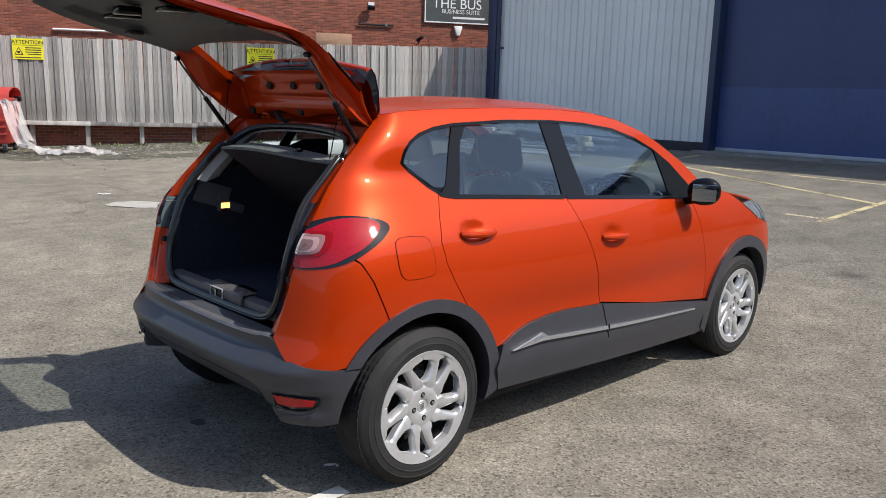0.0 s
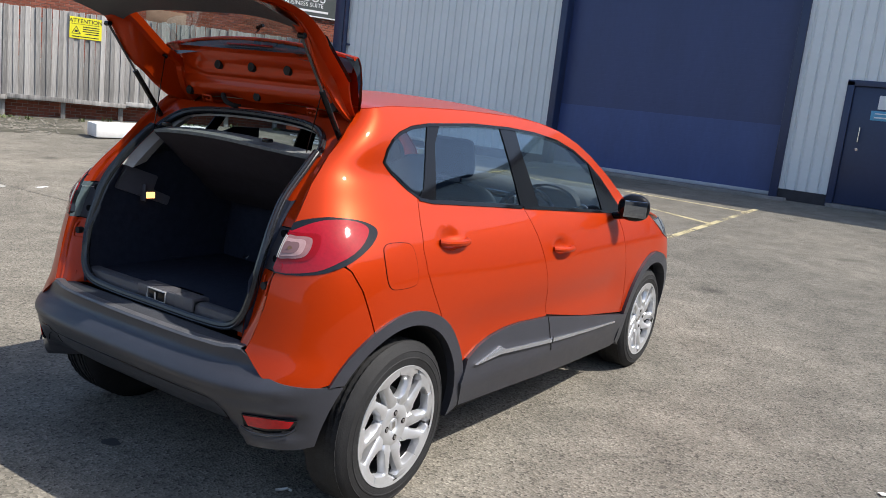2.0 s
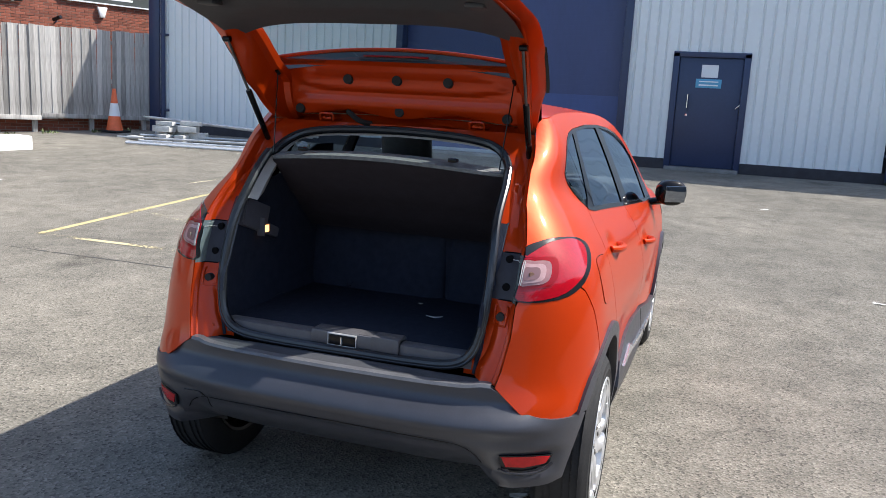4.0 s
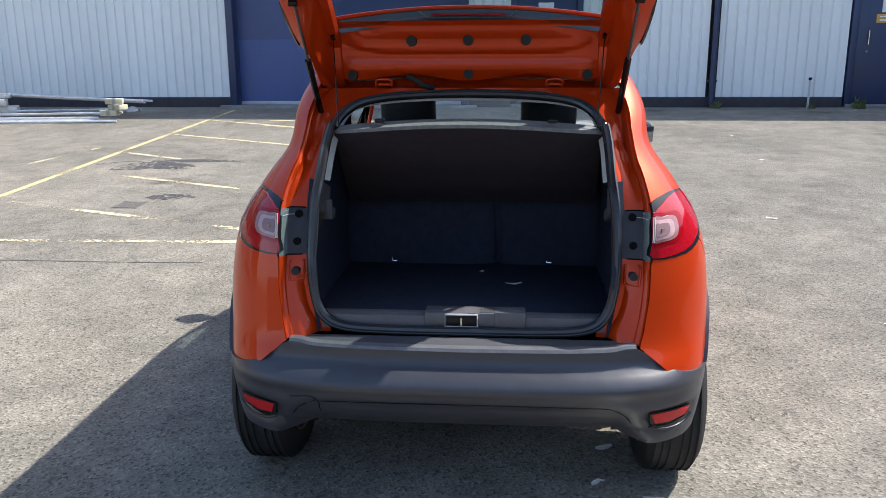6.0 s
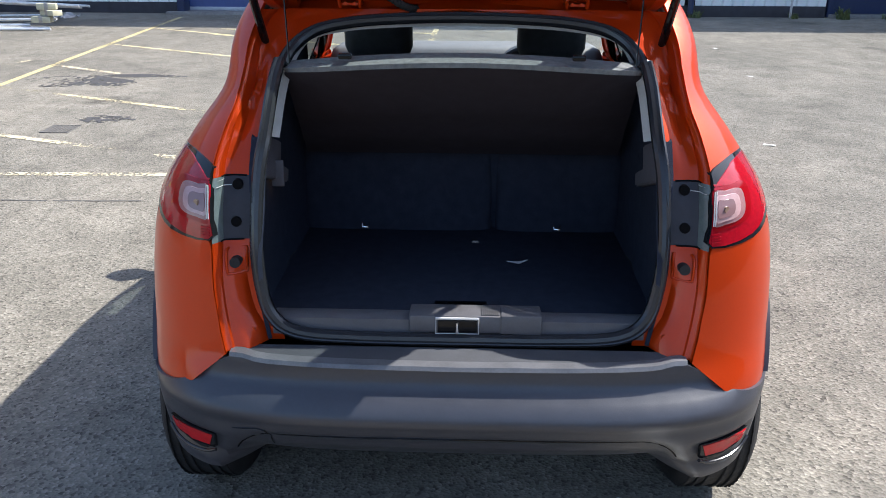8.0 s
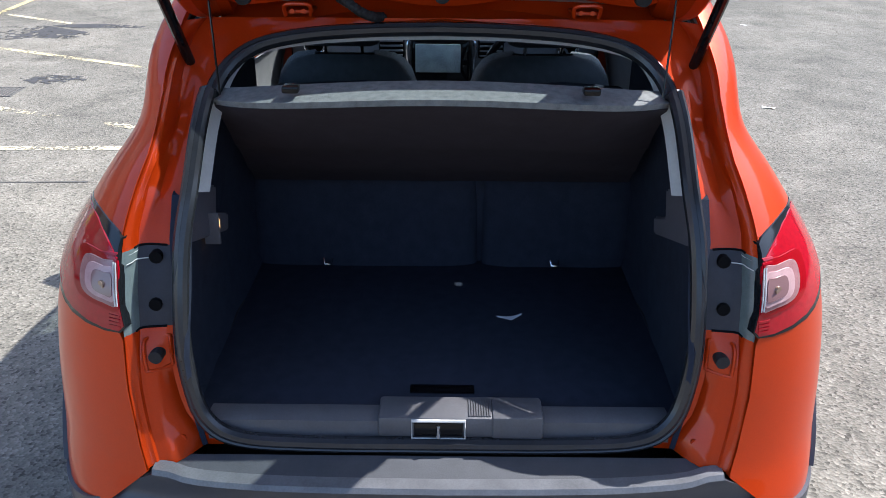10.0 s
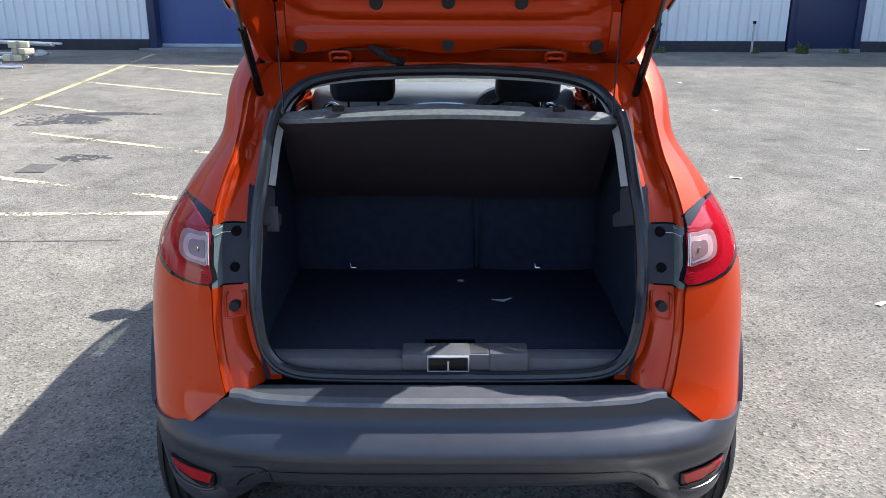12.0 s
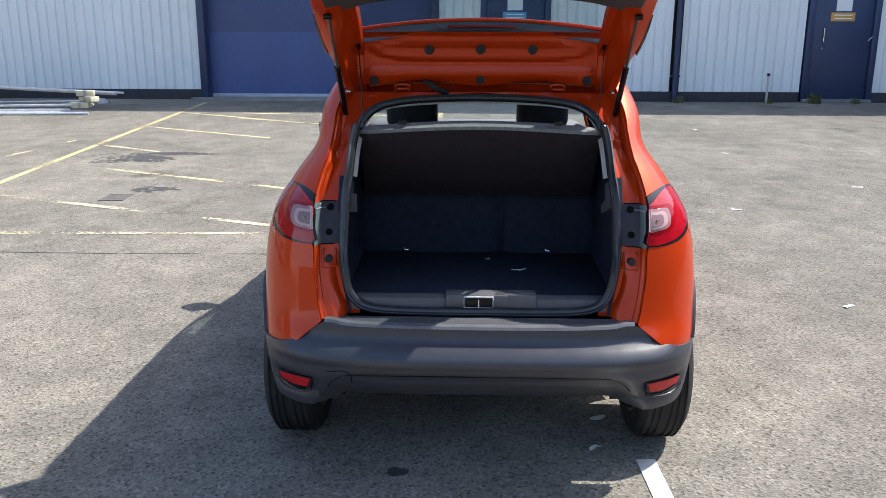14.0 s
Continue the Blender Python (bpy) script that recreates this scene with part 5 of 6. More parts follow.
part("gate_end", grid([[on_gate(len(GATE) - 1, v * (wide(len(GATE) - 1) + 0.03), o) for v in cols] for o in (-0.02, 0.11)]), ORANGE, gate)
# spoiler over the window, with the high brake light
prof = [(-0.082, 1.638), (-0.076, 1.664), (-0.068, 1.688), (-0.045, 1.698), (-0.022, 1.672), (-0.002, 1.61), (0.008, 1.54), (0.005, 1.485)]
part("spoiler", grid([[(x + 0.015 * v * v, v * (0.525 - 0.004 * k), z - 0.045 * v * v) for v in cols] for k, (x, z) in enumerate(prof[2:])], flip=True), ORANGE, gate, "orange roof spoiler")
part("spoiler_underside", grid([[(x + 0.015 * v * v, v * 0.525, z - 0.045 * v * v) for v in cols] for x, z in prof[:3]], flip=True), UNDER_GLOSS, gate, "gloss black spoiler underside")
for sg in (-1, 1):
    edge = [(x + 0.015, sg * (0.521 - 0.004 * k), z - 0.045) for k, (x, z) in enumerate(prof[2:])]
    part("spoiler_end", grid([[on_gate(i, sg * 0.535, 0.006) for i in (17, 14, 12, 10, 7, 4)], edge], flip=sg > 0), GLOSS_BLACK, gate, "gloss black end of the spoiler")
part("spoiler_edge", tube([(-0.070 + 0.015 * v * v, v * 0.525, 1.690 - 0.045 * v * v) for v in cols], 0.007, 8), ORANGE, gate)
part("brake_light", boxed(-0.083, -0.06, -0.125, 0.125, 1.662, 1.669, bevel=0.002), DEEP_RED, gate, "high red brake light")
part("brake_light_bezel", tube([(-0.0835, -0.165, 1.676), (-0.0845, -0.135, 1.655), (-0.0845, 0.135, 1.655), (-0.0835, 0.165, 1.676)], 0.0016, 5), DARK_STEEL, gate)
for y, z, x in ((0.195, 1.580, -0.0745), (0.0, 1.582, -0.0745), (-0.197, 1.582, -0.0745), (0.410, 1.464, -0.022), (0.0, 1.469, -0.020), (-0.412, 1.466, -0.022)):
    part("rubber_plug", cylinder(bmesh.new(), (x + 0.04, y, z), (x + (0.012 if z > 1.5 else -0.002), y, z), 0.0195, 0.0175, 18), RUBBER, gate)

bm = tube(path_of((-0.004, 0.215, 1.462), (-0.022, 0.190, 1.450), (-0.026, 0.165, 1.434), (-0.016, 0.140, 1.424), (0.012, 0.125, 1.420), n=8), 0.0095, 10)
for k, v in enumerate(bm.verts):
    v.co += v.normal * (0.0014 if (k // 10) % 2 else 0.0)
part("wiring_sleeve", bm, RUBBER, gate, "ribbed black rubber wiring sleeve")

# ---- boot and cabin ----
FLOOR = 0.70
part("boot_floor", boxed(-0.43, 0.34, -0.53, 0.53, FLOOR - 0.03, FLOOR, bevel=0.004), CARPET, car, "dark carpeted boot floor")
part("floor_grip", boxed(-0.318, -0.288, -0.075, 0.062, FLOOR - 0.004, FLOOR + 0.004, bevel=0.003), GLOSS_BLACK, car, "black recessed floor grip")
for sg in (-1, 1):
    rows = []
    # the hidden front top is raised as an added block against sun patches
    for x, y0, z0 in ((-0.440, 0.470, 0.66), (-0.36, 0.500, FLOOR - 0.01), (-0.20, 0.508, FLOOR - 0.01), (0.06, 0.512, FLOOR - 0.01), (0.34, 0.515, FLOOR - 0.01), (0.50, 0.52, FLOOR - 0.01)):
        rows.append([(x, sg * (y0 - 0.012 * (z < 0.74)), z) for z in (z0, 0.74, 0.86)] + [(max(x, curve(z, (0.9, -0.405), (1.04, -0.352), (1.13, -0.295))), sg * y0, z) for z in (0.97, 1.06, 1.13 if x < -0.3 else 1.15 if x < 0 else 1.21 if x < 0.3 else 1.31)])
    part("boot_side_trim", thicken(grid(rows, flip=sg > 0), 0.01), CARPET, car, "dark carpeted boot side")
    bm = bmesh.new()
    outline = ((-0.300, 1.034), (-0.255, 1.130), (-0.095, 1.080), (-0.116, 1.022), (-0.026, 0.988), (-0.040, 0.951))
    ends = [[bm.verts.new((x, sg * y, z)) for x, z in outline] for y in (0.486, 0.520)]
    for loop_verts in ends:
        bm.faces.new(loop_verts)
    for i in range(6):
        bm.faces.new((ends[0][i - 1], ends[0][i], ends[1][i], ends[1][i - 1]))
    bmesh.ops.recalc_face_normals(bm, faces=bm.faces)
    bmesh.ops.bevel(bm, geom=bm.edges[:], offset=0.004, segments=2, affect="EDGES")
    part("shelf_support", bm, SUPPORT, car)
    k = [i for i, p in enumerate(loop) if p[2] > 1.12 and p[1] > 0.38]
    part("pillar_trim", grid([[(loop[i][0] + 0.014, sg * (loop[i][1] - 0.008), loop[i][2]), (loop[i][0] + 0.05, sg * (loop[i][1] - 0.034), loop[i][2] - 0.012), (loop[i][0] + 0.13, sg * (loop[i][1] - 0.012), loop[i][2] + 0.01)] for i in k], flip=sg < 0), PALE_TRIM, car, "pale grey pillar trim")
    part("tie_hook", tube([(0.283, sg * 0.313 - 0.012, 0.730), (0.272, sg * 0.313 - 0.009, 0.717), (0.272, sg * 0.313 + 0.009, 0.717), (0.283, sg * 0.313 + 0.012, 0.730)], 0.003, 6), CHROME, car, "small bright tie-down hook")
part("header_trim", grid([[(p[0] + d, s * p[1], p[2] + e) for d, e in ((0.002, -0.016), (0.012, -0.036), (0.14, -0.006))] for s, p in [(1, q) for q in loop if q[2] > 1.377] + [(-1, q) for q in reversed(loop) if q[2] > 1.377]], flip=True), PALE_TRIM, car, "pale grey header trim")
sill_top = part("threshold_trim", grid([[(-0.438, y, 0.672), (-0.434, y, 0.714), (-0.412, y, 0.721), (-0.385, y, 0.718), (-0.375, y, FLOOR)] for y in np.linspace(-0.455, 0.455, 25)], flip=True), LATCH, car, "dark grey plastic boot threshold", sharp=30)
part("latch_housing", boxed(-0.446, -0.37, -0.205, 0.118, 0.685, 0.731, bevel=0.006), LATCH, sill_top)
part("latch_block", boxed(-0.450, -0.38, -0.205, -0.105, 0.685, 0.735, bevel=0.005), LATCH, sill_top)
part("latch_recess", boxed(-0.449, -0.43, -0.048, 0.048, 0.687, 0.721, bevel=0.003), GLOSS_BLACK, sill_top, "black latch opening")
part("latch_frame", tube([(-0.450, -0.052, 0.684), (-0.450, 0.052, 0.684), (-0.447, 0.052, 0.725), (-0.447, -0.052, 0.725)], 0.0035, 6, closed=True), PALE_TRIM, sill_top)
part("striker", tube([(-0.452, 0.0, 0.689), (-0.454, 0.0, 0.717)], 0.004, 6), CHROME, sill_top, "bright steel striker")
for k in range(9):
    part("grip_rib", boxed(-0.44, -0.385, -0.062 - 0.005 * k, -0.0595 - 0.005 * k, 0.729, 0.7335), LATCH, sill_top)
part("boot_lamp", boxed(-0.166, -0.112, 0.482, 0.495, 0.985, 1.012, bevel=0.003), material("warm_lamp_glow", (1.0, 0.46, 0.14), 0.4, emit=1.7), car, "small lit boot lamp")
part("lamp_hood", boxed(-0.175, -0.168, 0.466, 0.500, 0.975, 1.046, bevel=0.002), SUPPORT, car)
# parcel shelf, lifted by its cords
rows = [[(-0.262 + 0.11 * v ** 4, v * 0.455, 1.312 - 0.030 * v * v) for v in cols], [(-0.155 + 0.05 * v ** 4, v * 0.462, 1.324 - 0.030 * v * v) for v in cols]]
shelf = part("parcel_shelf", thicken(grid(rows, flip=True), 0.012), SHELF, car, "grey felt parcel shelf, lifted at the rear edge")
rows = []
for k in range(13):
    u = k / 12
    groove = -0.008 if k in (5, 9) else 0
    rows.append([(-0.255 + 0.11 * v ** 4 * (1 - u) + 0.500 * u, v * (0.455 + 0.03 * u), 1.298 - 0.030 * v * v * (1 - u) - 0.325 * u + groove) for v in cols])
part("shelf_underside", thicken(grid(rows), 0.012), UNDERSHELF, shelf, "dark underside of the shelf", sharp=20)
for sg in (-1, 1):
    part("cord_peg", boxed(-0.235, -0.205, sg * 0.285 - 0.016, sg * 0.285 + 0.016, 1.314, 1.328, bevel=0.004), GLOSS_BLACK, shelf)
# white crescent sheet stands in for a patch of sunlight on the floor
tick = thing("litter_or_sun_fleck", pose(0.005, -0.172, FLOOR + 0.002, 0, 0, 12), "small white crescent standing in for a sun patch on the boot floor", "paper")
part("scrap", thicken(grid([[(0.004 + 0.006 * (v / 0.03) ** 2, v, 0.002 + 0.06 * abs(v)) for v in np.linspace(-0.032, 0.032, 9)], [(-0.014 * (1 - abs(v) / 0.032) + 0.006 * abs(v) / 0.03, v, 0.002 + 0.05 * abs(v)) for v in np.linspace(-0.032, 0.032, 9)]]), 0.001), PAPER, tick)


def seat(x, y, width, z0, z1, lean, label, head=True):
    s = new("seat")
    s.parent = car
    tagged(s, label)
    m = pose(x, y, z0, 0, lean, 0)
    h = z1 - z0
    rows = []
    for u in (0, 0.15, 0.35, 0.55, 0.7, 0.8, 0.88, 0.94, 0.98, 1.0):
        k = (1 - max(0, (u - 0.55) / 0.45) ** (3 if head else 12)) ** 0.4 * (0.6 if head else 0.97) + (0.4 if head else 0.03)
        wd, th = width / 2 * k, (0.07 if head else 0.055) * (1 - max(0, (u - 0.8) / 0.2) ** 3 * 0.9)
        rows.append([m @ Vector((math.copysign(abs(math.cos(a)) ** 0.5, math.cos(a)) * th + (0.03 * abs(math.sin(a)) ** 6 if head and math.cos(a) > 0 else 0), math.copysign(abs(math.sin(a)) ** 0.4, math.sin(a)) * wd, h * u)) for a in np.linspace(0, math.tau, 29)])
    part("backrest", grid(rows), CLOTH if head else CARPET, s, sharp=60)
    part("cushion", boxed(x - 0.02, x + 0.50, y - width / 2, y + width / 2, z0 - 0.14, z0 + 0.02, bevel=0.04), CLOTH, s, sharp=60)
    if head:
        part("headrest", boxed(-0.05, 0.05, -0.13, 0.13, h + 0.03, h + 0.22, bevel=0.04, m=m), CLOTH, s, sharp=60)
        for dy in (-0.06, 0.06):
            part("headrest_post", tube([m @ Vector((0, dy, h - 0.03)), m @ Vector((0, dy, h + 0.08))], 0.006, 6), CHROME, s)
    return s


# added dark filler, stops cabin light showing between the seat backs
part("seat_gap_block", boxed(0.345, 0.40, -0.128, -0.086, 0.68, 1.19, bevel=0.008), CARPET, car)
# backs rise to 1.20, hidden by the shelf, to keep sun off the floor
seat(0.350, 0.213, 0.63, 0.66, 1.20, 6, "dark cloth rear seat back, upright", head=False)
seat(0.350, -0.322, 0.42, 0.66, 1.20, 6, "dark cloth rear seat back, upright", head=False)
for y in (0.33, -0.33):
    seat(1.12, y, 0.50, 0.55, 1.18, -14, "dark cloth front seat with a headrest")
dash = part("dashboard", boxed(2.06, 2.45, -0.72, 0.72, 0.62, 1.115, bevel=0.06), DOOR_CARD, car, "grey dashboard", sharp=60)
part("console_panel", boxed(2.02, 2.12, -0.13, 0.16, 0.60, 1.03, bevel=0.03), GLOSS_BLACK, dash)
part("screen", boxed(2.012, 2.03, -0.075, 0.135, 0.875, 1.005, bevel=0.004), material("switched_on_screen", (0.30, 0.36, 0.36), 0.15, vary=0.3, scale=18, coat=0.5), dash, "dim grey touchscreen")
for y in (-0.02, 0.10):
    part("knob", cylinder(bmesh.new(), (2.0, y, 0.80), (2.04, y, 0.80), 0.025), CHROME, dash)
frame_pts = path_of((2.012, 0.160, 0.64), (2.012, 0.165, 0.86), (2.012, 0.170, 1.0), (2.02, 0.135, 1.035), (2.02, 0.02, 1.042), (2.02, -0.105, 1.035), (2.012, -0.140, 1.0), (2.012, -0.135, 0.86), (2.012, -0.130, 0.64), n=4)
part("console_frame", tube(frame_pts, 0.008, 8), CHROME, dash, "satin chrome console frame")
for y in (-0.215, 0.245):
    vent = part("air_vent", boxed(2.03, 2.08, y - 0.060, y + 0.060, 0.935, 1.035, bevel=0.012), GLOSS_BLACK, dash, "black slatted air vent")
    for k in range(4):
        part("slat", boxed(2.020, 2.032, y - 0.052, y + 0.052, 0.948 + 0.022 * k, 0.955 + 0.022 * k), DOOR_CARD, vent)
for y in (-0.57, 0.60):
    vent = part("round_vent", cylinder(bmesh.new(), (2.035, y, 0.995), (2.08, y, 0.995), 0.046), GLOSS_BLACK, dash, "round air vent with a chrome ring")
    part("vent_ring", tube([(2.034, y + 0.046 * math.cos(a), 0.995 + 0.046 * math.sin(a)) for a in np.linspace(0, math.tau, 25)[:-1]], 0.008, 8, closed=True), CHROME, vent, "chrome ring")
    part("vent_fin", boxed(2.026, 2.036, y - 0.040, y + 0.040, 0.991, 0.999), CHROME, vent)
hood = [[(2.0 + 0.10 * u, -0.36 + 0.19 * math.cos(a), 1.03 + 0.105 * math.sin(a)) for a in np.linspace(0, math.pi, 15)] for u in (0, 0.5, 1)]
part("instrument_hood", thicken(grid(hood), 0.012), TRIM, dash)
part("centre_console", boxed(1.2, 2.1, -0.09, 0.12, 0.35, 0.66, bevel=0.03), TRIM, car)
ringp = [(1.72 + 0.06 * math.sin(a), -0.36 + 0.185 * math.cos(a), 0.93 + 0.175 * math.sin(a)) for a in np.linspace(0, math.tau, 29)[:-1]]
wheel_ring = part("steering_wheel", tube(ringp, 0.015, 8, closed=True), GLOSS_BLACK, car, "black steering wheel")
part("wheel_boss", boxed(1.73, 1.80, -0.43, -0.29, 0.86, 0.98, bevel=0.02), TRIM, wheel_ring)
part("wheel_spoke", boxed(1.725, 1.745, -0.53, -0.19, 0.905, 0.945, bevel=0.006), CHROME, wheel_ring)
part("cabin_floor", boxed(0.3, 2.3, -0.74, 0.74, 0.30, 0.34), CARPET, car)
part("bulkhead", boxed(2.3, 2.33, -0.76, 0.76, 0.3, 1.0), CARPET, car)
for left in SIDES:
    part("door_card", patch([(60, 0.62), (62, 0.90), (72, 1.04), (92, 1.10), (107, 1.118), (150, 1.093), (190, 1.068), (261, 1.024), (300, 1.01), (300, 0.36), (140, 0.36), (116, 0.66), (92, 0.72), (72, 0.70)], -0.045, 0.01, left), DOOR_CARD, car, "grey inner door trim")
    part("quarter_lining", patch([(60, 1.08), (64, 1.16), (73, 1.30), (82, 1.43), (88, 1.43), (86, 1.36), (83, 1.285), (88, 1.225), (95, 1.175), (104, 1.15), (104, 1.08)], -0.032, 0.01, left), DOOR_CARD, car, "grey trim beside the quarter window")
    part("roof_rail_lining", patch(TOP_LINE[1:11] + [(244, 1.40), (232, 1.44), (210, 1.47), (190, 1.482), (150, 1.486), (110, 1.478), (92, 1.462), (84, 1.445)], -0.032, 0.01, left), PALE_TRIM, car, "pale grey trim over the doors")
rows = []
for s, z in path_of(*ROOF_EDGE[:7], n=4):
    x, y, z = skin(s, z, -0.03)
    rows.append([(x + 0.02 + 0.05 * (1 - v * v) * max(0, (s - 200) / 35), v * abs(y), z - 0.035 + (crown(s) - 0.007) * (1 - abs(v) ** 2.2)) for v in np.linspace(-1, 1, 15)])
part("headliner", grid(rows, flip=True), PALE_TRIM, car, "pale grey roof lining")

# ---- door mirrors ----
for left in SIDES:
    sg = 1 if left else -1
    mm = pose(1.945, sg * 0.915, 1.085, 0, -4, -sg * 30)
    bm = bmesh.new()
    bmesh.ops.create_uvsphere(bm, u_segments=20, v_segments=12, radius=1)
    for v in bm.verts:
        c = v.co.copy()
        k = 0.85
        v.co = Vector((math.copysign(abs(c.x) ** 0.8, c.x) * 0.085 * (0.55 if c.x < 0 else 1.0), math.copysign(abs(c.y) ** k, c.y) * 0.088, math.copysign(abs(c.z) ** k, c.z) * 0.074))
    bmesh.ops.transform(bm, matrix=mm, verts=bm.verts)
    m = part("door_mirror", bm, GLOSS_BLACK, car, "gloss black door mirror", sharp=60)
    part("mirror_glass", boxed(-0.050, -0.044, -0.062, 0.062, -0.046, 0.046, bevel=0.002, m=mm), MIRROR, m, "mirror glass")
    part("mirror_arm", tube([(1.97, sg * 0.79, 1.02), (1.965, sg * 0.86, 1.035), (1.96, sg * 0.90, 1.05)], 0.028, 10, flat=0.8), GLOSS_BLACK, m)

# ---- signs and fittings on the fence and the brick wall ----
SIGN_YELLOW = material("yellow_sign_sheet", (0.75, 0.68, 0.02), 0.5, vary=0.06, scale=5)
INK = material("black_print", (0.02, 0.02, 0.02), 0.6)
for u in (11.3, 5.93):
    sign = thing("warning_sign", FENCE @ pose(u, 0.030, 2.37), "yellow warning sign reading attention, screwed to the fence", "sign", "fence signs")
    part("sign_sheet", boxed(-0.34, 0.34, 0, 0.006, -0.24, 0.24, bevel=0.002), SIGN_YELLOW, sign, smooth=False)
    text("ATTENTION", 0.125, pose(0, 0.008, 0.155, 90, 0, 180), INK, sign)
    part("rule", boxed(-0.31, 0.31, 0.006, 0.0085, 0.082, 0.090), INK, sign, smooth=False)
    for a, b in (((0.29, -0.13), (0.20, 0.03)), ((0.20, 0.03), (0.11, -0.13)), ((0.11, -0.13), (0.29, -0.13))):
        part("triangle_edge", tube([(a[0], 0.007, a[1]), (b[0], 0.007, b[1])], 0.007, 6), INK, sign)
    part("triangle_mark", boxed(0.17, 0.23, 0.006, 0.009, -0.10, -0.05), INK, sign, smooth=False)
    for z in (0.03, -0.02, -0.07, -0.12):
        part("print_bar", boxed(-0.29, 0.06 - 0.05 * (z < -0.1), 0.006, 0.0085, z - 0.010, z + 0.010), INK, sign, smooth=False)
    part("print_bar", boxed(-0.28, 0.28, 0.006, 0.0085, -0.205, -0.185), INK, sign, smooth=False)

WALLF = FENCE @ pose(0, -3.2, 0)
SIGN_GREY = material("dark_grey_sign_board", (0.055, 0.065, 0.065), 0.5, vary=0.15, scale=3)
WHITE = material("white_enamel", (0.72, 0.73, 0.74), 0.45, vary=0.06, scale=5)
board = thing("business_sign", WALLF @ pose(-0.35, 0.03, 4.25), "dark grey business sign with a white border on the brick wall", "sign")
part("sign_board", boxed(-1.4, 1.4, 0, 0.04, -0.50, 0.75, bevel=0.004), SIGN_GREY, board, smooth=False)
for a in ((-1.42, 1.42, 0, 0.05, -0.535, -0.50), (-1.42, 1.42, 0, 0.05, 0.75, 0.785), (-1.42, -1.39, 0, 0.05, -0.5, 0.75), (1.39, 1.42, 0, 0.05, -0.5, 0.75)):
    part("border", boxed(*a), WHITE, board, smooth=False)
text("THE BUS", 0.40, pose(0.42, 0.045, 0.02, 90, 0, 180), WHITE, board)
text("BUSINESS SUITE", 0.17, pose(0.30, 0.045, -0.20, 90, 0, 180), WHITE, board)
part("print_bar", boxed(-0.45, 0.55, 0.04, 0.045, -0.40, -0.34), WHITE, board, smooth=False)
part("emblem", boxed(-0.6, 0.9, 0.04, 0.045, 0.30, 0.42, bevel=0.004), WHITE, board, smooth=False)

alarm = thing("alarm_box", WALLF @ pose(0.02, 0.0, 3.50), "white alarm bell box on the brick wall", "alarm box")
bm = bmesh.new()
box(bm, -0.13, 0.13, 0, 0.10, -0.14, 0.14, 0.02)
for v in bm.verts:
    if v.co.z < 0:
        v.co.x *= 0.45
part("cover", bm, WHITE, alarm)
cctv = thing("security_camera", WALLF @ pose(1.23, 0.0, 3.15), "small dark security camera bracketed to the brick wall", "camera")
part("bracket", tube([(0, 0, -0.05), (0, 0.15, -0.02), (0, 0.18, 0.06)], 0.02), NAVY, cctv)
part("camera_body", cylinder(bmesh.new(), (0.06, 0.14, 0.02), (-0.06, 0.34, 0.10), 0.05), GLOSS_BLACK, cctv)
flood = thing("wall_lamp", WALLF @ pose(2.7, 0.0, 4.1), "small floodlight on the brick wall", "lamp")
part("arm", tube([(0, 0, 0), (0, 0.15, 0.02)], 0.02), GLOSS_BLACK, flood)
part("lamp_head", boxed(-0.11, 0.11, 0.1, 0.2, -0.14, 0.06, bevel=0.015), GLOSS_BLACK, flood)
part("lens", boxed(-0.09, 0.09, 0.2, 0.206, 0.0, 0.09), WHITE, flood)
for u0, u1, z in ((2.0, 3.05, 3.57), (9.7, 11.4, 3.05)):
    rail = thing("conduit", WALLF @ pose(u0, 0.06, z), "painted conduit fixed along the brick wall", "pipe", "wall conduits")
    part("tube", tube([(0, 0, 0), (u1 - u0, 0, 0)], 0.03), WHITE if z < 3.3 else RUBBER, rail)
    part("clip", boxed(0.2, 0.26, -0.07, 0.03, -0.04, 0.04), STEEL, rail)
plate = thing("wall_plaque", WALLF @ pose(10.78, 0.0, 3.62), "plain white plaque on the brick wall", "sign")
part("plaque", boxed(-0.28, 0.28, 0, 0.03, -0.22, 0.4, bevel=0.004), WHITE, plate)
RENDERED = material("pale_mortar_patch", (0.36, 0.22, 0.15), 0.9, vary=0.25, scale=6, bump=0.3, bump_scale=40)
part("mended_brickwork", boxed(3.25, 4.3, 0.0, 0.012, 2.92, 3.27, bevel=0.003), RENDERED, bricks, "paler mended patch")

# ---- waste bin and plastic film ----
BIN_RED = material("faded_red_plastic", (0.42, 0.045, 0.035), 0.45, vary=0.15, scale=4, rough_vary=0.08)
FILM = bpy.data.materials.new("clouded_plastic_film")
FILM.use_nodes = True
fn, fl = FILM.node_tree.nodes, FILM.node_tree.links
fp = fn["Principled BSDF"]
fp.inputs["Base Color"].default_value, fp.inputs["Roughness"].default_value = (0.62, 0.60, 0.60, 1), 0.35
clear, mixer = fn.new("ShaderNodeBsdfTransparent"), fn.new("ShaderNodeMixShader")
mixer.inputs[0].default_value = 0.5
fl.new(clear.outputs[0], mixer.inputs[1])
fl.new(fp.outputs[0], mixer.inputs[2])
fl.new(mixer.outputs[0], fn["Material Output"].inputs["Surface"])

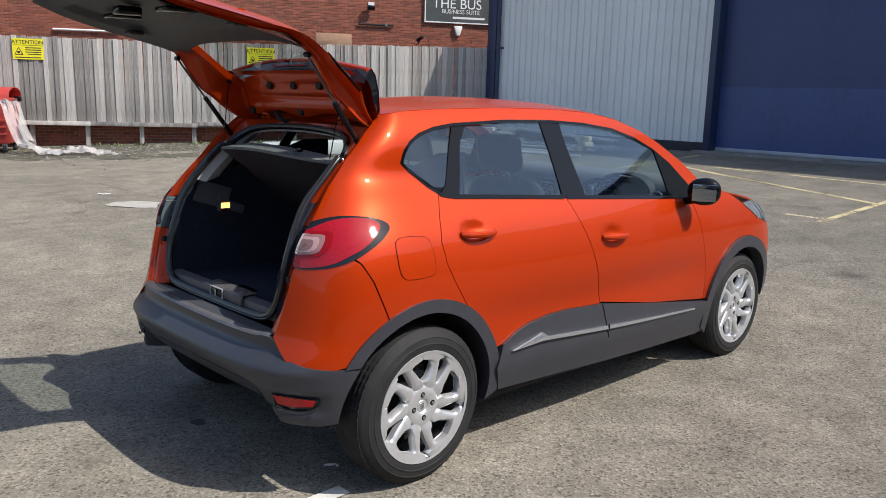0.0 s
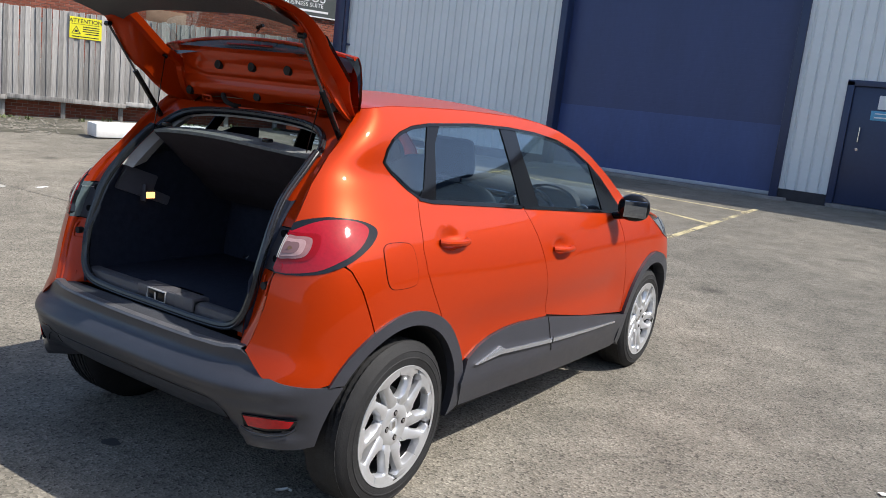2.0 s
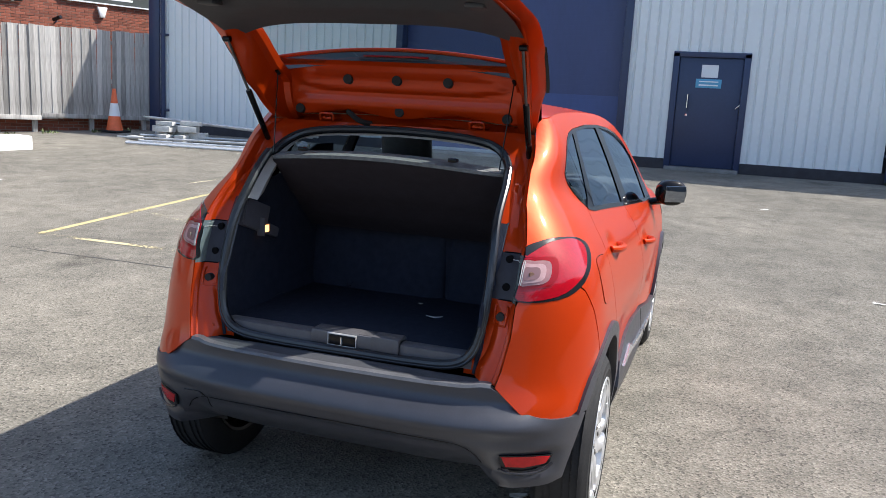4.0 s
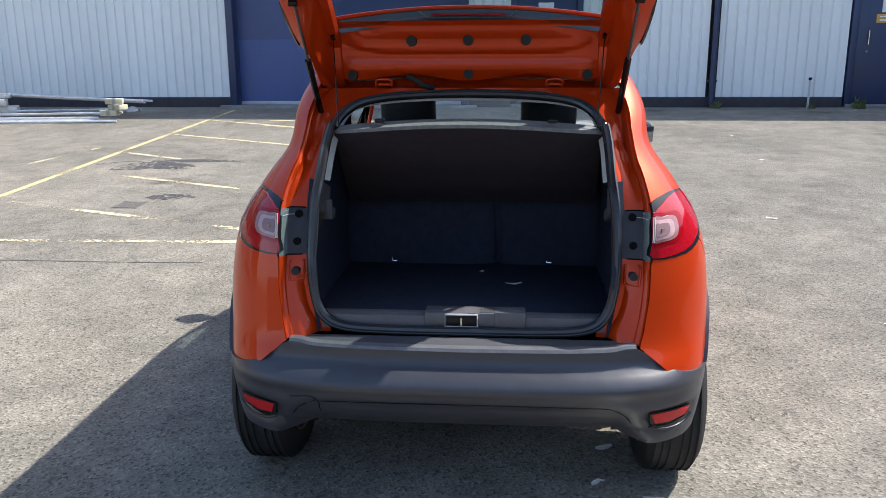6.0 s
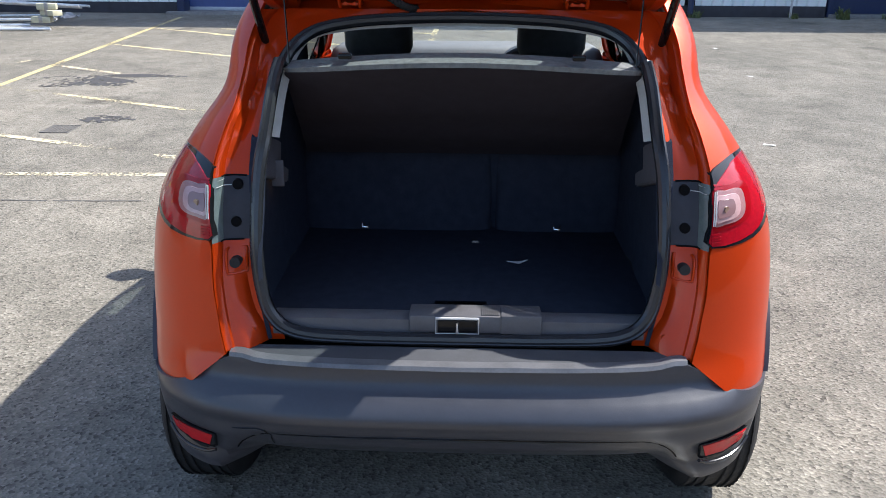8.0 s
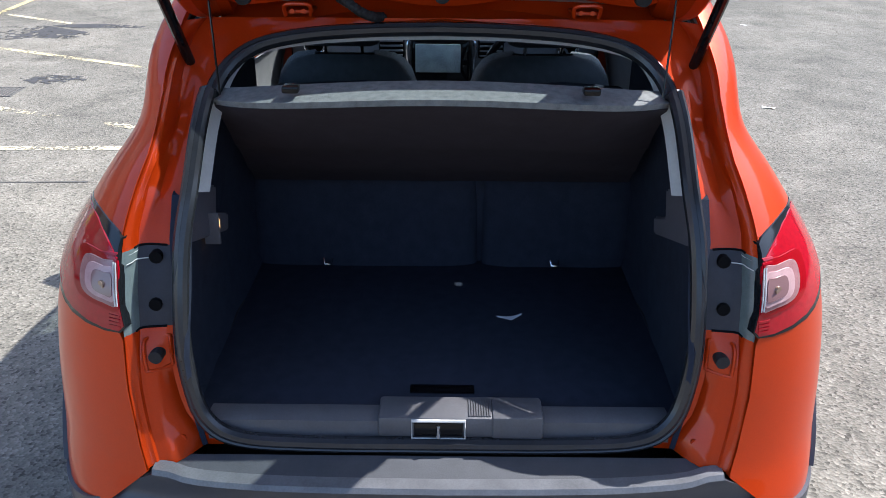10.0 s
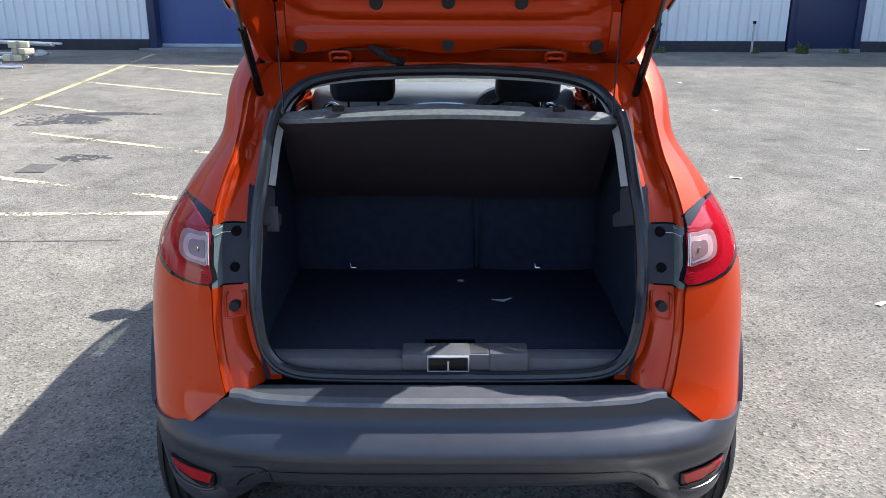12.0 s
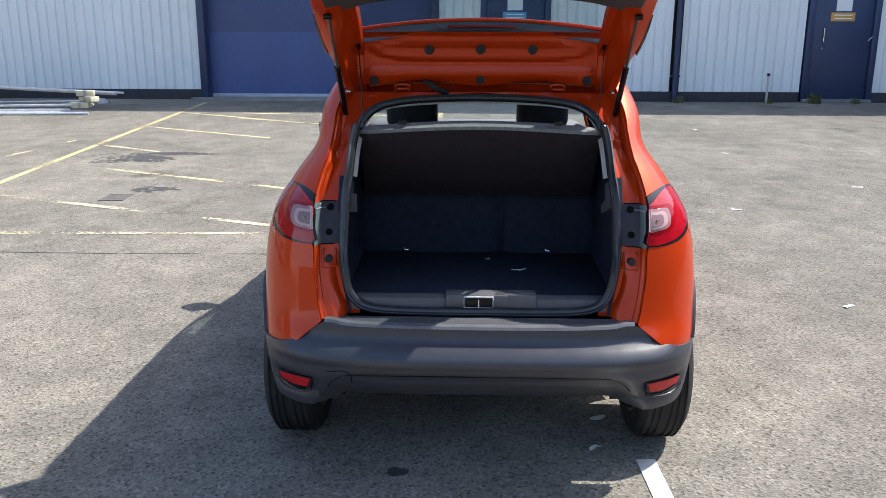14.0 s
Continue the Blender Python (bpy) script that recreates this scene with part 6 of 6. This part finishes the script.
waste = thing("waste_bin", FENCE @ pose(12.08, 1.0, 0.02), "large faded red four-wheeled waste bin by the fence", "bin")
bm = boxed(-0.64, 0.64, -0.5, 0.5, 0.20, 1.18, bevel=0.04)
for v in bm.verts:
    k = 0.90 + 0.10 * (v.co.z - 0.2) / 0.98
    v.co.x *= k
    v.co.y *= k
body = part("bin_body", bm, BIN_RED, waste)
for z in (0.40, 0.55, 0.70):
    part("rib", boxed(-0.58, 0.58, 0.44 + 0.05 * z, 0.49 + 0.05 * z, z, z + 0.05, bevel=0.012), BIN_RED, body)
part("rim", boxed(-0.69, 0.69, -0.54, 0.54, 1.16, 1.22, bevel=0.02), BIN_RED, waste)
rows = []
for k in range(13):
    a = math.pi * k / 12
    rows.append([(x, -0.53 * math.cos(a), 1.22 + 0.24 * math.sin(a) ** 0.8) for x in np.linspace(-0.68, 0.68, 5)])
part("lid", thicken(grid(rows), 0.015), BIN_RED, waste, "domed red lid")
text("WASTE", 0.17, pose(0.05, 0.515, 1.02, 90, 0, 180), WHITE, waste)
part("lid_pin", cylinder(bmesh.new(), (-0.80, 0.0, 1.2), (-0.66, 0.0, 1.2), 0.06), GLOSS_BLACK, waste)
for dx in (-0.5, 0.5):
    for dy in (-0.4, 0.4):
        c = part("castor", cylinder(bmesh.new(), (dx - 0.03, dy, 0.08), (dx + 0.03, dy, 0.08), 0.10, n=18), RUBBER, waste, "black castor")
        part("fork", boxed(dx - 0.05, dx + 0.05, dy - 0.03, dy + 0.03, 0.08, 0.22), STEEL, c)

film = thing("plastic_film", FENCE @ pose(0, 0, 0), "crumpled clouded plastic film trailing from the bin onto tarmac", "plastic film")
spine = path_of((11.55, 1.35, 1.22), (11.36, 1.62, 1.18), (11.22, 1.70, 0.70), (11.00, 1.78, 0.28), (10.65, 1.9, 0.16), (10.2, 2.0, 0.16), (9.8, 2.05, 0.22), (9.4, 2.05, 0.12), (9.0, 2.1, 0.05), n=8)
rows = []
for k, (x, y, z) in enumerate(spine):
    row = []
    for j in range(15):
        v = j / 14 * 2 - 1
        w = 0.24 + 0.24 * min(1, k / 30)
        nz = noise.noise(Vector((x * 4, v * 2.5, 3.1))) * 0.10 + noise.noise(Vector((x * 11, v * 7, 8.0))) * 0.05
        row.append((x + (0.15 * v if k < 24 else 0.02 * nz), y + w * v * (0.5 if k < 24 else 1) + nz, max(0.015 + 0.004 * j % 3 * 0.002, z + nz * 1.2 - 0.05 * abs(v))))
    rows.append(row)
part("film_sheet", grid(rows), FILM, film)

# ---- things by the workshop wall ----
CONE_ORANGE = material("faded_orange_plastic", (0.70, 0.13, 0.04), 0.5, vary=0.15, scale=6)
cone = thing("traffic_cone", pose(12.97, 12.42, rise(12.97)), "orange traffic cone with a white band by the fence", "traffic cone")
part("cone_base", boxed(-0.26, 0.26, -0.26, 0.26, 0, 0.05, bevel=0.015), RUBBER, cone, "black rubber base")
for z0, z1, r0, r1, mat, nm in ((0.05, 0.38, 0.19, 0.130, CONE_ORANGE, "cone_skirt"), (0.38, 0.68, 0.130, 0.085, WHITE, "white_band"), (0.68, 1.02, 0.085, 0.035, CONE_ORANGE, "cone_tip")):
    part(nm, cylinder(bmesh.new(), (0, 0, z0), (0, 0, z1), r0, r1, 24), mat, cone)

BLOCK = material("pale_weathered_concrete", (0.50, 0.50, 0.48), 0.85, vary=0.25, scale=9, bump=0.3, bump_scale=70)
GALV = material("galvanised_tube", (0.62, 0.63, 0.64), 0.4, metal=0.4, vary=0.2, scale=8)
pile = [((11.25, 6.9), (10.95, 10.4), 0.03, 0.03), ((11.32, 7.15), (11.05, 10.5), 0.03, 0.03), ((11.42, 7.0), (11.2, 10.6), 0.03, 0.03), ((11.37, 7.3), (11.1, 10.2), 0.08, 0.08), ((12.45, 7.4), (11.85, 10.9), 0.03, 0.04),
        ((12.6, 7.5), (12.0, 10.9), 0.10, 0.10), ((12.0, 6.73), (12.5, 11.2), 0.32, 0.46), ((12.12, 6.6), (12.62, 11.1), 0.31, 0.45), ((12.25, 6.8), (12.7, 11.25), 0.27, 0.42), ((11.6, 6.95), (11.75, 11.3), 0.15, 0.05)]
for (xa, ya), (xb, yb), h, h2 in pile:
    tubeo = thing("scaffold_tube", pose(xa, ya, rise(xa)), "long galvanised scaffold tube lying by the wall", "pole", "scaffold tubes")
    part("tube", tube([(0, 0, h), (xb - xa, yb - ya, rise(xb) - rise(xa) + h2)], 0.021, 10), GALV, tubeo)
rng = random.Random(9)
for x, y, z, w, d, h in ((11.95, 10.22, 0.0, 0.24, 0.20, 0.15), (12.05, 9.85, 0.0, 0.26, 0.20, 0.15), (12.25, 10.45, 0.0, 0.42, 0.22, 0.18), (12.3, 9.62, 0.0, 0.40, 0.24, 0.20), (12.4, 10.05, 0.0, 0.50, 0.26, 0.2),
                         (12.1, 10.35, 0.19, 0.44, 0.24, 0.13), (12.15, 9.75, 0.21, 0.40, 0.26, 0.13), (12.3, 10.02, 0.21, 0.46, 0.22, 0.12), (12.1, 10.3, 0.33, 0.42, 0.16, 0.09), (12.2, 9.72, 0.35, 0.44, 0.2, 0.09), (11.9, 10.95, 0.0, 0.5, 0.14, 0.08)):
    blk = thing("concrete_block", pose(x, y, rise(x) + z, 0, 0, rng.uniform(-25, 25) + 90), "pale weathered concrete block in a loose pile", "block", "concrete blocks")
    part("block", boxed(-w / 2, w / 2, -d / 2, d / 2, 0, h, bevel=0.012), BLOCK, blk)
TIMBER = material("pale_sawn_timber", (0.44, 0.42, 0.30), 0.8, vary=0.2, scale=10)
for x, y, z, turn, hh in ((11.45, 7.12, 0.11, 10, 0.10), (11.5, 6.98, 0.215, -22, 0.09), (11.55, 7.06, 0.31, 18, 0.10)):
    clamp = thing("timber_offcut", pose(x, y, rise(x) + z, 0, 0, turn), "pale yellow timber offcut resting on the scaffold tubes", "timber", "timber offcuts")
    part("offcut", boxed(-0.10, 0.10, -0.15, 0.15, 0, hh, bevel=0.01), TIMBER, clamp)
    part("strap", boxed(-0.104, 0.104, -0.03, 0.03, -0.003, hh + 0.004, bevel=0.003), STEEL, clamp)
debris = thing("scrap_sheet", pose(12.9, 7.6, rise(12.9)), "crumpled pale scrap sheeting at the foot of the wall", "scrap")
part("sheet", grid([[(0.09 * i - 0.3, 0.09 * j - 0.3, 0.02 + 0.12 * abs(noise.noise(Vector((i * 0.5, j * 0.5, 2))))) for i in range(8)] for j in range(8)]), FILM, debris)
SLAB = material("white_foam_slab", (0.78, 0.77, 0.74), 0.8, vary=0.08, scale=5, bump=0.2, bump_scale=60)
slab = thing("foam_slab", pose(8.05, 11.55, rise(8.05), 0, -1.6, -17), "long white foam slab lying on the tarmac by the fence", "slab")
part("slab", boxed(-1.15, 1.15, -0.3, 0.3, 0.0, 0.27, bevel=0.03), SLAB, slab)

# ---- small things on the ground ----
STAIN = worn_paint("dark_oil_stain", (0.046, 0.044, 0.044), 0.50, 3.0)
for x, y, rx, ry in ((7.0, 4.45, 0.34, 0.62), (7.38, 3.85, 0.10, 0.45), (5.2, 3.4, 0.15, 0.25), (-0.40, 0.30, 0.03, 0.05)):
    spot = [[(x + rx * r * math.cos(a) * (1 + 0.25 * math.sin(3 * a + x)), y + ry * r * math.sin(a) * (1 + 0.2 * math.cos(2 * a + y)), rise(x + rx * r * math.cos(a)) + 0.003) for a in np.linspace(0, math.tau, 25)] for r in (0.02, 0.5, 1.0)]
    tagged(finish("oil_stain", grid(spot), STAIN), "dark oil stain soaked into the tarmac", "stain", "oil stains", kind="structure")
GRATE = material("cast_iron_grate", (0.09, 0.085, 0.08), 0.7, vary=0.3, scale=30)
drain = thing("drain_grate", pose(4.80, 3.64, rise(4.80), 0, -2.6, 0) @ Matrix.Diagonal((0.72, 0.72, 0.8, 1)), "rusty cast-iron drain grate set in the tarmac", "drain")
part("frame", tube([(-0.19, -0.17, 0.0), (0.19, -0.17, 0.0), (0.19, 0.17, 0.0), (-0.19, 0.17, 0.0)], 0.010, 6, closed=True), GRATE, drain)
for k in range(7):
    part("bar", boxed(-0.18, 0.18, -0.145 + 0.045 * k, -0.122 + 0.045 * k, -0.01, 0.008), GRATE, drain)
FLAKE = material("pale_litter", (0.72, 0.71, 0.68), 0.8, vary=0.1, scale=20)
LEAF = material("dry_leaf", (0.74, 0.72, 0.66), 0.7, vary=0.2, scale=40)
bits = [(4.53, -2.56, 0.035), (1.75, -2.38, 0.03), (5.6, -4.2, 0.04), (9.4, -1.9, 0.05), (9.9, -3.6, 0.045), (7.7, -3.4, 0.03), (3.1, 6.9, 0.06), (5.9, 8.4, 0.07), (2.4, 8.8, 0.06)]
for x, y, r in bits:
    litter = thing("litter_or_sun_fleck", pose(x, y, rise(x) + 0.003, 0, 0, rng.uniform(0, 180)), "small pale scrap of litter on the tarmac", "litter", "litter scraps")
    part("scrap", grid([[(r * u * 1.4, r * v, 0.002 + 0.25 * r * abs(noise.noise(Vector((u * 2 + x, v * 2, y))))) for u in (-1, -0.3, 0.4, 1)] for v in (-0.5, 0.1, 0.6)]), FLAKE, litter)
for x, y, r in ((0.07, -0.54, 0.035), (-0.20, -0.48, 0.024), (-0.18, -0.50, 0.015)):
    leaf = thing("dry_leaf", pose(x, y, 0.004, 8, 5, rng.uniform(0, 180)), "curled pale dry leaf on the tarmac", "leaf", "dry leaves")
    part("blade", grid([[(r * u, r * 0.6 * v * (1 - u * u * 0.8), 0.003 + 0.3 * r * (v * v + u * u * 0.5)) for u in (-1, -0.6, -0.2, 0.2, 0.6, 1)] for v in (-1, -0.4, 0.4, 1)]), LEAF, leaf)

# weeds along the walls, in tufts of thin blades
WEED = material("weed_green", (0.11, 0.135, 0.05), 0.7, vary=0.35, scale=12, island=True, rand=0.6)
rng = random.Random(12)


def weeds(name, spots, label):
    verts, faces = [], []
    for x, y, z, r, h, n in spots:
        for _ in range(n):
            a, d = rng.uniform(0, math.tau), r * math.sqrt(rng.random())
            px, py = x + d * math.cos(a), y + d * math.sin(a)
            la, ln, w = rng.uniform(0, math.tau), h * rng.uniform(0.4, 1.0), rng.uniform(0.006, 0.014)
            dx, dy = math.cos(la), math.sin(la)
            base = len(verts)
            verts += [(px - dy * w, py + dx * w, z - 0.01), (px + dy * w, py - dx * w, z - 0.01), (px + dx * ln * 0.25 + dy * w, py + dy * ln * 0.25 - dx * w, z + ln * 0.6),
                      (px + dx * ln * 0.25 - dy * w, py + dy * ln * 0.25 + dx * w, z + ln * 0.6), (px + dx * ln * 0.7, py + dy * ln * 0.7, z + ln)]
            faces += [(base, base + 1, base + 2, base + 3), (base + 3, base + 2, base + 4)]
    me = bpy.data.meshes.new(name)
    me.from_pydata(verts, [], faces)
    me.materials.append(WEED)
    return tagged(new(name, me), label, "weeds", kind="stuff")


weeds("wall_weeds", [(13.75, -7.05, rise(13.75), 0.12, 0.24, 70), (13.8, -7.9, rise(13.8), 0.10, 0.13, 30), (13.85, -4.3, rise(13.8), 0.12, 0.15, 60), (13.8, -6.15, rise(13.8), 0.1, 0.12, 40), (13.8, -9.5, rise(13.8), 0.3, 0.2, 80)], "green weeds growing at the foot of the wall")
spots = []
for k in range(34):
    u = rng.uniform(0.5, 13)
    p = FENCE @ Vector((u, rng.uniform(0.0, 0.35) + (0.5 * rng.random() if u > 4 else 0), 0))
    spots.append((p.x, p.y, rise(p.x), 0.14, rng.uniform(0.04, 0.13), 14))
weeds("fence_weeds", spots, "sparse dry weeds along the foot of the fence")

# loose stones and a broken pale patch in front of the fence
rng = random.Random(31)
bm = bmesh.new()


def stone(bm, x, y, r):
    """One uneven pebble lying on the yard."""
    c = Vector((x, y, rise(x) + r * 0.3))
    top = [bm.verts.new(c + Vector((r * 1.3 * math.cos(a) * rng.uniform(0.7, 1.2), r * 1.3 * math.sin(a) * rng.uniform(0.7, 1.2), r * rng.uniform(-0.3, 0.2)))) for a in np.linspace(0, math.tau, 7)[:-1]]
    peak = bm.verts.new(c + Vector((rng.uniform(-0.3, 0.3) * r, 0, r * rng.uniform(0.5, 0.9))))
    for a, b in zip(top, top[1:] + top[:1]):
        bm.faces.new((a, b, peak))


for k in range(1000):
    p = FENCE @ Vector((rng.uniform(6.5, 14.5), 0.5 + abs(rng.gauss(0, 1.7)), 0))
    stone(bm, p.x, p.y, rng.uniform(0.010, 0.034) * (1.5 if k % 17 == 0 else 1))
STONE = material("loose_stone", (0.16, 0.15, 0.125), 0.9, vary=0.3, scale=20, island=True, rand=1.8)
tagged(finish("loose_stones", bm, STONE), "loose stones and dirt scattered along the fence", "gravel", kind="stuff")
bm = bmesh.new()
for k in range(300):
    x = 11.7 - abs(rng.gauss(0, 0.9))
    stone(bm, x, rng.uniform(5.7, 9.4), rng.uniform(0.005, 0.014))
PALE_STONE = material("pale_chippings", (0.27, 0.25, 0.21), 0.9, vary=0.3, scale=20, island=True, rand=1.2)
tagged(finish("pale_chippings", bm, PALE_STONE), "pale stone chippings strewn before the scaffold tubes", "gravel", kind="stuff")
DIRT = worn_paint("dark_soil_dirt", (0.085, 0.080, 0.058), 0.62, 1.6)
rows = []
for k in range(25):
    u = 6.0 + 9.5 * k / 24
    rows.append([(*(FENCE @ Vector((u, v + 0.5 * noise.noise(Vector((u, v, 1))) * (v > 2), 0))).xy, rise((FENCE @ Vector((u, v, 0))).x) + 0.003) for v in (0.0, 0.8, 1.6, 2.5, 3.4)])
tagged(finish("dirt_patch", grid(rows, flip=True), DIRT), "dark soil and dirt lying along the fence", "dirt", kind="structure")
PATCH = material("pale_cement", (0.36, 0.345, 0.31), 0.9, vary=0.25, scale=6, bump=0.2, bump_scale=60)
rows = []
for k in range(13):
    u = k / 12
    w = 0.10 + 0.22 * math.sin(math.pi * min(1, u * 1.1)) + 0.05 * noise.noise(Vector((u * 7, 1, 0)))
    rows.append([(2.05 + 0.75 * u + 0.10 * v, 7.75 - 0.62 * u + w * v + 0.05 * noise.noise(Vector((u * 6, v * 3, 2))), rise(2.6) + 0.004) for v in (-1, -0.4, 0.3, 1)])
tagged(finish("cement_patch", grid(rows, flip=True), PATCH), "pale broken cement patch in the tarmac", "patch", kind="structure")
JOINT = worn_paint("dark_tarmac_joint", (0.07, 0.066, 0.06), 0.62, 2.0)
rows = []
for k in range(121):
    y = 1.2 + 9.0 * k / 120
    x = 2.86 + 0.03 * noise.noise(Vector((y * 0.8, 0, 4))) - 0.004 * y
    w = 0.008 + 0.006 * noise.noise(Vector((y * 3, 2, 1)))
    rows.append([(x - w, y, rise(x - w) + 0.003), (x + w, y, rise(x + w) + 0.003)])
tagged(finish("tarmac_joint", grid(rows), JOINT), "thin dark joint line running across the tarmac", "joint", kind="structure")
